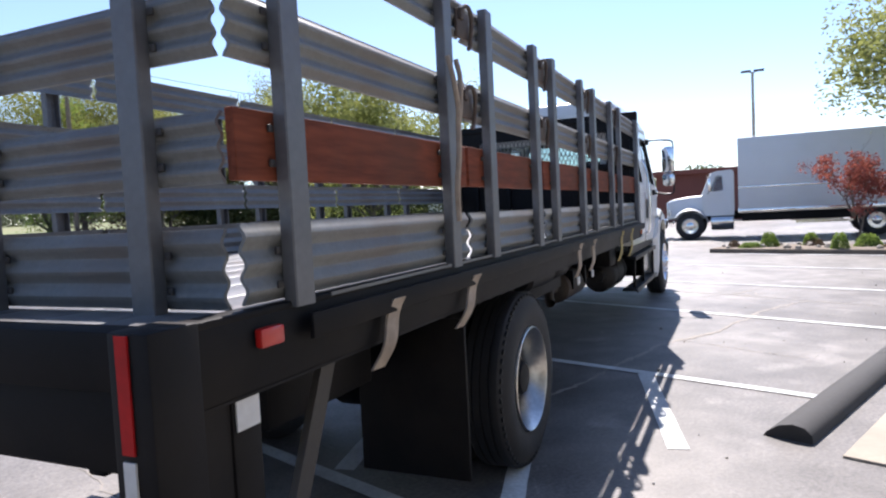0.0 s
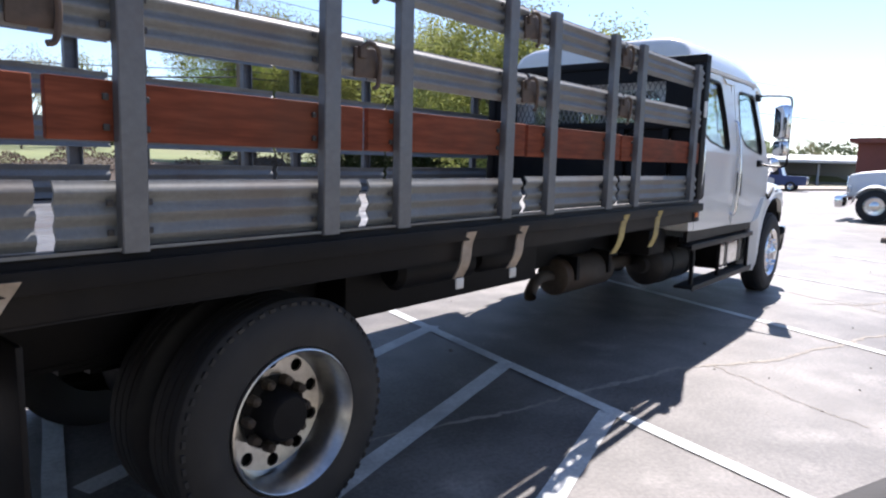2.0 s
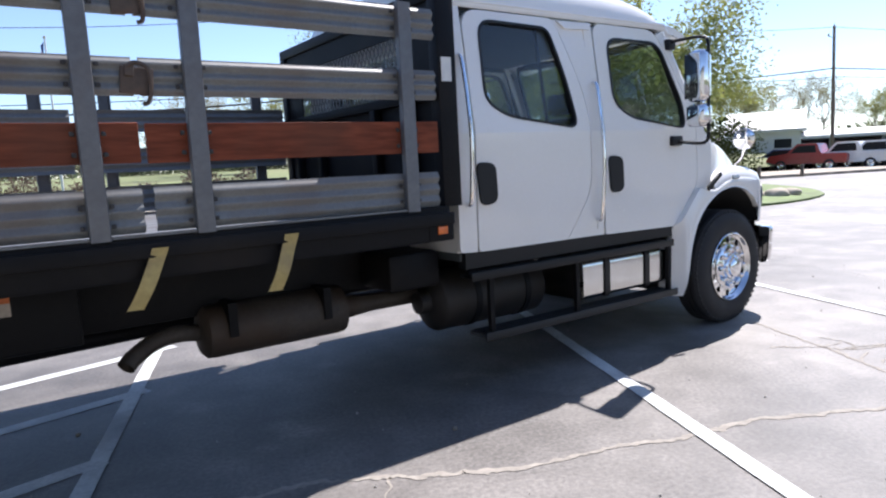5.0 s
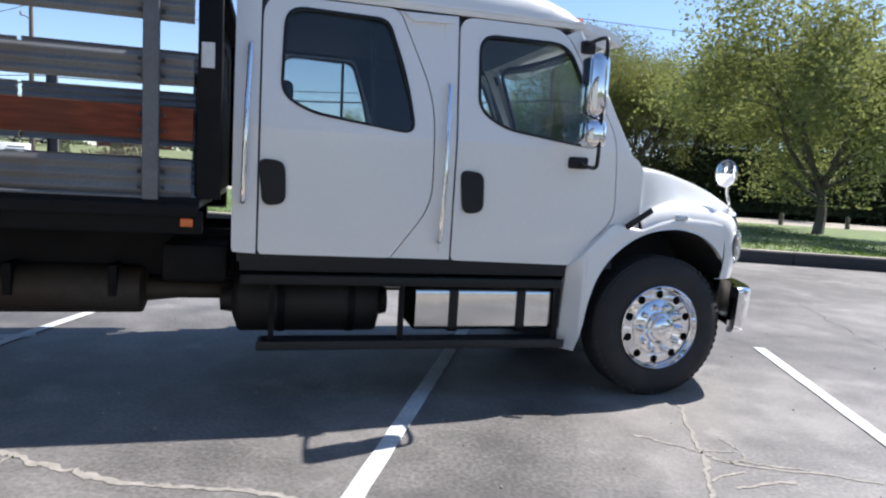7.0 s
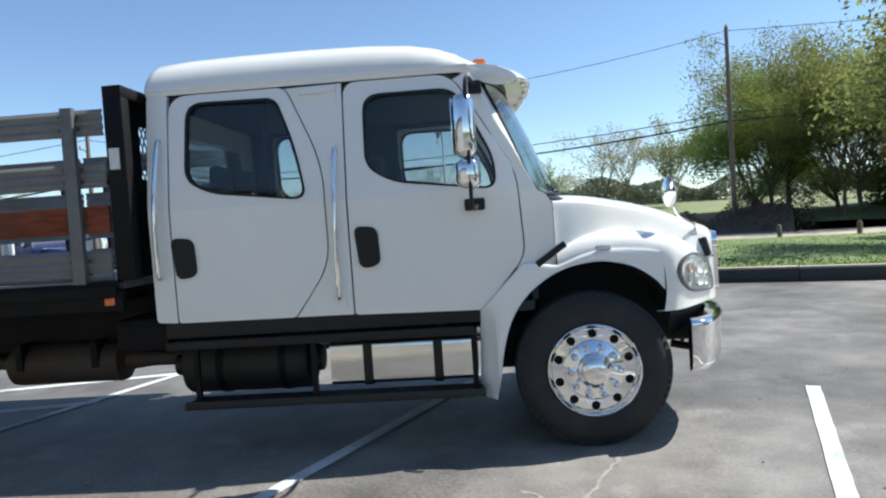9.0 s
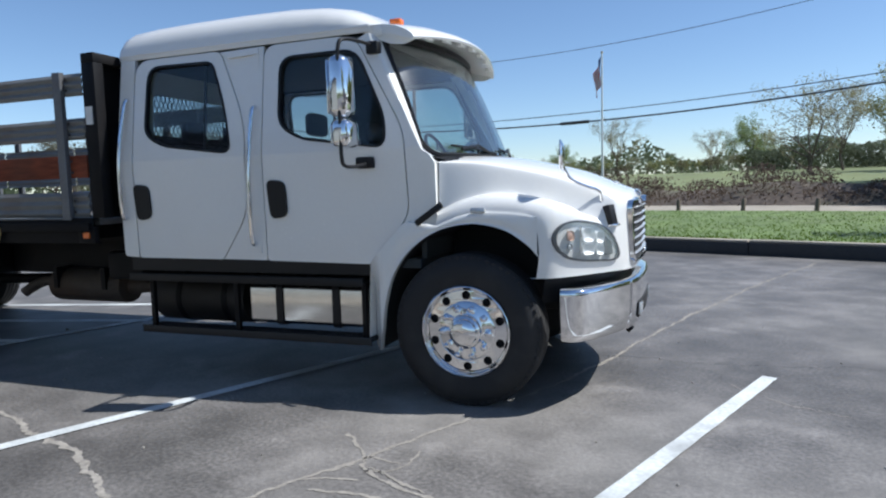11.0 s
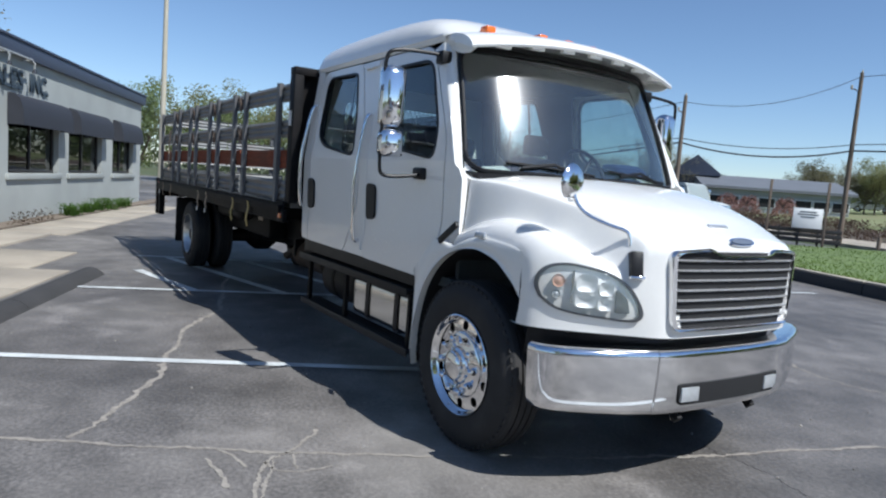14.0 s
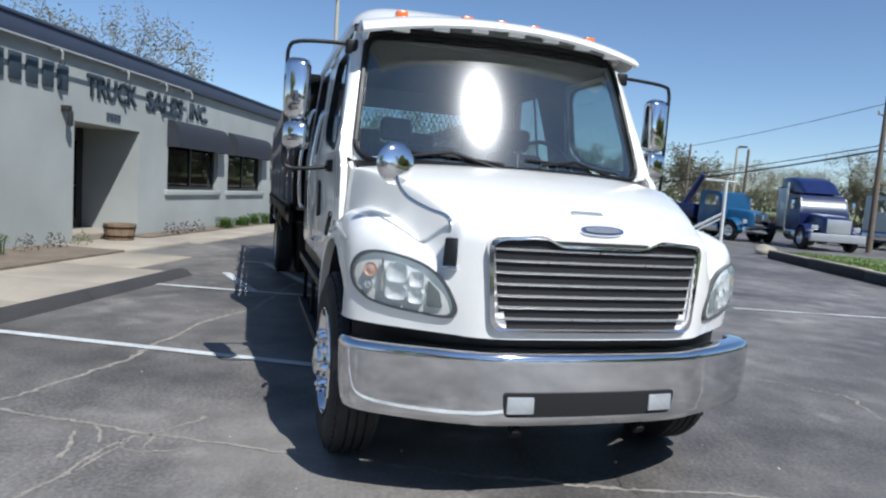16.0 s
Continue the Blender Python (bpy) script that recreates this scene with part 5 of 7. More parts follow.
bm = bmesh.new()
vs = [bm.verts.new((x, y, -0.03)) for x, y in ((-2500, -2500), (2500, -2500), (2500, 2500), (-2500, 2500))]
bm.faces.new(vs)
single("ground", bm, FIELD, "rough green and brown open ground to the horizon", "ground", kind="structure", smooth=0)
bm = bmesh.new()
POLY = [(-75, -30), (110, -30), (110, 23.31), (16.6, 23.31), (16.2, 18.5), (15.7, 16.1), (14.4, 13.2), (12.6, 11.0), (10.3, 9.65), (8.6, 9.05), (7.0, 8.7), (-19.0, 8.7), (-19.0, 21.5), (-75, 21.5)]
plate(bm, POLY, [], lambda u, v, w: Vector((u, v, -w)), 0.1)
lot_ob = single("pavement", bm, ASPHALT, "grey weathered asphalt car park with pale worn patches", "asphalt", kind="structure", m=LOT, smooth=0)
bm = bmesh.new()
lawn_rows = []
# the grass ends in a wide curve at the drive, where it runs out level with the asphalt
LAWN_EDGE = ((8.4, 8.93), (10.35, 9.41), (12.7, 10.75), (14.5, 13.0), (15.9, 16.0), (16.3, 19.0), (16.4, 23.2))
for a in [-18.8 + 2.0 * k for k in range(14)] + [8.6, 9.5, 10.4, 11.3, 12.2, 13.1, 14.0, 14.8, 15.4, 15.9, 16.2, 16.38]:
    row = []
    b0, low = interp(a, LAWN_EDGE), min(1.0, max(0.0, (a - 7.0) / 2.0))
    for j in range(13):
        b = b0 + (23.3 - b0) * j / 12
        row.append(Vector((a, b, 0.262 - 0.10 * j / 12 - 0.20 * low * (1 - j / 12) ** 3 + 0.022 * noise.noise(Vector((a * 0.35, b * 0.35, 3))) * (1 if 0 < j < 12 else 0))))
    lawn_rows.append([Vector((a, b0, -0.05))] + row + [Vector((a, 23.3, -0.05))])
grid_faces(bm, lawn_rows)
for row in (lawn_rows[0], lawn_rows[-1]):
    bm.faces.new([bm.verts.new(v) for v in row])
bmesh.ops.recalc_face_normals(bm, faces=bm.faces[:])
single("lawn", bm, GRASS, "short green mown grass behind the kerb", "lawn", kind="structure", m=LOT)
single("road", slab(-220, 220, 23.32, 28.9, -0.1, 0.145), CONCRETE, "pale concrete road beyond the grass", "road", kind="structure", m=LOT, smooth=0)
# kerb stones along the grass
kerb = thing("kerb", LOT, "dark weathered kerb along the grass edge", "kerb", kind="structure")
bm = bmesh.new()
box(bm, (-1.495, -0.10, -0.05), (1.495, 0.10, 0.245), 0.02)
KERB_STONE = mesh_of("kerb_stone", bm, KERB)
KERB_TOP = mesh_of("kerb_cap", boxes(((-1.49, -0.085, 0.246), (1.49, 0.14, 0.29)), bevel=0.012), CONCRETE)
for k in range(9):
    o = new("kerb_stone", KERB_STONE)
    o.parent, o.location = kerb, (-17.4 + 3.0 * k, 8.79, random.uniform(-0.012, 0.008))
    o.rotation_euler = (0, 0, random.uniform(-0.006, 0.006))
    cap = new("kerb_cap", KERB_TOP)
    cap.parent, cap.location = kerb, (-17.4 + 3.0 * k, 8.79, o.location.z)
    cap.rotation_euler = o.rotation_euler

# grass blades at the lawn's edge nearest the camera
bm = bmesh.new()
for k in range(18000):
    x, y = random.uniform(-18.7, 9.0), 8.95 + 13.9 * random.random() ** 2.0
    h, a = random.uniform(0.02, 0.055), random.uniform(0, math.pi)
    w, z = 0.022, 0.25 - 0.007 * (y - 8.9)
    dx, dy = w * math.cos(a), w * math.sin(a)
    lx, ly = random.uniform(-0.04, 0.04), random.uniform(-0.04, 0.04)
    bm.faces.new([bm.verts.new(p) for p in ((x - dx, y - dy, z), (x + dx, y + dy, z), (x + lx, y + ly, z + 0.012 + h))])
single("grass_tufts", bm, foliage_material("grass_blades", (0.125, 0.178, 0.05), 0.08), "short uneven grass blades", "grass", kind="stuff", m=LOT, smooth=0)

# pavement in front of the building, kerb, entrance walk, planting bed
walk_way = thing("sidewalk", LOT, "pale concrete sidewalk slabs along the building", "sidewalk", kind="structure")
def slab_piece(a0, a1, b0, b1, z1):
    part("paving_slab", slab(a0 + 0.004, a1 - 0.004, b0, b1, -0.05, z1, 0.012), CONCRETE, walk_way)
a = -5.55
while a < 30:
    slab_piece(a, a + 1.5, -7.0, -5.22, 0.022 + random.uniform(-0.004, 0.004))
    a += 1.5
for a0, a1, b0, b1, z in ((-7.45, -5.56, -7.0, -5.75, 0.02), (-9.9, -7.46, -8.5, -7.0, 0.04), (-11.4, -9.92, -8.0, -6.75, 0.03), (-13.0, -11.42, -8.0, -6.75, 0.03), (-15.0, -13.02, -8.0, -6.75, 0.03), (-17.0, -15.02, -8.0, -6.75, 0.03), (-19.0, -17.02, -8.0, -6.75, 0.03), (-21.0, -19.02, -8.0, -6.75, 0.03)):
    slab_piece(a0, a1, b0, b1, z)
front_kerb = thing("sidewalk_kerb", LOT, "dark asphalt kerb at the sidewalk edge", "kerb", kind="structure")
a = -5.42
while a < 30:
    bm = bmesh.new()
    vs = grid_faces(bm, [[Vector((x, y, z)) for y, z in ((-5.04, -0.02), (-5.03, 0.05), (-4.99, 0.088), (-4.92, 0.10), (-4.84, 0.08), (-4.77, 0.03), (-4.73, -0.02))] for x in (a, a + 1.2, a + 2.39)])
    for r in (vs[0], vs[-1]):
        bm.faces.new(r)
    part("kerb_stone", bm, KERB, front_kerb)
    a += 2.4
bed = single("planting_bed", boxes(((-7.40, -8.52, -0.05), (30, -7.02, 0.05)), ((-25, -8.52, -0.05), (-9.95, -8.02, 0.06))), SOIL, "bare soil planting strip against the wall", "soil", kind="structure", m=LOT, smooth=0)

# bay lines and the hatched aisle
marks = thing("bay_markings", LOT, "worn white painted parking bay lines", "road marking", kind="structure")


def stripe(p, q, width, name="bay_line"):
    rise = 0.008 if name == "bay_line" else 0.004
    p, q = Vector((*p, 0)), Vector((*q, 0))
    d = (q - p).normalized()
    s = Vector((-d.y, d.x, 0)) * width / 2
    n = max(2, int((q - p).length / 0.12))
    rows = []
    for k in range(n + 1):
        c = p.lerp(q, k / n)
        rows.append([c - s * random.uniform(0.95, 1.03) + Vector((0, 0, rise)), c + s * random.uniform(0.95, 1.03) + Vector((0, 0, rise))])
    bm = bmesh.new()
    grid_faces(bm, rows)
    part(name, bm, PAINT, marks, smooth=0)


for near, far in (((-7.5, -4.88), (-7.6, -1.7)), ((-4.39, -4.88), (-4.61, 0.34)), ((-1.37, -4.88), (-1.07, 0.68)), ((1.77, -4.88), (1.77, 0.73)), ((4.85, -4.88), (4.85, 0.68)), ((7.95, -4.88), (7.95, 0.68)), ((11.0, -4.88), (11.0, 0.68)), ((-6.45, 3.5), (-6.85, 7.6))):
    stripe(near, far, 0.105)
for c in (-3.42, -2.28, -1.03, 0.26):
    p0, p1 = (-7.45, c - 0.69 * 3.0), (-4.47, c)
    def keep(p, q):
        lo, hi = -4.46, 0.62
        t0, t1 = 0.0, 1.0
        if q[1] > hi: t1 = (hi - p[1]) / (q[1] - p[1])
        if p[1] < lo: t0 = (lo - p[1]) / (q[1] - p[1])
        return t0, t1
    t0, t1 = keep(p0, p1)
    if t1 - t0 > 0.1:
        at2 = lambda t: (p0[0] + (p1[0] - p0[0]) * t, p0[1] + (p1[1] - p0[1]) * t)
        stripe(at2(t0), at2(t1), 0.13, "hatch_line")


# cracks
cracks = thing("asphalt_cracks", LOT, "sand-filled meandering cracks in the asphalt", "crack", kind="structure")


def crack(pts, width, mat, jitter=0.05, seed=0):
    line = smooth_path([(a, b, 0) for a, b in pts], 44)
    away = Vector((seed * 7.3, 0, 0))
    line = [p + (Vector((noise.noise(p * 2.2 + away), noise.noise(p * 2.2 - away), 0)) * 1.6 + Vector((noise.noise(p * 11 + away), noise.noise(p * 11 - away), 0)) * 0.9 + Vector((noise.noise(p * 33 + away), noise.noise(p * 33 - away), 0)) * 0.4) * jitter for p in line]
    rows = []
    for i, p in enumerate(line):
        d = (line[min(i + 1, len(line) - 1)] - line[max(i - 1, 0)]).normalized()
        s = Vector((-d.y, d.x, 0)) * width * (0.3 if i in (0, len(line) - 1) else 1)
        f0, f1 = [0.03 + 0.6 * abs(noise.noise(p * 3.1 + away * q)) + 0.6 * abs(noise.noise(p * 19 - away * q)) for q in (1, 2)]
        rows.append([p - s * f0 + Vector((0, 0, 0.003)), p + s * f1 + Vector((0, 0, 0.003))])
    bm = bmesh.new()
    grid_faces(bm, rows)
    part("crack", bm, mat, cracks, smooth=0)


crack([(0.28, -4.8), (0.30, -3.7), (0.46, -2.6), (0.53, -2.1), (0.58, -1.3), (0.60, -0.3), (0.60, 0.6), (0.46, 2.1), (0.36, 5.0), (0.42, 8.0)], 0.048, CRACK, 0.026, 1)
crack([(-6.5, -3.2), (-4.6, -3.1), (-3.3, -2.97), (-2.55, -3.12), (-1.4, -3.1), (-0.85, -3.05), (-0.1, -3.16), (0.30, -3.25)], 0.060, CRACK, 0.032, 2)
crack([(0.17, -1.90), (0.50, -2.04), (0.60, -2.17), (0.83, -2.19), (1.11, -2.20), (1.45, -2.26)], 0.042, CRACK, 0.022, 4)
crack([(0.48, -2.44), (0.58, -2.35), (0.70, -2.27)], 0.024, CRACK, 0.02, 5)
crack([(0.60, -2.50), (0.80, -2.40), (0.95, -2.33)], 0.030, CRACK, 0.02, 6)
crack([(0.62, -2.19), (0.74, -2.08), (0.74, -1.95), (0.67, -1.82)], 0.026, CRACK, 0.02, 7)
crack([(0.54, -2.04), (0.64, -2.03), (0.75, -2.01)], 0.022, CRACK, 0.015, 15)
crack([(0.60, -2.13), (0.87, -2.13), (1.06, -2.15)], 0.026, CRACK, 0.02, 17)
crack([(-3.15, -4.3), (-3.13, -3.64), (-2.98, -3.03)], 0.018, CRACK, 0.03, 18)
crack([(0.42, 0.6), (1.0, 0.75), (1.5, 0.95), (2.3, 1.4), (3.5, 1.6)], 0.007, DARKCRACK, 0.05, 8)
crack([(0.36, 3.5), (-1.5, 3.7), (-4.0, 3.5), (-8.0, 3.8)], 0.012, CRACK, 0.06, 10)
crack([(1.6, 0.4), (2.0, 0.2), (2.4, 0.15)], 0.012, CRACK, 0.03, 11)
crack([(-8.6, -6.2), (-8.4, -4.4), (-8.5, -2.0), (-8.3, 2.0)], 0.016, CRACK, 0.06, 12)
crack([(-2.6, 2.0), (-2.11, 2.2), (-1.77, 2.84), (-1.11, 2.9), (-0.4, 3.3)], 0.03, CRACK, 0.05, 16)
crack([(3.0, -4.6), (3.3, -2.6), (3.1, 0.5), (3.3, 4.0)], 0.010, DARKCRACK, 0.05, 14)
# scattered gravel
bm = bmesh.new()
for k in range(240):
    x, y = random.uniform(-9, 6), random.uniform(-4.8, 2.5)
    r = random.uniform(0.003, 0.009) if random.random() < 0.96 else random.uniform(0.010, 0.018)
    bmesh.ops.create_icosphere(bm, subdivisions=1, radius=r, matrix=LOT @ pose(x, y, r * 0.4, random.uniform(0, 90), random.uniform(0, 90), 0))
single("gravel", bm, material("pale_grit", (0.30, 0.28, 0.25), 0.9, vary=0.3, random_amount=0.4), "loose pale grit on the asphalt", "gravel", kind="stuff", smooth=0)

# ---- the sales building ----
WALLP = material("grey_painted_block", (0.355, 0.372, 0.35), 0.85, vary=0.06, scale=1.0, fine=30, bump=0.25, dirt=(0.30, 0.31, 0.29), dirt_amount=0.35)
mottle(WALLP, 0.6, 0.9, 1.05, 0.15)
FASCIA = material("dark_blue_fascia", (0.045, 0.055, 0.085), 0.5, vary=0.15, scale=2)
AWNING = material("charcoal_awning", (0.026, 0.028, 0.036), 0.7, vary=0.2, scale=3, bump=0.1)
LETTER = material("dark_sign_letters", (0.035, 0.05, 0.065), 0.55, vary=0.15)
FRAME = material("dark_bronze_frame", (0.03, 0.028, 0.026), 0.45)
# near-black: the dimness of the room is put into this colour
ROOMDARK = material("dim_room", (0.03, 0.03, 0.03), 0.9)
WINGLASS = glass_material("shop_glass", (0.4, 0.42, 0.42), 1.6)
PIPEM = material("grey_conduit", (0.42, 0.43, 0.42), 0.5, 0.3)
# local axes: x along the facade away from the truck's nose, y into the building, z up
FAC = Matrix.Translation((-10.7, -4.97, 0)) @ Matrix.Rotation(math.pi - TURN, 4, "Z") @ Matrix.Diagonal((1, 1, 1, 1))


# rotating by 180 deg minus the turn makes local +y point away from the car park
shop = thing("sales_building", FAC, "single-storey grey painted block building with dark awnings and roof fascia", "building")
BL0, BL1, TOP = -9.0, 14.5, 3.66
WINS = ((3.58, 6.45), (7.15, 9.95), (11.05, 13.5))
holes = [[(0.0, 0.05), (0.0, 2.40), (2.3, 2.40), (2.3, 0.05)]] + [[(a, 1.10), (b, 1.10), (b, 2.55), (a, 2.55)] for a, b in WINS]
outline = [(BL0, 0.0), (0.0, 0.0), (0.0, 2.40), (2.3, 2.40), (2.3, 0.0), (BL1, 0.0), (BL1, TOP), (BL0, TOP)]
bm = plate(bmesh.new(), outline, holes[1:], lambda u, v, w: Vector((u, w, v)), 0.25)
part("wall", bm, WALLP, shop, smooth=0)
bm = boxes(((BL0, 0.25, 0.0), (BL0 + 0.25, 12, TOP)), ((BL1 - 0.25, 0.25, 0.0), (BL1, 12, TOP)), ((BL0, 12, 0), (BL1, 12.25, TOP)))
part("wall", bm, WALLP, shop, smooth=0)
part("roof", boxes(((BL0, 0.2, TOP - 0.05), (BL1, 12.2, TOP + 0.1))), FASCIA, shop, smooth=0)
part("fascia", boxes(((BL0 - 0.15, -0.12, TOP - 0.02), (BL1 + 0.15, 0.2, TOP + 0.30)), bevel=0.01), FASCIA, shop, "dark blue metal roof fascia")
part("fascia_cap", boxes(((BL0 - 0.17, -0.15, TOP + 0.302), (BL1 + 0.17, 0.22, TOP + 0.36)), bevel=0.008), FASCIA, shop)
part("fascia", boxes(((BL1 - 0.1, 0.225, TOP - 0.02), (BL1 + 0.15, 12.3, TOP + 0.33)), bevel=0.01), FASCIA, shop)
# recessed entrance with a glazed door
for lo_, hi_ in (((-0.1, 0.25, 0.0), (-0.002, 1.5, 2.5)), ((2.302, 0.25, 0.0), (2.4, 1.5, 2.5)), ((-0.1, 0.25, 2.402), (2.4, 1.5, 2.5))):
    part("entrance_recess", boxes((lo_, hi_)), WALLP, shop, smooth=0)
part("entrance_panel", boxes(((0.0, 1.37, 0.1), (1.12, 1.42, 2.4)), ((2.16, 1.37, 0.1), (2.3, 1.42, 2.4)), ((1.12, 1.37, 2.2), (2.16, 1.42, 2.4))), FRAME, shop)
en = part("entrance_door", boxes(((1.13, 1.35, 0.15), (1.21, 1.41, 2.2)), ((2.07, 1.35, 0.15), (2.15, 1.41, 2.2)), ((1.21, 1.35, 2.1), (2.07, 1.41, 2.2)), ((1.21, 1.35, 0.15), (2.07, 1.41, 0.35)), ((1.21, 1.35, 1.05), (2.07, 1.41, 1.12))), FRAME, shop, "dark framed glass entrance door")
part("door_pane", boxes(((1.21, 1.37, 0.35), (2.07, 1.378, 2.1))), WINGLASS, en)
bm = boxes(((-0.02, 0.1, 0.0), (2.32, 1.42, 0.14)))
part("entrance_step", bm, CONCRETE, shop, smooth=0)
for a, b in WINS:
    w = part("window", boxes(((a, 0.12, 1.10), (a + 0.06, 0.2, 2.55)), ((b - 0.06, 0.12, 1.10), (b, 0.2, 2.55)), ((a, 0.12, 1.10), (b, 0.2, 1.17)), ((a, 0.12, 2.48), (b, 0.2, 2.55)), (((a + b) / 2 - 0.03, 0.12, 1.17), ((a + b) / 2 + 0.03, 0.2, 2.48)), bevel=0.004), FRAME, shop, "dark framed shop window")
    part("pane", boxes(((a + 0.06, 0.155, 1.17), (b - 0.06, 0.162, 2.48))), WINGLASS, w)
    part("sill", boxes(((a - 0.12, -0.07, 0.96), (b + 0.12, 0.12, 1.10)), bevel=0.012), WALLP, w, "painted projecting sill")
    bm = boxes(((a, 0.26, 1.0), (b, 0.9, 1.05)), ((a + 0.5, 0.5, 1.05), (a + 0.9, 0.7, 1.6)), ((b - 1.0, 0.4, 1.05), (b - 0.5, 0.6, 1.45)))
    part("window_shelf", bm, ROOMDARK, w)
    # rounded awning
    bm = bmesh.new()
    prof = [(0.0, 2.83), (-0.07, 2.83), (-0.17, 2.79), (-0.26, 2.70), (-0.31, 2.55), (-0.33, 2.36), (-0.33, 2.16)]
    rows = [[Vector((x, y, z)) for y, z in prof] for x in [a - 0.06 + (b - a + 0.12) * k / 12 for k in range(13)]]
    grid_faces(bm, rows)
    for x in (a - 0.06, b + 0.06):
        bm.faces.new([bm.verts.new((x, y, z)) for y, z in prof + [(0.0, 2.16)]])
    part("awning", bm, AWNING, shop, "charcoal rounded fabric awning", smooth=50)
# near-black back wall and floor, added to look like an unlit room
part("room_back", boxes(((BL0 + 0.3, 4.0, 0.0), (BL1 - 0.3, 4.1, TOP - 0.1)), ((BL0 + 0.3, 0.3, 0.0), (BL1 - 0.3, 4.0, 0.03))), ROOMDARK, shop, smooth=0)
# sign letters: the first word as plain bars, the rest lettered
def sign(text, x0, x1, z0, z1, name, mat):
    cu = bpy.data.curves.new(name, "FONT")
    cu.body, cu.size, cu.extrude, cu.resolution_u = text, 1.0, 0.02, 2
    cu.offset = 0.02
    tmp = new("text_tmp", cu)
    me = bpy.data.meshes.new_from_object(tmp.evaluated_get(bpy.context.evaluated_depsgraph_get()))
    bpy.data.objects.remove(tmp)
    co = np.array([v.co[:] for v in me.vertices])
    lo, hi = co.min(0), co.max(0)
    for v in me.vertices:
        u = (v.co.x - lo[0]) / (hi[0] - lo[0])
        t = (v.co.y - lo[1]) / (hi[1] - lo[1])
        v.co = (x0 + (x1 - x0) * u, -0.025 - v.co.z, z0 + (z1 - z0) * t)
    me.materials.append(mat)
    ob = new(name, me)
    ob.parent = shop
    return ob


# the facade is read from the car park, where its local x runs to the right
sign("TRUCK", 0.33, 2.10, 2.93, 3.38, "sign_word", LETTER)
sign("SALES", 2.50, 4.22, 2.93, 3.38, "sign_word", LETTER)
sign("INC.", 4.60, 5.62, 2.95, 3.38, "sign_word", LETTER)
for k in range(6):
    x = -2.55 + 0.405 * k
    part("sign_bar", boxes(((x, -0.045, 2.93), (x + 0.28, -0.003, 3.38)), bevel=0.01), LETTER, shop)
for k in range(4):
    x = 1.02 + 0.13 * k
    part("number_bar", boxes(((x, -0.03, 2.53), (x + 0.08, -0.003, 2.68))), LETTER, shop)
bm = bmesh.new()
tube(bm, [(-9, -0.22, 3.60), (4.2, -0.22, 3.62)], 0.025, 8)
for x in (-2.6, -0.75, 1.35, 2.95, 4.2):
    tube(bm, [(x, 0.0, 3.60), (x, -0.22, 3.61), (x + 0.01, -0.27, 3.55), (x + 0.02, -0.25, 3.42)], 0.02, 6)
part("lamp_conduit", bm, PIPEM, shop, "grey conduit with sign lamps")
for x in (-0.75, 1.35, 2.95, 4.2):
    part("sign_lamp", lathe(bmesh.new(), ((0.02, 0.09), (0.035, 0.06), (0.05, 0.0), (0.045, 0.0)), 14, "z"), AWNING, shop, m=pose(x + 0.02, -0.25, 3.34, 15, 0, 0))
part("wall_lamp", boxes(((-0.06, -0.16, 0), (0.06, 0, 0.1)), ((-0.045, -0.2, -0.28), (0.045, -0.11, 0.0)), bevel=0.015), FRAME, shop, "small wall lantern by the entrance", m=pose(-0.35, 0, 2.55))

WOOD = material("weathered_planter_wood", (0.22, 0.15, 0.095), 0.85, vary=0.3, scale=6, fine=50, bump=0.2)
pl = thing("wooden_planter", FAC @ pose(1.02, -0.35, 0.04) @ Matrix.Diagonal((1.2, 1.2, 0.95, 1)), "weathered round wooden tub beside the entrance", "planter")
for k in range(14):
    a = 2 * math.pi * k / 14
    bm = bmesh.new()
    vs = grid_faces(bm, [[Vector((0.25 * f * math.cos(a + d) * g, 0.25 * f * math.sin(a + d) * g, z)) for d, g in ((-0.215, 1), (0.215, 1), (0.215, 0.9), (-0.215, 0.9))] for z, f in ((0, 0.92), (0.18, 1.02), (0.36, 1.08))], close=True)
    bm.faces.new(vs[0]), bm.faces.new(vs[-1])
    part("stave", bm, WOOD, pl)
for z, r in ((0.08, 0.246), (0.27, 0.268)):
    part("hoop", lathe(bmesh.new(), ((r, z), (r + 0.005, z), (r + 0.006, z + 0.03), (r, z + 0.03)), 28, "z"), BLACK, pl)
part("soil", lathe(bmesh.new(), ((0.24, 0.33), (0.001, 0.34)), 20, "z"), SOIL, pl)


# ---- plants ----
BARK = material("grey_bark", (0.11, 0.09, 0.07), 0.95, vary=0.35, scale=5, fine=40, bump=0.6)
LEAF_OLIVE = foliage_material("olive_spring_leaves", (0.19, 0.20, 0.075))
LEAF_GREEN = foliage_material("fresh_green_leaves", (0.165, 0.23, 0.07))
LEAF_PALE = foliage_material("pale_grey_green_leaves", (0.235, 0.255, 0.115))
LEAF_PINK = foliage_material("dusky_red_leaves", (0.24, 0.075, 0.075))
LEAF_BRUSH = foliage_material("purple_brown_brush", (0.115, 0.085, 0.072), 0.15)
LEAF_TWIG = foliage_material("pale_brown_twigs_and_buds", (0.27, 0.25, 0.19))
# leaves of far plants, with the haze of distance mixed into the colour
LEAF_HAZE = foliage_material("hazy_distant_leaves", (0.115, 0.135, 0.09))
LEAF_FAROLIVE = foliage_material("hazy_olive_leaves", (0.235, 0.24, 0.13))
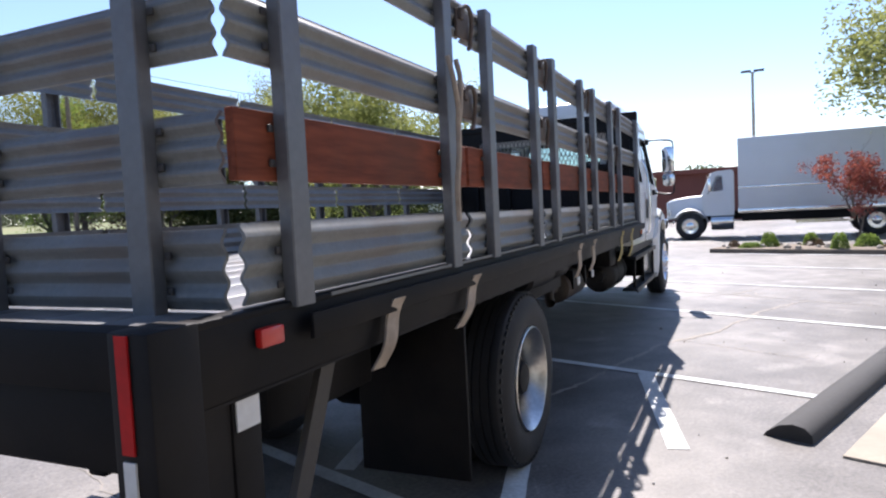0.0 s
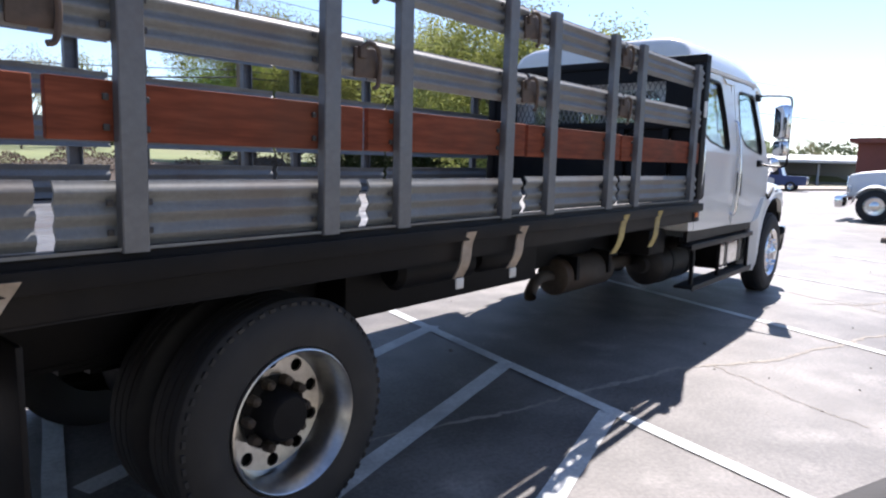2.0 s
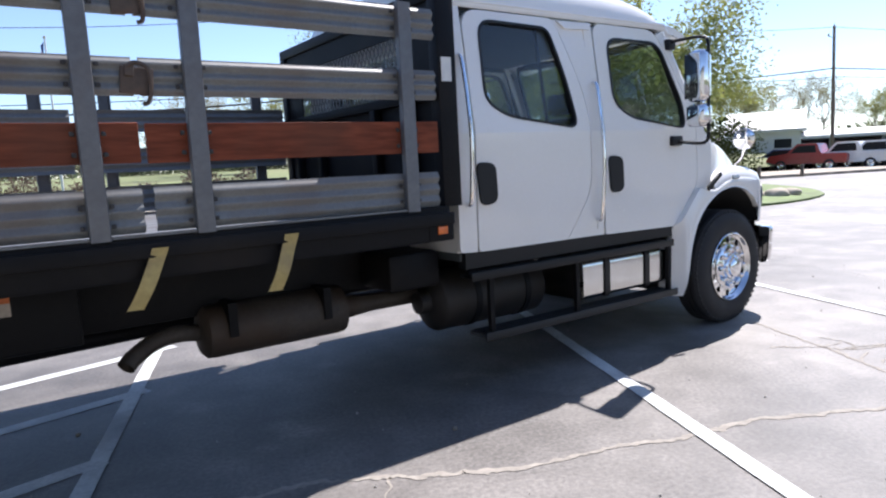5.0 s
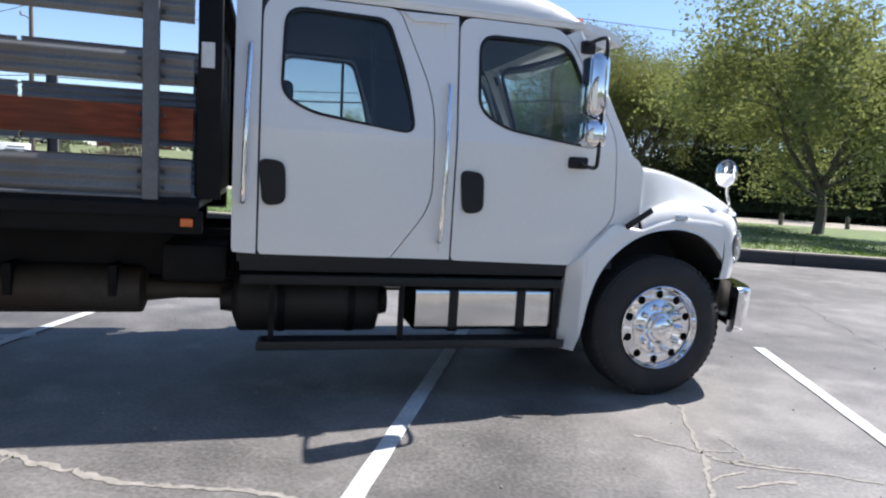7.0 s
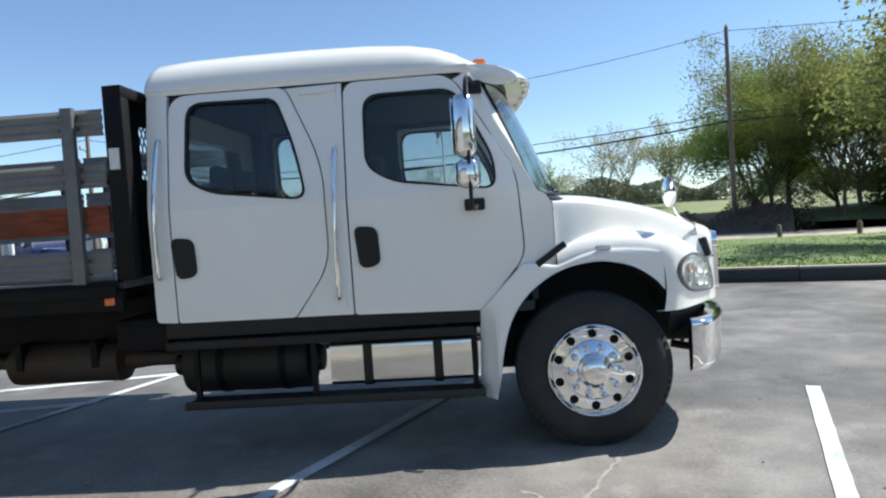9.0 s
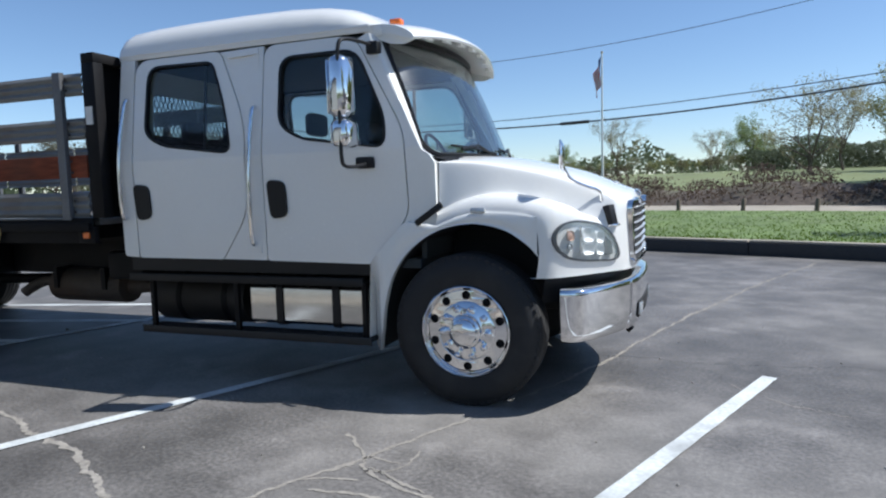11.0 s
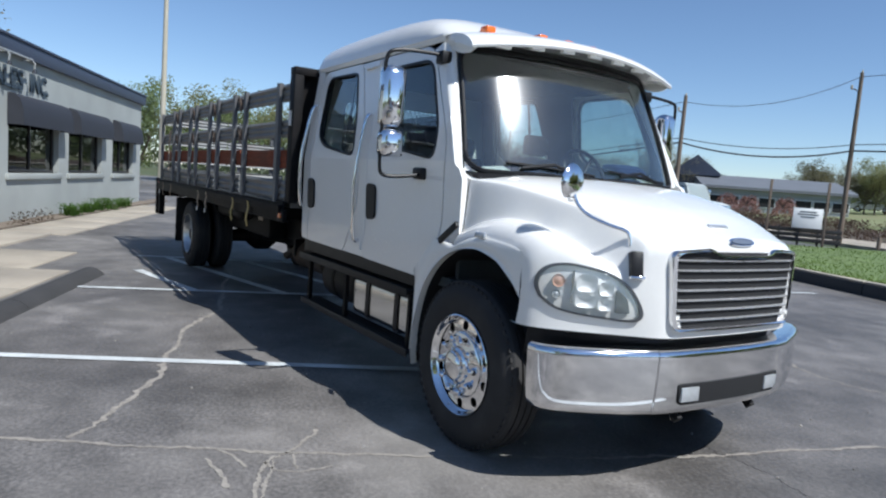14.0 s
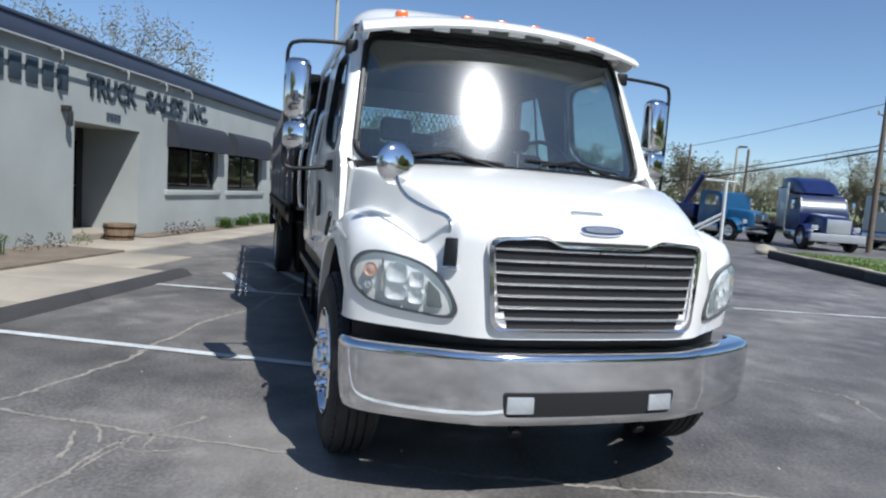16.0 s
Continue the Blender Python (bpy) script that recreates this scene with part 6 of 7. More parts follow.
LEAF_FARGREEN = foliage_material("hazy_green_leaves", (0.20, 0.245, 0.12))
LEAF_BLADE = foliage_material("blade_leaves", (0.07, 0.13, 0.03))


def limbs(bm, rnd, base, top, r, depth, tips):
    mid = base.lerp(top, 0.5) + Vector((rnd.uniform(-1, 1), rnd.uniform(-1, 1), rnd.uniform(-0.3, 0.3))) * (top - base).length * 0.08
    tube(bm, [base, mid, top], [r, r * 0.75, r * 0.5], 7 if depth > 1 else 5)
    if depth == 0:
        tips.append(top)
        return
    d = (top - base)
    for k in range(rnd.choice((2, 3, 3)) if depth > 1 else rnd.choice((2, 3))):
        a = rnd.uniform(0, 2 * math.pi)
        side = d.normalized().orthogonal()
        side.rotate(Matrix.Rotation(a, 3, d.normalized()))
        nd = (d.normalized() * rnd.uniform(0.6, 1.0) + side * rnd.uniform(0.45, 0.9)).normalized() * d.length * rnd.uniform(0.6, 0.82)
        start = base.lerp(top, rnd.uniform(0.6, 1.0))
        limbs(bm, rnd, start, start + nd, r * 0.5, depth - 1, tips)
        tips.append(start + nd * 0.6)


def tree(name, seed, height, spread, leaf, leaves, size, trunk=0.35, low=0.3, label="", place=Matrix(), category="tree", lump=0.5):
    rnd = random.Random(seed)
    t = thing(name, place, label, category)
    bm, tips = bmesh.new(), []
    limbs(bm, rnd, Vector((0, 0, -0.1)), Vector((rnd.uniform(-0.3, 0.3), rnd.uniform(-0.3, 0.3), height * low)), trunk * 0.5, 1, tips)
    centre = Vector((0, 0, height * low))
    for k in range(7):
        a = 2 * math.pi * k / 7 + rnd.uniform(-0.3, 0.3)
        out = rnd.uniform(0.25, 0.62)
        limbs(bm, rnd, centre * rnd.uniform(0.7, 1.0), centre + Vector((math.cos(a) * spread * out, math.sin(a) * spread * out, height * rnd.uniform(0.18, 0.42))), trunk * 0.22, 2, tips)
    part("trunk", bm, BARK, t)
    # crown: small leaf clusters gathered round the limb tips
    n = leaves
    verts, faces = [], []
    tips = [p for p in tips if p.z > height * low * 0.7]
    for k in range(n):
        c = rnd.choice(tips)
        g = Vector([max(-1.7, min(1.7, rnd.gauss(0, 1))) for _ in range(3)]) * lump * spread * 0.26
        p = c + g
        h = (p.z - height * low) / (height * (1 - low))
        if p.z < height * low * 0.55 or p.z > height * 1.05:
            continue
        s = size * rnd.uniform(0.5, 1.3)
        u = Vector((rnd.gauss(0, 1), rnd.gauss(0, 1), rnd.gauss(0, 0.6))).normalized()
        v = u.cross(Vector((rnd.gauss(0, 1), rnd.gauss(0, 1), rnd.gauss(0, 1)))).normalized()
        i = len(verts)
        verts += [p - u * s, p + v * s * 0.5, p + u * s, p - v * s * 0.5]
        faces.append((i, i + 1, i + 2, i + 3))
    me = bpy.data.meshes.new("crown")
    me.from_pydata([v[:] for v in verts], [], faces)
    me.materials.append(leaf)
    o = new("crown", me)
    o.parent = t
    return t


def field_z(x, y):
    # the field beyond the road rises gently behind its bank
    b = x * math.sin(TURN) + y * math.cos(TURN)
    return interp(b, ((30, 0.0), (33, 0.9), (40, 1.1), (80, 2.35), (120, 2.6), (200, 2.6))) if b > 30 else 0.0


def again(t, x, y, turn, scale, group=""):
    c = copy_thing(t, pose(x, y, field_z(x, y), 0, 0, turn))
    c.scale = (scale, scale, scale * random.uniform(0.92, 1.08))
    if group:
        tagged(c, group=group)
    return c


def at_az(ex, ey, az, d):
    return ex + d * math.cos(radians(az)), ey + d * math.sin(radians(az))


P = lambda a, b: lot(a, b)



x, y = 14.96, 12.95
near_tree = tree("leafy_tree", 11, 8.3, 4.6, LEAF_PALE, 46000, 0.085, 0.42, 0.24, "broad pale-green spring tree over the lawn", pose(x, y, 0))
olive = tree("woodland_tree", 12, 9.5, 3.8, LEAF_OLIVE, 32000, 0.074, 0.35, 0.22, "olive green spring woodland tree", pose(*at_az(-2.16, -5.1, 61, 42), 0))
green = tree("woodland_tree", 13, 8.5, 3.6, LEAF_GREEN, 32000, 0.074, 0.35, 0.2, "tall fresh green woodland tree", pose(*at_az(-2.16, -5.1, 66.5, 45), 0))
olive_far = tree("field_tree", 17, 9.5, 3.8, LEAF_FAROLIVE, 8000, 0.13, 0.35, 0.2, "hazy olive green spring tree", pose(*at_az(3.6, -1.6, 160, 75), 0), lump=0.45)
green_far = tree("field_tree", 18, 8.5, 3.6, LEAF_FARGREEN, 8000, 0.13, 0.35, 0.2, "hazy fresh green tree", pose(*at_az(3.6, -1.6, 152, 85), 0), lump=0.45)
# the grey-green leaf colour carries the haze of distance
grey_far = tree("field_tree", 19, 9.0, 3.6, foliage_material("hazy_grey_green_leaves", (0.155, 0.145, 0.105)), 6500, 0.12, 0.3, 0.2, "hazy grey-green budding tree", pose(*at_az(3.6, -1.6, 143.4, 72), 0), lump=0.5)
bare = tree("bare_tree", 14, 9.0, 3.2, LEAF_TWIG, 5000, 0.085, 0.28, 0.35, "thin spring tree with few leaves", pose(*at_az(-0.5, -5.4, 80, 62), 0), lump=0.4)
pink = tree("redbud_tree", 15, 2.5, 0.85, LEAF_PINK, 5000, 0.05, 0.10, 0.36, "small dusky red ornamental tree", pose(11.2, -5.35, 0))
yellow = tree("roadside_tree", 16, 8.2, 3.9, LEAF_PALE, 26000, 0.085, 0.35, 0.22, "pale yellow-green tree at the car park end", pose(11.8, -9.0, 0))
rnd = random.Random(5)
# the wood beyond the road
for k in range(9):
    a = 2.0 + 2.5 * k + rnd.uniform(-1, 1)
    b = 32.0 + rnd.uniform(0, 5)
    p = P(a, b)
    again(rnd.choice((olive, olive, green)), p.x, p.y, rnd.uniform(0, 360), rnd.uniform(0.66, 0.95), "wood beyond the road")
for k in range(8):
    a = 4.0 + 2.9 * k + rnd.uniform(-1.2, 1.2)
    p = P(a, 38 + rnd.uniform(0, 6))
    again(rnd.choice((olive, green, bare)), p.x, p.y, rnd.uniform(0, 360), rnd.uniform(0.82, 1.05), "wood beyond the road")
# single trees of the open field, and behind the buildings
for az, d, s, kind in ((96.4, 75, 0.72, bare), (89, 80, 0.55, bare), (86, 90, 0.8, green_far), (101, 110, 0.6, green_far), (80, 70, 0.9, bare), (76.5, 66, 0.85, olive_far)):
    p = at_az(1.9, -4.7, az, d)
    again(kind, p[0], p[1], rnd.uniform(0, 360), s)
for az, d, s, kind in ((-163.4, 42, 1.0, bare), (-167, 44, 1.05, bare), (-170.5, 43, 1.05, bare), (-173, 50, 0.9, bare), (174, 62, 0.95, green_far), (171.5, 66, 1.0, olive_far), (168.5, 60, 0.9, green_far), (166, 64, 0.95, olive_far), (163.5, 70, 0.9, green_far),
                       (160, 75, 0.9, olive_far), (144, 80, 0.75, bare), (142.5, 84, 0.8, bare), (138.5, 80, 0.65, bare), (136.5, 84, 0.7, bare), (134, 84, 0.5, bare), (132, 80, 0.85, bare), (148, 90, 0.8, bare), (152, 85, 0.9, olive_far), (141.2, 70, 0.6, bare), (139.2, 74, 0.7, bare), (136.2, 72, 0.68, bare), (135.0, 78, 0.6, bare), (131.6, 70, 0.6, grey_far), (130.2, 70, 0.66, bare), (128.6, 76, 0.6, bare)):
    p = at_az(3.6, -1.6, az, d)
    again(kind, p[0], p[1], rnd.uniform(0, 360), s)
# tree row beyond the field
for k in range(44):
    az = 118.5 - 0.78 * k + rnd.uniform(-0.4, 0.4)
    hgt = interp(az, ((84, 3.4), (92, 2.8), (100, 2.3), (104, 3.4), (110, 6.2), (118, 7.6)))
    p = at_az(2.42, -4.19, az, rnd.uniform(86, 100))
    kind = rnd.choice((olive_far, grey_far, olive_far, bare))
    again(kind, p[0], p[1], rnd.uniform(0, 360), hgt * rnd.uniform(0.75, 1.1) / 10.5, "tree row beyond the field")
# beyond the far end of the car park
for az, d, s, kind in ((28.5, 84, 0.85, bare), (30.8, 74, 0.75, olive_far), (26.2, 95, 1.0, bare), (24.9, 100, 0.95, bare), (21.5, 92, 0.7, olive_far), (20, 97, 0.62, green_far), (17.5, 92, 0.5, olive_far), (15, 100, 0.45, green_far), (12, 100, 0.5, bare), (7, 85, 0.5, olive_far)):
    p = at_az(-5.4, -4.4, az, d)
    again(kind, p[0], p[1], rnd.uniform(0, 360), s)


def shrub_mesh(seed, n, w, h, size, leaf, name="shrub"):
    r = random.Random(seed)
    verts, faces = [], []
    for k in range(n):
        a, q = r.uniform(0, 2 * math.pi), r.random() ** 0.5
        z = h * (1 - q ** 3) * r.random() ** 0.6
        p = Vector((w * q * math.cos(a), w * q * math.sin(a), z + 0.02))
        s = size * r.uniform(0.5, 1.3)
        u = Vector((r.gauss(0, 1), r.gauss(0, 1), r.gauss(0, 1))).normalized()
        v = u.orthogonal().normalized()
        i = len(verts)
        verts += [p - u * s, p + v * s * 0.5, p + u * s, p - v * s * 0.5]
        faces.append((i, i + 1, i + 2, i + 3))
    me = bpy.data.meshes.new(name)
    me.from_pydata([v[:] for v in verts], [], faces)
    me.materials.append(leaf)
    return me


# dark brush along the far side of the road
bm_v, bm_f = [], []
r = random.Random(3)
for k in range(64000):
    a = r.uniform(-110, 4)
    b = 31.2 + r.gauss(0, 1.3)
    p = lot(a, b, 0)
    p.z = 1.18 * r.random() ** 0.8 * (0.75 + 0.25 * math.sin(a * 0.7) + 0.2 * math.sin(a * 2.3)) * (1.6 if a > -26 else 1.0)
    s = r.uniform(0.05, 0.14)
    u = Vector((r.gauss(0, 1), r.gauss(0, 1), r.gauss(0, 1.2))).normalized()
    v = u.orthogonal().normalized()
    i = len(bm_v)
    bm_v += [(p - u * s)[:], (p + v * s * 0.4)[:], (p + u * s)[:], (p - v * s * 0.4)[:]]
    bm_f.append((i, i + 1, i + 2, i + 3))
me = bpy.data.meshes.new("brush")
me.from_pydata(bm_v, [], bm_f)
me.materials.append(LEAF_BRUSH)
tagged(new("brush", me), "purple-brown tangled brush along the road", "brush", kind="stuff")
# the earth bank that carries the brush
bank_rows = []
for k in range(171):
    a = -167 + k
    hgt = (1.15 if a > -26 else 0.72) + 0.16 * math.sin(a * 0.7) + 0.14 * math.sin(a * 0.23 + 1)
    bank_rows.append([lot(a, 28.95, 0.05), lot(a, 30.2, hgt * 0.62), lot(a, 31.2, hgt), lot(a, 32.4, hgt * 0.8), lot(a, 34.2, -0.04)])
bm = bmesh.new()
grid_faces(bm, bank_rows)
single("earth_bank", bm, material("brown_bank_earth", (0.105, 0.082, 0.066), 0.95, vary=0.4, scale=0.8, fine=6, bump=0.6, dirt=(0.10, 0.105, 0.05), dirt_amount=0.6, contrast=0.12), "low brown earth bank beyond the road", "bank", kind="structure")
bm = bmesh.new()
grid_faces(bm, [[lot(a, b, z + 0.05 * math.sin(a * 0.4 + b)) for b, z in ((31.5, 0.4), (33, 0.88), (36, 1.0), (40, 1.1), (50, 1.4), (65, 1.88), (80, 2.35), (120, 2.6), (200, 2.6), (203, -0.1))] for a in range(-190, 61, 5)])
single("field", bm, material("spring_field_grass", (0.16, 0.185, 0.075), 0.95, vary=0.3, scale=0.12, fine=2.0, bump=0.3, dirt=(0.20, 0.17, 0.10), dirt_amount=0.5), "open green field rising beyond the road", "field", kind="structure")
# undergrowth inside the wood, with the trees' shade put into its leaf colour
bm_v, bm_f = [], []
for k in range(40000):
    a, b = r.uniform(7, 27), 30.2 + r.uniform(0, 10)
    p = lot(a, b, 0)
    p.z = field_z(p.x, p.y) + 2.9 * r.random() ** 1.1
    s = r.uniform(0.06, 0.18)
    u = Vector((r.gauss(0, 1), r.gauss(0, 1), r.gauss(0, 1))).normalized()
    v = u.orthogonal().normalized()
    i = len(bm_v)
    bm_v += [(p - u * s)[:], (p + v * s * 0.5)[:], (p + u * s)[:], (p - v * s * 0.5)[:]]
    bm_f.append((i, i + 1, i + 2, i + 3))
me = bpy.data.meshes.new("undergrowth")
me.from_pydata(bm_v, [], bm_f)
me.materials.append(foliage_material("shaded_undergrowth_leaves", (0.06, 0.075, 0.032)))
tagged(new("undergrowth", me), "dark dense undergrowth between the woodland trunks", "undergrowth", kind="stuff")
# dark hedge beyond the field
bm_v, bm_f = [], []
for k in range(34000):
    a, b = r.uniform(-22, 32), 76 + r.uniform(-2, 2)
    p = lot(a, b, 0)
    p.z = 2.2 + (2.6 + 0.7 * math.sin(a * 0.31) + 0.5 * math.sin(a * 0.83 + 2)) * r.random() ** 0.8
    s = r.uniform(0.08, 0.22)
    u = Vector((r.gauss(0, 1), r.gauss(0, 1), r.gauss(0, 1))).normalized()
    v = u.orthogonal().normalized()
    i = len(bm_v)
    bm_v += [(p - u * s)[:], (p + v * s * 0.5)[:], (p + u * s)[:], (p - v * s * 0.5)[:]]
    bm_f.append((i, i + 1, i + 2, i + 3))
me = bpy.data.meshes.new("hedge")
me.from_pydata(bm_v, [], bm_f)
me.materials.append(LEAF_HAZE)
tagged(new("hedge", me), "dark green overgrown hedge beyond the field", "hedge", kind="stuff")
# far tree line all round
bm_v, bm_f = [], []
for k in range(70000):
    az = r.uniform(0, 2 * math.pi)
    d = r.uniform(150, 210)
    top = 6.5 + 1.8 * math.sin(az * 9) + 1.8 * math.sin(az * 23 + 1) + 1.2 * math.sin(az * 51)
    p = Vector((d * math.cos(az), d * math.sin(az), top * r.random() ** 0.7))
    s = r.uniform(0.3, 0.8)
    u = Vector((r.gauss(0, 1), r.gauss(0, 1), r.gauss(0, 1))).normalized()
    v = u.orthogonal().normalized()
    i = len(bm_v)
    bm_v += [(p - u * s)[:], (p + v * s * 0.6)[:], (p + u * s)[:], (p - v * s * 0.6)[:]]
    bm_f.append((i, i + 1, i + 2, i + 3))
me = bpy.data.meshes.new("far_woods")
me.from_pydata(bm_v, [], bm_f)
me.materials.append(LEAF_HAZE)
tagged(new("far_woods", me), "distant hazy line of spring trees", "woods", kind="stuff")

# shrubs of the planting island and day lilies against the wall
isl = single("planting_island", boxes(((8.2, -4.6, -0.05), (10.0, 1.6, 0.12)), bevel=0.04), SOIL, "low mulched planting island with kerb", "planting bed", kind="structure", m=LOT)
SHRUB = shrub_mesh(21, 900, 0.34, 0.48, 0.045, LEAF_GREEN)
SHRUB_DARK = shrub_mesh(22, 500, 0.30, 0.26, 0.04, LEAF_BRUSH)
for k in range(11):
    o = new("shrub", SHRUB if k not in (0, 4, 7) else SHRUB_DARK)
    p = lot(8.9 + random.uniform(-0.55, 0.75), 1.3 - 0.53 * k + random.uniform(-0.25, 0.25), 0.1)
    o.matrix_basis = pose(p.x, p.y, p.z, 0, 0, random.uniform(0, 360))
    o.scale = [random.uniform(0.5, 1.15), random.uniform(0.5, 1.1), random.uniform(0.35, 0.9)]
    tagged(o, "rounded low green shrub in the planting island", "shrub", "island shrubs")
bm = bmesh.new()
for k in range(30):
    p = lot(random.uniform(8.3, 9.9), random.uniform(-4.5, 1.5), 0.13)
    bmesh.ops.create_icosphere(bm, subdivisions=1, radius=random.uniform(0.05, 0.14), matrix=Matrix.Translation(p) @ Matrix.Rotation(random.uniform(0, 3), 4, "X"))
single("island_stones", bm, CONCRETE, "pale loose stones between the shrubs", "stones", kind="stuff", smooth=0)


def blade_clump(seed, n, w, h):
    q = random.Random(seed)
    verts, faces = [], []
    for k in range(n):
        a = q.uniform(0, 2 * math.pi)
        b = Vector((q.gauss(0, w * 0.3), q.gauss(0, w * 0.3), 0))
        out = Vector((math.cos(a), math.sin(a), 0))
        sd = Vector((-out.y, out.x, 0)) * 0.011
        ln = h * q.uniform(0.6, 1.1)
        pts = [b, b + out * ln * 0.18 + Vector((0, 0, ln * 0.55)), b + out * ln * 0.5 + Vector((0, 0, ln * 0.85)), b + out * ln * 0.8 + Vector((0, 0, ln * 0.7))]
        i = len(verts)
        for j, p in enumerate(pts):
            f = (1, 1, 0.8, 0.1)[j]
            verts += [p - sd * f, p + sd * f]
        faces += [(i + 2 * j, i + 2 * j + 1, i + 2 * j + 3, i + 2 * j + 2) for j in range(3)]
    me = bpy.data.meshes.new("blades")
    me.from_pydata([v[:] for v in verts], [], faces)
    me.materials.append(LEAF_BLADE)
    return me


CLUMP = [blade_clump(31 + k, 90, 0.4, 0.5) for k in range(3)]
for k, s in enumerate((6.0, 6.3, 7.3, 7.6, 8.5, 9.3, 10.4, 11.2, -2.6, -3.3)):
    o = new("day_lily", CLUMP[k % 3])
    p = FAC @ Vector((s, -0.42 + random.uniform(-0.05, 0.05), 0.05))
    o.matrix_basis = pose(p.x, p.y, p.z, 0, 0, random.uniform(0, 360))
    o.scale = [random.uniform(0.55, 0.8)] * 3
    tagged(o, "green strap-leaved clump against the wall", "plant", "plants along the wall")
for k, s in enumerate((-0.45, -1.2, -1.9, 2.9, 3.6, 4.3)):
    o = new("dry_shrub", shrub_mesh(40 + k, 110, 0.20, 0.28, 0.026, LEAF_BRUSH if k != 0 else LEAF_GREEN))
    p = FAC @ Vector((s, -0.5, 0.05))
    o.matrix_basis = pose(p.x, p.y, p.z)
    tagged(o, "small dry brown shrub in the planting strip", "shrub")


# ---- poles, wires, flag ----
POLEWOOD = material("weathered_pole_wood", (0.16, 0.125, 0.095), 0.9, vary=0.25, scale=2, fine=30, bump=0.3)
POLEPALE = material("pale_painted_pole", (0.44, 0.40, 0.31), 0.7, vary=0.12, scale=2)
WIRE = material("black_cable", (0.02, 0.02, 0.02), 0.6)


def utility_pole(x, y, h, turn, label="brown wooden utility pole with top bracket"):
    u = thing("utility_pole", pose(x, y, 0, 0, 0, turn), label, "utility pole")
    bm = tube(bmesh.new(), [(0, 0, -0.3), (0, 0, h * 0.5), (0.03, 0, h)], [0.13, 0.115, 0.09], 10)
    part("mast", bm, POLEWOOD, u)
    part("bracket", tube(bmesh.new(), [(0, 0, h - 0.95), (0, 0.3, h - 0.75), (0, 0.55, h - 0.72)], 0.025, 6), POLEWOOD, u)
    part("insulator", lathe(bmesh.new(), ((0.001, 0.2), (0.05, 0.18), (0.06, 0.08), (0.04, 0.0)), 8, "z"), POLEPALE, u, m=pose(0, 0.5, h - 0.72))
    part("insulator", lathe(bmesh.new(), ((0.001, 0.16), (0.03, 0.15), (0.045, 0.08), (0.03, 0.0)), 8, "z"), POLEPALE, u, m=pose(0.03, 0, h - 0.02))
    return u


# masts: place, height, and the three heights at which the cables hang
POLES = []
for x, y, h, hang in ((*at_az(-0.639, -5.464, 70.0, 36), 10.3, (10.1, 5.68, 6.05)), (*at_az(2.579, -4.09, 115.2, 39), 8.5, (8.3, 4.70, 5.0)), (*at_az(-5.4, -4.4, 24.3, 55), 9.8, (9.7, 6.9, 6.3)), (*at_az(3.743, -2.097, 130.4, 36), 7.0, (6.7, 4.62, 4.85))):
    utility_pole(x, y, h, 70)
    POLES.append((Vector((x, y, 0)), hang))
away = lambda i, dx, dy: (POLES[i][0] + Vector((dx, dy, 0)), POLES[i][1])
order = [(POLES[3][0] + Vector((-38, 2, 0)), (5.5, 2.6, 2.6)), POLES[3], POLES[1], POLES[0], POLES[2], away(2, 60, -22)]
for (a, ha), (b, hb) in zip(order, order[1:]):
    for n, (sag, rad) in enumerate(((0.7, 0.016), (0.5, 0.042), (0.35, 0.022))):
        pts = []
        for k in range(25):
            t = k / 24
            q = a.lerp(b, t)
            q.z = ha[n] + (hb[n] - ha[n]) * t - sag * 4 * t * (1 - t)
            pts.append(q)
        single("overhead_cable", tube(bmesh.new(), pts, rad, 5), WIRE, "black sagging overhead cable", "cable", "overhead cables")

(a, ha), (b, hb) = order[2], order[3]
t0 = (-4.46 - a.x) / (b.x - a.x)
pts = []
for k in range(7):
    t = t0 - 0.03 + 0.01 * k
    pts.append(Vector((*a.lerp(b, t).xy, ha[1] + (hb[1] - ha[1]) * t - 2.0 * t * (1 - t))))
single("cable_sleeve", tube(bmesh.new(), pts, 0.085, 8), WIRE, "thick black splice sleeve on the overhead cable", "cable", "overhead cables")

fx, fy = lot(-11.75, 23.0).xy
fp = thing("flagpole", pose(fx, fy, 0.1) @ Matrix.Diagonal((0.9, 0.9, 0.9, 1)), "white flagpole at the road with a limp striped flag", "flagpole")
part("mast", tube(bmesh.new(), [(0, 0, 0), (0, 0, 4), (0, 0, 7.9)], [0.06, 0.05, 0.035], 10), material("white_pole", (0.7, 0.7, 0.7), 0.4), fp)
FLAG = [material("flag_red", (0.45, 0.04, 0.05), 0.8), material("flag_white", (0.7, 0.7, 0.7), 0.8), material("flag_blue", (0.04, 0.06, 0.18), 0.8)]
bm = bmesh.new()
rows = []
for i in range(14):
    t = i / 13
    rows.append([Vector((-0.04 - s * (0.42 - 0.1 * t) * math.cos(0.4) - 0.06 * math.sin(9 * s + 3 * t), 0.05 * math.sin(12 * s + 2 * t), 7.75 - 1.3 * t - 0.95 * s * (1 - 0.2 * t))) for s in [j / 10 for j in range(11)]])
vs = grid_faces(bm, rows)
bm.faces.ensure_lookup_table()
for i in range(13):
    for j in range(10):
        f = bm.faces[i * 10 + j]
        f.material_index = 2 if (i < 7 and j < 4) else i % 2
fl = part("flag", bm, FLAG, fp, "limp red and white striped flag with blue canton", smooth=60)
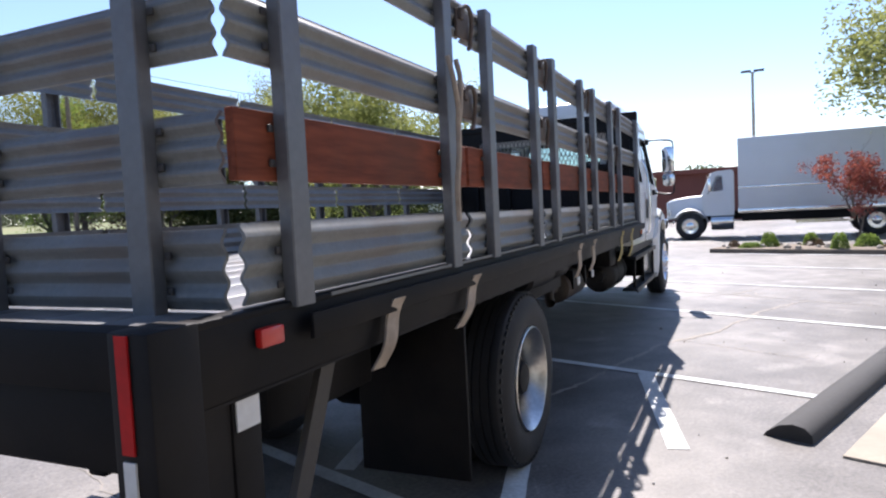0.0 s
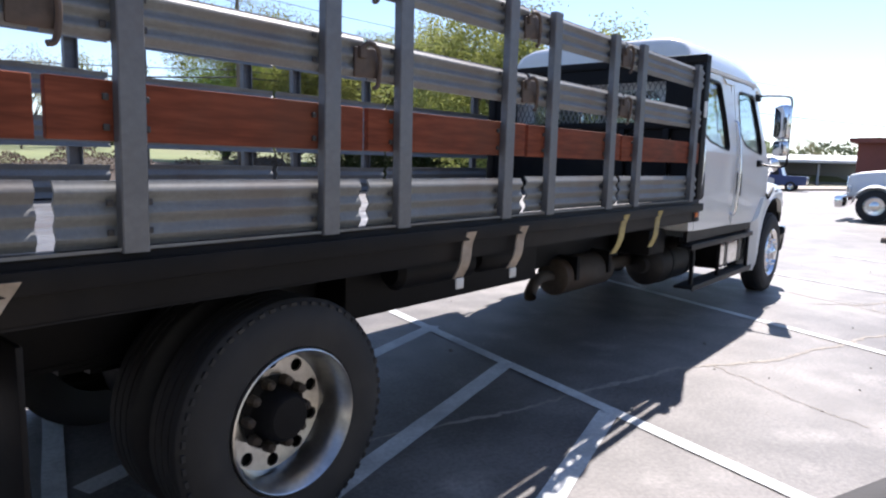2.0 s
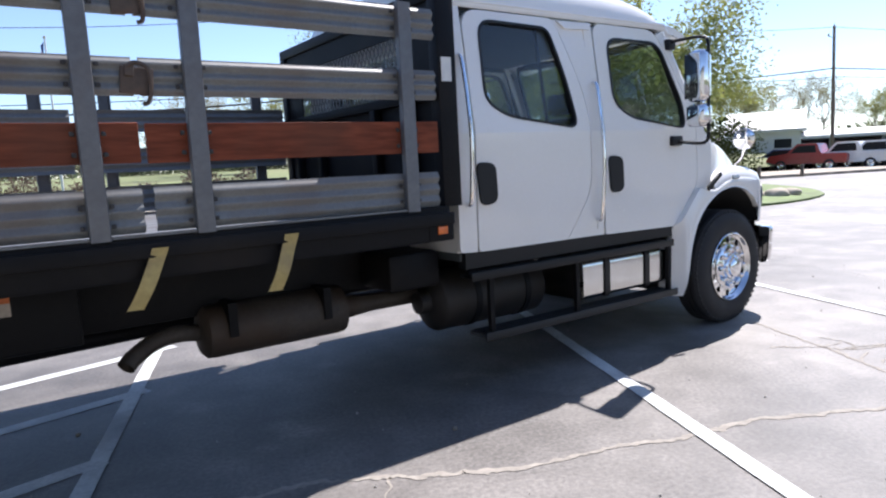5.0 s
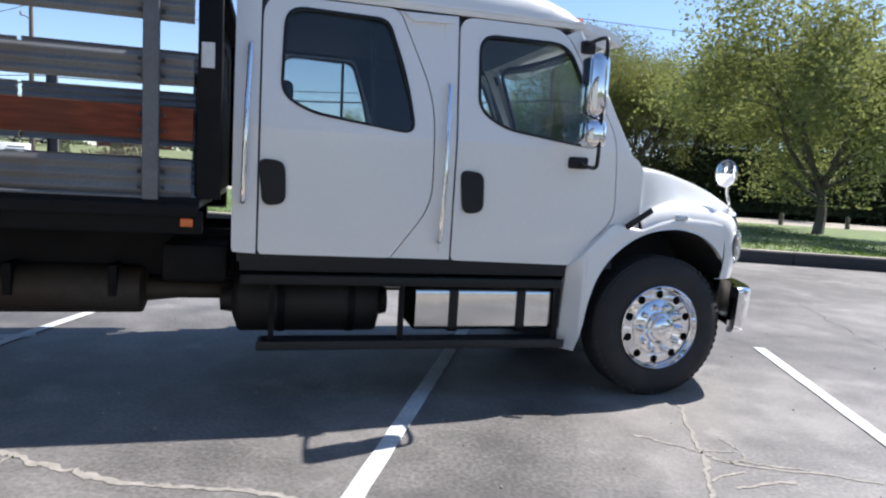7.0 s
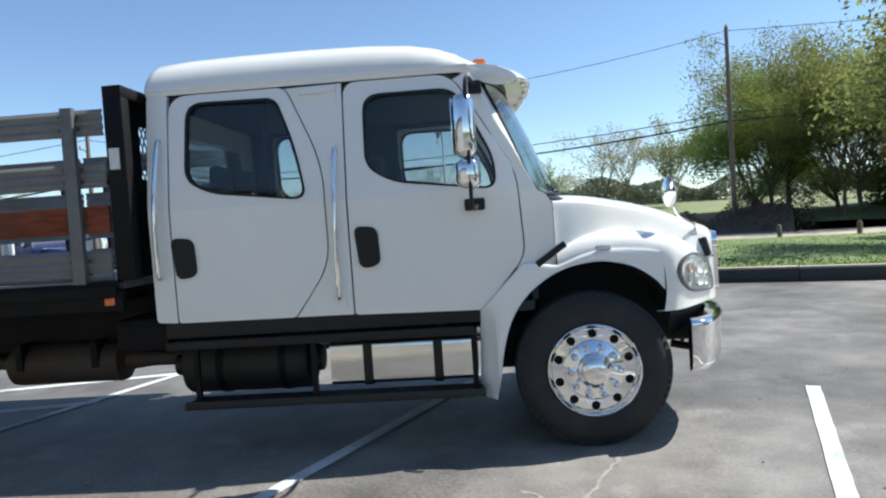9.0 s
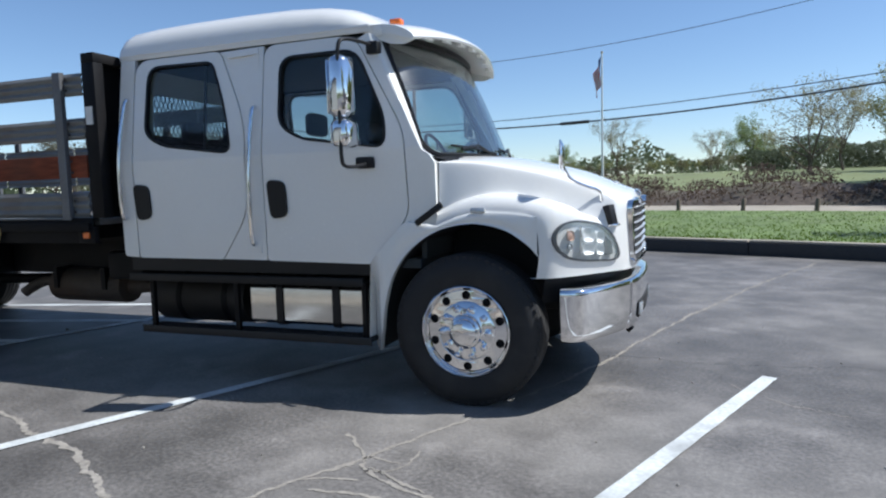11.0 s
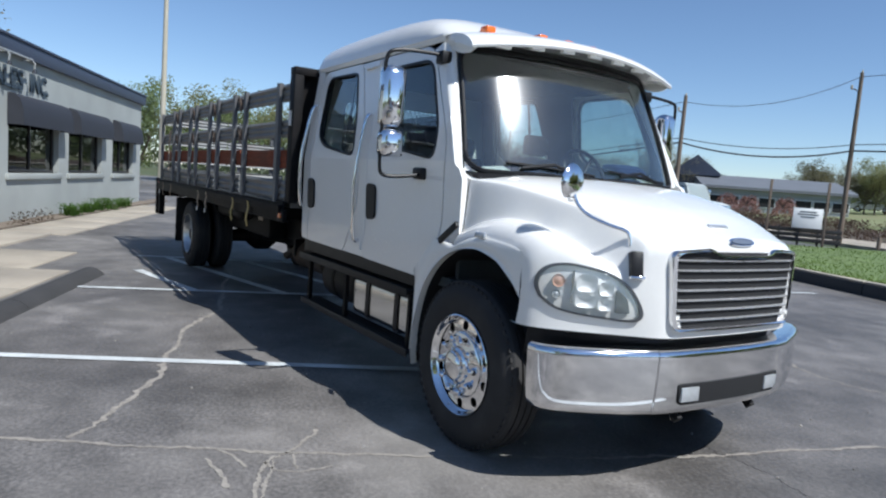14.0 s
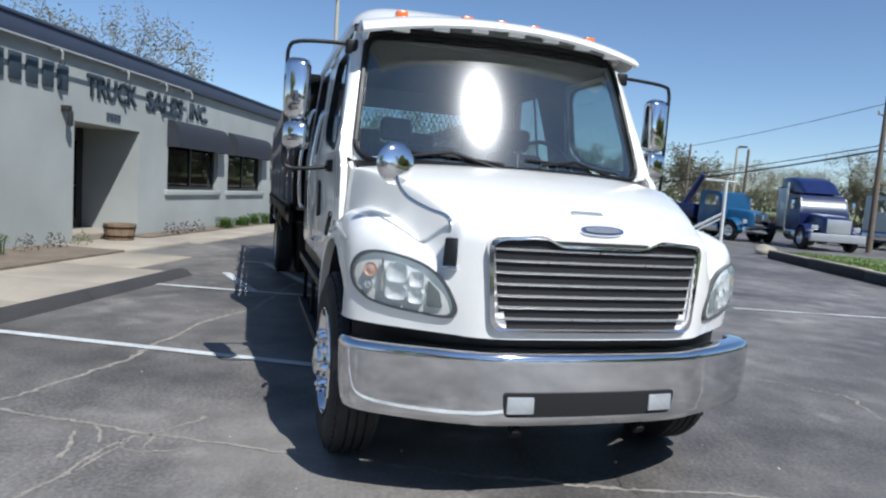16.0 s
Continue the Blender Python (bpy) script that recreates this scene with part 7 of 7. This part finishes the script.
part("truck_ball", lathe(bmesh.new(), ((0.001, 0.12), (0.05, 0.1), (0.06, 0.05), (0.05, 0.0)), 10, "z"), POLEPALE, fp, m=pose(0, 0, 7.88))
# low bollards along the road
bol = None
for k in range(24):
    p = lot(2.2 + 2.62 * (k - 15), 23.15, 0.15)
    if bol is None:
        bol = thing("bollard", pose(p.x, p.y, 0.15), "short dark wooden bollard at the road edge", "bollard", "road bollards")
        part("stump", tube(bmesh.new(), [(0, 0, -0.1), (0, 0, 0.45), (0, 0, 0.5)], [0.09, 0.085, 0.05], 10), POLEWOOD, bol)
    else:
        copy_thing(bol, pose(p.x, p.y, 0.15, random.uniform(-4, 4), random.uniform(-4, 4), 0))


def lamp_post(x, y, h, label, heads, turn=0):
    l = thing("lamp_post", pose(x, y, 0, 0, 0, turn), label, "lamp post")
    part("mast", tube(bmesh.new(), [(0, 0, 0), (0, 0, h * 0.6), (0, 0, h)], [0.14, 0.11, 0.085], 12), POLEPALE, l)
    for s in heads:
        bm = bmesh.new()
        tube(bm, [(0, 0, h - 0.1), (0.35 * s, 0, h + 0.05)], 0.03, 8)
        part("arm", bm, POLEPALE, l)
        part("lamp_head", boxes(((0.3 * s - 0.22, -0.15, h), (0.3 * s + 0.35 * s + 0.1, 0.15, h + 0.14)) if s > 0 else ((0.3 * s - 0.45, -0.15, h), (0.3 * s + 0.22, 0.15, h + 0.14)), bevel=0.03), FRAME, l)
    return l


lamp_post(*at_az(-11.2, -2.3, -1.1, 52), 10.2, "pale lamp post with twin heads beyond the lot", (-1, 1), 90)
for az, d, h in ((143.9, 62, 7.0), (139.6, 58, 6.4)):
    utility_pole(*at_az(3.62, -1.55, az, d), h, 40, "thin brown wooden pole behind the yard")
lamp_post(*at_az(3.62, -1.55, 140.4, 60), 6.7, "pale yard lamp post behind the parked tractors", (1,), 60)
lamp_post(-30.1, 2.06, 11.2, "tall pale beige lamp post behind the building", (1,))

# ---- other vehicles ----
TRUCKBLUE = material("blue_truck_paint", (0.010, 0.018, 0.085), 0.3, vary=0.05, coat=0.5)
TRUCKCYAN = material("bright_blue_truck_paint", (0.012, 0.085, 0.19), 0.3, vary=0.05, coat=0.5)
TRUCKPALE = material("pale_grey_truck_paint", (0.50, 0.52, 0.49), 0.35, vary=0.06, coat=0.3)
TRUCKSILVER = material("silver_truck_paint", (0.45, 0.46, 0.47), 0.3, 0.4, vary=0.05)
BOXWHITE = material("white_box_panel", (0.66, 0.68, 0.70), 0.45, vary=0.05, scale=1, dirt=(0.5, 0.5, 0.5), dirt_amount=0.3)


def simple_wheel(parent, x, y, r=0.5):
    w = thing("wheel", pose(x, y, r, 0, 0, 0 if y < 0 else 180))
    w.parent = parent
    part("tyre", lathe(bmesh.new(), ((r * 0.6, 0.0), (r * 0.9, -0.005), (r, 0.03), (r, 0.25), (r * 0.9, 0.28), (r * 0.6, 0.27)), 28), RUBBER, w)
    part("rim", lathe(bmesh.new(), ((r * 0.6, 0.01), (r * 0.56, -0.004), (r * 0.52, 0.05), (r * 0.3, 0.06), (r * 0.28, 0.0), (r * 0.12, -0.03), (0.001, -0.03)), 24), ALU, w)


def tractor(name, m, paint, label, category, sleeper=True, box_body=0.0, hood=1.5, cap=None, bright=None, bed=1.45, rear=-2.0, bunk=None):
    """A bonneted truck: front axle at the origin, nose to +x."""
    t = thing(name, m, label, category)
    bm = bmesh.new()
    sec = rounded([(-0.75, 0.75), (0.75, 0.75), (0.62, 1.55), (-0.62, 1.55)], 0.14, 4)
    rows = [[Vector((x, p.x * f, 0.75 + (p.y - 0.75) * g)) for p in sec] for x, f, g in ((-0.55, 1.12, 1.1), (0.0, 1.05, 1.06), (hood * 0.4, 0.95, 0.98), (hood * 0.62, 0.88, 0.88), (hood * 0.66, 0.8, 0.8))]
    vs = grid_faces(bm, rows, close=True)
    bm.faces.new(vs[-1])
    part("hood", bm, paint, t)
    for s in (-1, 1):
        arch = [(0.62 * math.cos(a), 0.5 + 0.62 * math.sin(a)) for a in [math.pi * (0.02 + 0.96 * k / 14) for k in range(15)]]
        bm = bmesh.new()
        grid_faces(bm, [[Vector((x, s * yy, z + dz)) for x, z in arch] for yy, dz in ((1.15, -0.03), (1.1, 0.0), (0.8, 0.05), (0.6, 0.06))])
        part("fender", bm, paint, t)
        part("headlight", boxes(((0.68, min(s * 0.72, s * 1.02), 0.9), (0.78, max(s * 0.72, s * 1.02), 1.12)), bevel=0.04), LAMP, t)
    part("grille", boxes(((hood * 0.66, -0.5, 0.8), (hood * 0.66 + 0.04, 0.5, 1.4)), bevel=0.02), bright or ALU, t)
    part("bumper", boxes(((0.85, -1.15, 0.42), (1.08, 1.15, 0.78)), bevel=0.05), bright or CHROME, t)
    prof = rounded([(rear, 0.85), (-0.5, 0.85), (-0.42, 1.62), (-0.75, 2.45), (rear, 2.5)], [0.02, 0.05, 0.08, 0.2, 0.1], 4)
    win = rounded([(rear + 0.35, 1.75), (-0.68, 1.72), (-0.9, 2.3), (rear + 0.38, 2.3)], 0.08, 4)
    bm = bmesh.new()
    for s in (-1, 1):
        plate(bm, prof, [win], lambda u, v, w: Vector((u, s * (1.05 - max(0, v - 1.7) * 0.1 - w), v)), 0.05)
    bm2 = [(p.x, p.y) for p in prof]
    grid_faces(bm, [[Vector((u, y * (1.05 - max(0, v - 1.7) * 0.1), v)) for u, v in bm2 if not (-0.76 < u < -0.43 and v > 1.6)] for y in (-0.99, 0.99)])
    part("cab", bm, paint, t)
    part("windscreen", grid_bm([[Vector((-0.40, -0.95, 1.64)), Vector((-0.40, 0.95, 1.64))], [Vector((-0.72, -0.9, 2.42)), Vector((-0.72, 0.9, 2.42))]]), CABGLASS, t)
    for s in (-1, 1):
        part("side_window", plate(bmesh.new(), win, [], lambda u, v, w: Vector((u, s * (1.03 - max(0, v - 1.7) * 0.1 - w), v)), 0.006), CABGLASS, t)
        part("mirror", boxes(((-0.75, min(s * 1.25, s * 1.38), 1.75), (-0.65, max(s * 1.25, s * 1.38), 2.2)), bevel=0.03), CHROME, t)
        part("mirror_arm", tube(bmesh.new(), [(-0.6, s * 1.0, 2.3), (-0.68, s * 1.3, 2.25), (-0.68, s * 1.3, 1.7), (-0.6, s * 1.0, 1.65)], 0.015, 6), PLASTIC, t)
        part("tank", lathe(bmesh.new(), ((0.001, rear), (0.28, rear + 0.02), (0.3, rear + 0.06), (0.3, -0.76), (0.28, -0.72), (0.001, -0.7)), 18, "x"), ALU, t, m=pose(0, s * 0.8, 0.62))
        if sleeper:
            part("exhaust_stack", tube(bmesh.new(), [(-2.08, s * 1.0, 0.7), (-2.08, s * 1.0, 3.0)], 0.07, 10), CHROME, t)
    back = rear - 0.05
    if sleeper:
        part("sleeper", boxes(((-2.15 - bed, -1.05, 0.9), (-2.15, 1.05, 2.75)), bevel=0.08), bunk or paint, t)
        bm = bmesh.new()
        sec = rounded([(-0.95, 2.5), (0.95, 2.5), (0.85, 3.3), (-0.85, 3.3)], 0.2, 4)
        vs = grid_faces(bm, [[Vector((x, p.x * f, 2.5 + (p.y - 2.5) * g)) for p in sec] for x, f, g in ((-2.1 - bed, 1.0, 1.0), (-2.3, 1.0, 1.0), (-1.5, 0.95, 0.7), (-0.85, 0.9, 0.05))], close=True)
        bm.faces.new(vs[0])
        part("roof_fairing", bm, cap or paint, t)
        back = -2.25 - bed
    end = back - 2.6 if not box_body else back - box_body
    part("chassis", boxes(((end, -0.45, 0.7), (0.6, -0.35, 0.98)), ((end, 0.35, 0.7), (0.6, 0.45, 0.98))), BLACK, t)
    for x in ([0.0, end + 0.6, end + 1.9] if not box_body else [0.0, end + 2.9]):
        for s in (-1, 1):
            simple_wheel(t, x, s * 1.15)
    if box_body:
        b = part("box_body", boxes(((end - 0.1, -1.28, 0.98), (back - 0.1, 1.28, 3.58)), bevel=0.03), BOXWHITE, t, "plain white box body")
        part("lower_trim", boxes(((end - 0.12, -1.295, 0.92), (back - 0.08, 1.295, 1.06)), bevel=0.01), ALU, b)
        part("rub_rail", boxes(((end - 0.11, -1.29, 1.80), (back - 0.09, 1.29, 1.86)), bevel=0.006), ALU, b)
        for s in (-1, 1):
            part("side_skirt", boxes(((end + 3.5, s * 1.06 - 0.04, 0.62), (back - 0.2, s * 1.06 + 0.04, 0.915)), bevel=0.01), BLACK, t)
        part("underrun_bar", boxes(((end + 3.6, -1.2, 0.50), (back - 1.9, -1.16, 0.58)), ((end + 3.6, 1.16, 0.50), (back - 1.9, 1.2, 0.58))), ALU, t)
    return t


def grid_bm(rows):
    bm = bmesh.new()
    grid_faces(bm, rows)
    return bm


tractor("box_truck", pose(15.8, -0.62, 0, 0, 0, 90), BOXWHITE, "white bonneted box truck parked across the far bays", "truck", sleeper=False, box_body=7.2, hood=1.25, rear=-1.5)
ax, ay = at_az(3.655, -1.566, 133.6, 34)
tractor("road_tractor", pose(ax, ay, 0, 0, 0, -22), TRUCKBLUE, "dark blue road tractor with silver sleeper", "truck", cap=TRUCKBLUE, bright=TRUCKSILVER, bed=1.1, bunk=TRUCKSILVER)
ax, ay = at_az(3.655, -1.566, 139.4, 37)
tow = tractor("tow_truck", pose(ax, ay, 0, 0, 0, 12), TRUCKCYAN, "bright blue tow truck with dark boom in the yard", "truck", sleeper=False)
part("boom", tube(bmesh.new(), [(-2.6, -0.2, 3.35), (-3.9, -0.2, 1.4)], [0.16, 0.22], 8), TRUCKBLUE, tow)
part("boom_body", boxes(((-4.9, -1.1, 1.0), (-2.3, 1.1, 1.75)), bevel=0.06), TRUCKBLUE, tow)
ax, ay = at_az(3.507, -2.492, 127.0, 41)
tractor("road_tractor", pose(ax, ay, 0, 0, 0, 6) @ Matrix.Scale(1.1, 4), TRUCKPALE, "pale grey day-cab road tractor in the yard", "truck", sleeper=False)


def car(m, paint, label, pickup=False):
    c = thing("parked_pickup" if pickup else "parked_car", m, label, "pickup" if pickup else "car", "parked vehicles")
    prof = [(-2.4, 0.45), (-2.45, 0.95), (-2.35, 1.05), (-0.95, 1.08), (-0.75, 1.72), (0.45, 1.75), (1.05, 1.15), (2.15, 1.0), (2.35, 0.8), (2.35, 0.45)] if pickup else [(-2.2, 0.4), (-2.25, 0.85), (-1.75, 1.05), (-1.2, 1.42), (0.3, 1.45), (1.0, 1.0), (2.0, 0.88), (2.2, 0.7), (2.2, 0.4)]
    bm = plate(bmesh.new(), rounded(prof, 0.12, 3), [], lambda u, v, w: Vector((u, -0.92 + w, v)), 1.84)
    part("body", bm, paint, c)
    win = rounded([(-0.7, 1.15), (0.85, 1.15), (0.42, 1.62), (-0.62, 1.62)] if pickup else [(-1.5, 1.0), (0.8, 1.0), (0.25, 1.36), (-1.15, 1.36)], 0.06, 3)
    for s in (-1, 1):
        part("side_window", plate(bmesh.new(), win, [], lambda u, v, w: Vector((u, s * 0.925 - s * w, v)), 0.01), DARKIN, c)
        for x in (-1.45, 1.45):
            simple_wheel(c, x, s * 0.93, 0.36)
    return c


CARW, CARB, CARR = material("white_car", (0.7, 0.7, 0.7), 0.3, coat=0.4), material("blue_car", (0.03, 0.06, 0.2), 0.3, coat=0.4), material("red_car", (0.3, 0.03, 0.03), 0.3, coat=0.4)
for k, (az, d, paint, pick) in enumerate(((27.6, 52, CARB, False), (25.8, 50, CARR, True), (23.2, 50, CARW, True), (21.4, 50, CARW, True), (19.6, 50, CARB, True), (17.8, 50, CARW, False), (15.6, 50, CARB, True))):
    p = at_az(-5.4, -4.4, az, d)
    car(pose(p[0], p[1], 0, 0, 0, 100 + rnd.uniform(-5, 5)), paint, ("pickup" if pick else "car") + " parked before the long shed", pick)

# ---- far buildings ----
METALWALL = material("grey_metal_cladding", (0.28, 0.30, 0.31), 0.6, vary=0.1, scale=0.6)
METALROOF = material("pale_metal_roof", (0.55, 0.56, 0.56), 0.5, vary=0.08, scale=0.5)
DARKROOF = material("dark_weathered_roof", (0.13, 0.14, 0.155), 0.7, vary=0.15, scale=0.5)
BRICKRED = material("brown_red_panels", (0.19, 0.065, 0.05), 0.8, vary=0.2, scale=1, fine=12)


def hall(name, m, length, depth, h, rise, wall, roof, label, bays=0, open_front=False):
    b = thing(name, m, label, "building")
    if open_front:
        part("wall", boxes(((-length / 2, depth - 0.2, 0), (length / 2, depth, h))), wall, b, smooth=0)
        for k in range(bays + 1):
            x = -length / 2 + length * k / bays
            part("column", boxes(((x - 0.1, 0, 0), (x + 0.1, 0.2, h))), wall, b)
    else:
        part("wall", boxes(((-length / 2, 0, 0), (length / 2, depth, h))), wall, b, smooth=0)
        for k in range(bays):
            x = -length / 2 + length * (k + 0.5) / bays
            w = part("window", boxes(((x - 0.75, -0.06, h * 0.45), (x + 0.75, 0.02, h * 0.75)), bevel=0.02), METALROOF, b)
            part("pane", boxes(((x - 0.66, -0.075, h * 0.48), (x + 0.66, -0.062, h * 0.72))), DARKIN, w)
    bm = bmesh.new()
    vs = grid_faces(bm, [[Vector((x, y, z)) for y, z in ((-0.5, h - 0.05), (depth / 2, h + rise), (depth + 0.5, h - 0.05), (depth + 0.5, h - 0.3), (-0.5, h - 0.3))] for x in (-length / 2 - 0.4, length / 2 + 0.4)], close=True)
    bm.faces.new(vs[0]), bm.faces.new(vs[1])
    part("roof", bm, roof, b, smooth=0)
    return b


p = at_az(-5.4, -4.4, 19.5, 66)
hall("long_shed", pose(p[0], p[1], 0, 0, 0, 19.5 - 90 + 8), 34, 9, 2.5, 0.5, METALWALL, METALROOF, "long low open shed with pale roof", 9, True)
p = at_az(3.135, -3.295, 121.0, 68)
hall("metal_hall", pose(p[0], p[1], 0, 0, 0, 121.0 - 90 + 16), 12.5, 10, 3.4, 1.1, METALWALL, DARKROOF, "long grey metal hall with window band", 8)
p = at_az(3.3, -2.9, 127.3, 70)
hall("gabled_hall", pose(p[0], p[1], 0, 0, 0, 127.3) @ pose(5.0, -1.75, 0), 10, 3.5, 4.6, 1.7, FASCIA, FASCIA, "small dark navy gabled metal hall", 2)
p = at_az(-11.2, -2.3, 1.8, 48)
hall("brick_hall", pose(p[0], p[1], 0, 0, 0, 1.8 - 90), 7.5, 8, 3.5, 0.1, BRICKRED, BRICKRED, "plain brown-red flat building", 0)
p = at_az(-5.4, -4.4, 28.8, 64)
hall("far_house", pose(p[0], p[1], 0, 0, 0, 28.8 - 90), 5.5, 6, 3.2, 1.6, METALROOF, METALROOF, "pale gabled house far off", 2)
for az, d, ln, hh, mat in ((109.0, 112, 5.0, 1.9, BRICKRED), (101.6, 105, 3.6, 1.9, BRICKRED), (104.6, 110, 4.5, 1.7, BRICKRED)):
    p = at_az(2.42, -4.19, az, d)
    hall("far_shed", pose(p[0], p[1], 2.45, 0, 0, az - 90), ln, 5, hh, 0.5, mat, DARKROOF, "small gabled shed beyond the field", 1)
PINKBUSH = foliage_material("dusky_pink_blossom", (0.30, 0.17, 0.16))
for az, d in ((124.8, 60), (123.2, 62), (120.6, 62)):
    q = at_az(3.34, -2.94, az, d)
    b = shrub_mesh(60 + int(d), 1500, 1.35, 2.6, 0.10, PINKBUSH, "bush")
    o = new("red_bush", b)
    o.matrix_basis = pose(q[0], q[1], 0)
    tagged(o, "rounded dusky red flowering bush", "bush", "red bushes")

# white notice board at the road
q = at_az(3.15, -3.2, 118.6, 34)
nb = thing("notice_board", pose(q[0], q[1], 0, 0, 0, 118.6 - 90 + 14), "white notice board on two dark posts at the yard fence", "sign")
part("board", boxes(((-0.74, -0.03, 0.80), (0.48, 0.03, 1.70)), bevel=0.01), material("white_board", (0.8, 0.8, 0.79), 0.5, vary=0.05), nb)
for k, (z, w) in enumerate(((1.52, 0.34), (1.40, 0.42), (1.28, 0.30))):
    part("text_bar", boxes(((-0.13 - w, -0.042, z), (-0.13 + w, -0.032, z + 0.045))), LETTER, nb)
for x in (-1.78, 0.60):
    part("post", boxes(((x - 0.05, -0.05, 0), (x + 0.05, 0.05, 2.9)), bevel=0.01), POLEWOOD, nb)

fence = thing("low_fence", pose(q[0], q[1], 0, 0, 0, 118.6 - 90 + 4) @ pose(-0.4, 0.5, 0), "low dark plank fence behind the notice board", "fence")
for x in (-1.6, -0.8, 0.0, 0.8, 1.6):
    part("fence_post", boxes(((x - 0.05, -0.05, -0.05), (x + 0.05, 0.05, 0.85)), bevel=0.01), FRAME, fence)
for z in (0.25, 0.47, 0.69):
    part("plank", boxes(((-1.75, -0.075, z - 0.09), (1.75, -0.052, z + 0.09)), bevel=0.006), FRAME, fence)
# small dark columnar shrubs and white vehicles out in the field
for az, d, h in ((111.6, 50, 1.5), (107.7, 52, 1.7)):
    q = at_az(2.6, -4.09, az, d)
    o = new("field_shrub", shrub_mesh(80 + int(d), 900, 0.55, h, 0.07, LEAF_HAZE, "field_shrub"))
    o.matrix_basis = pose(q[0], q[1], field_z(*q))
    tagged(o, "dark upright shrub standing in the field", "shrub", "field shrubs")
for az, d, turn in ((114.2, 96, 20), (112.4, 98, 15), (110.6, 97, 24)):
    q = at_az(2.6, -4.09, az, d)
    car(pose(q[0], q[1], field_z(*q), 0, 0, turn), CARW, "small white car far off by the field trees")

# white pipe gate post in the yard
q = at_az(3.62, -1.55, 140.9, 24)
g = thing("pipe_gate", pose(q[0], q[1], 0, 0, 0, 50), "white steel pipe gate post with brace", "gate")
WPIPE = material("white_pipe", (0.62, 0.62, 0.60), 0.5, vary=0.1)
part("post", tube(bmesh.new(), [(0, 0, -0.1), (0, 0, 2.5)], 0.06, 10), WPIPE, g)
part("head_bar", tube(bmesh.new(), [(-0.65, 0, 2.5), (0.35, 0, 2.44)], 0.04, 8), WPIPE, g)
part("brace", tube(bmesh.new(), [(0, 0, 1.4), (-1.4, 0, 0.5)], 0.045, 8), WPIPE, g)
part("brace", tube(bmesh.new(), [(0, 0, 1.25), (-1.4, 0, 0.35)], 0.03, 8), WPIPE, g)
bm = bmesh.new()
bmesh.ops.create_icosphere(bm, subdivisions=3, radius=0.35)
for v in bm.verts:
    v.co *= 1 + 0.35 * noise.noise(v.co * 3)
    v.co.z *= 0.6
q = at_az(3.62, -1.55, 137.6, 26.5)
single("boulder", bm, CONCRETE, "pale rounded boulder at the lot edge", "boulder", m=pose(q[0], q[1], 0.15))
for k in range(5):
    bm = bmesh.new()
    bmesh.ops.create_icosphere(bm, subdivisions=3, radius=random.uniform(0.25, 0.5))
    for v in bm.verts:
        v.co *= 1 + 0.4 * noise.noise(v.co * 2.5 + Vector((k * 5, 0, 0)))
        v.co.z *= 0.55
    p = lot(10.9 + 0.33 * k, 11.3 + random.uniform(-0.3, 0.4), 0.12)
    single("boulder", bm, CONCRETE, "pale grey boulder on the grass corner", "boulder", "boulders on the grass corner", m=pose(p.x, p.y, p.z))
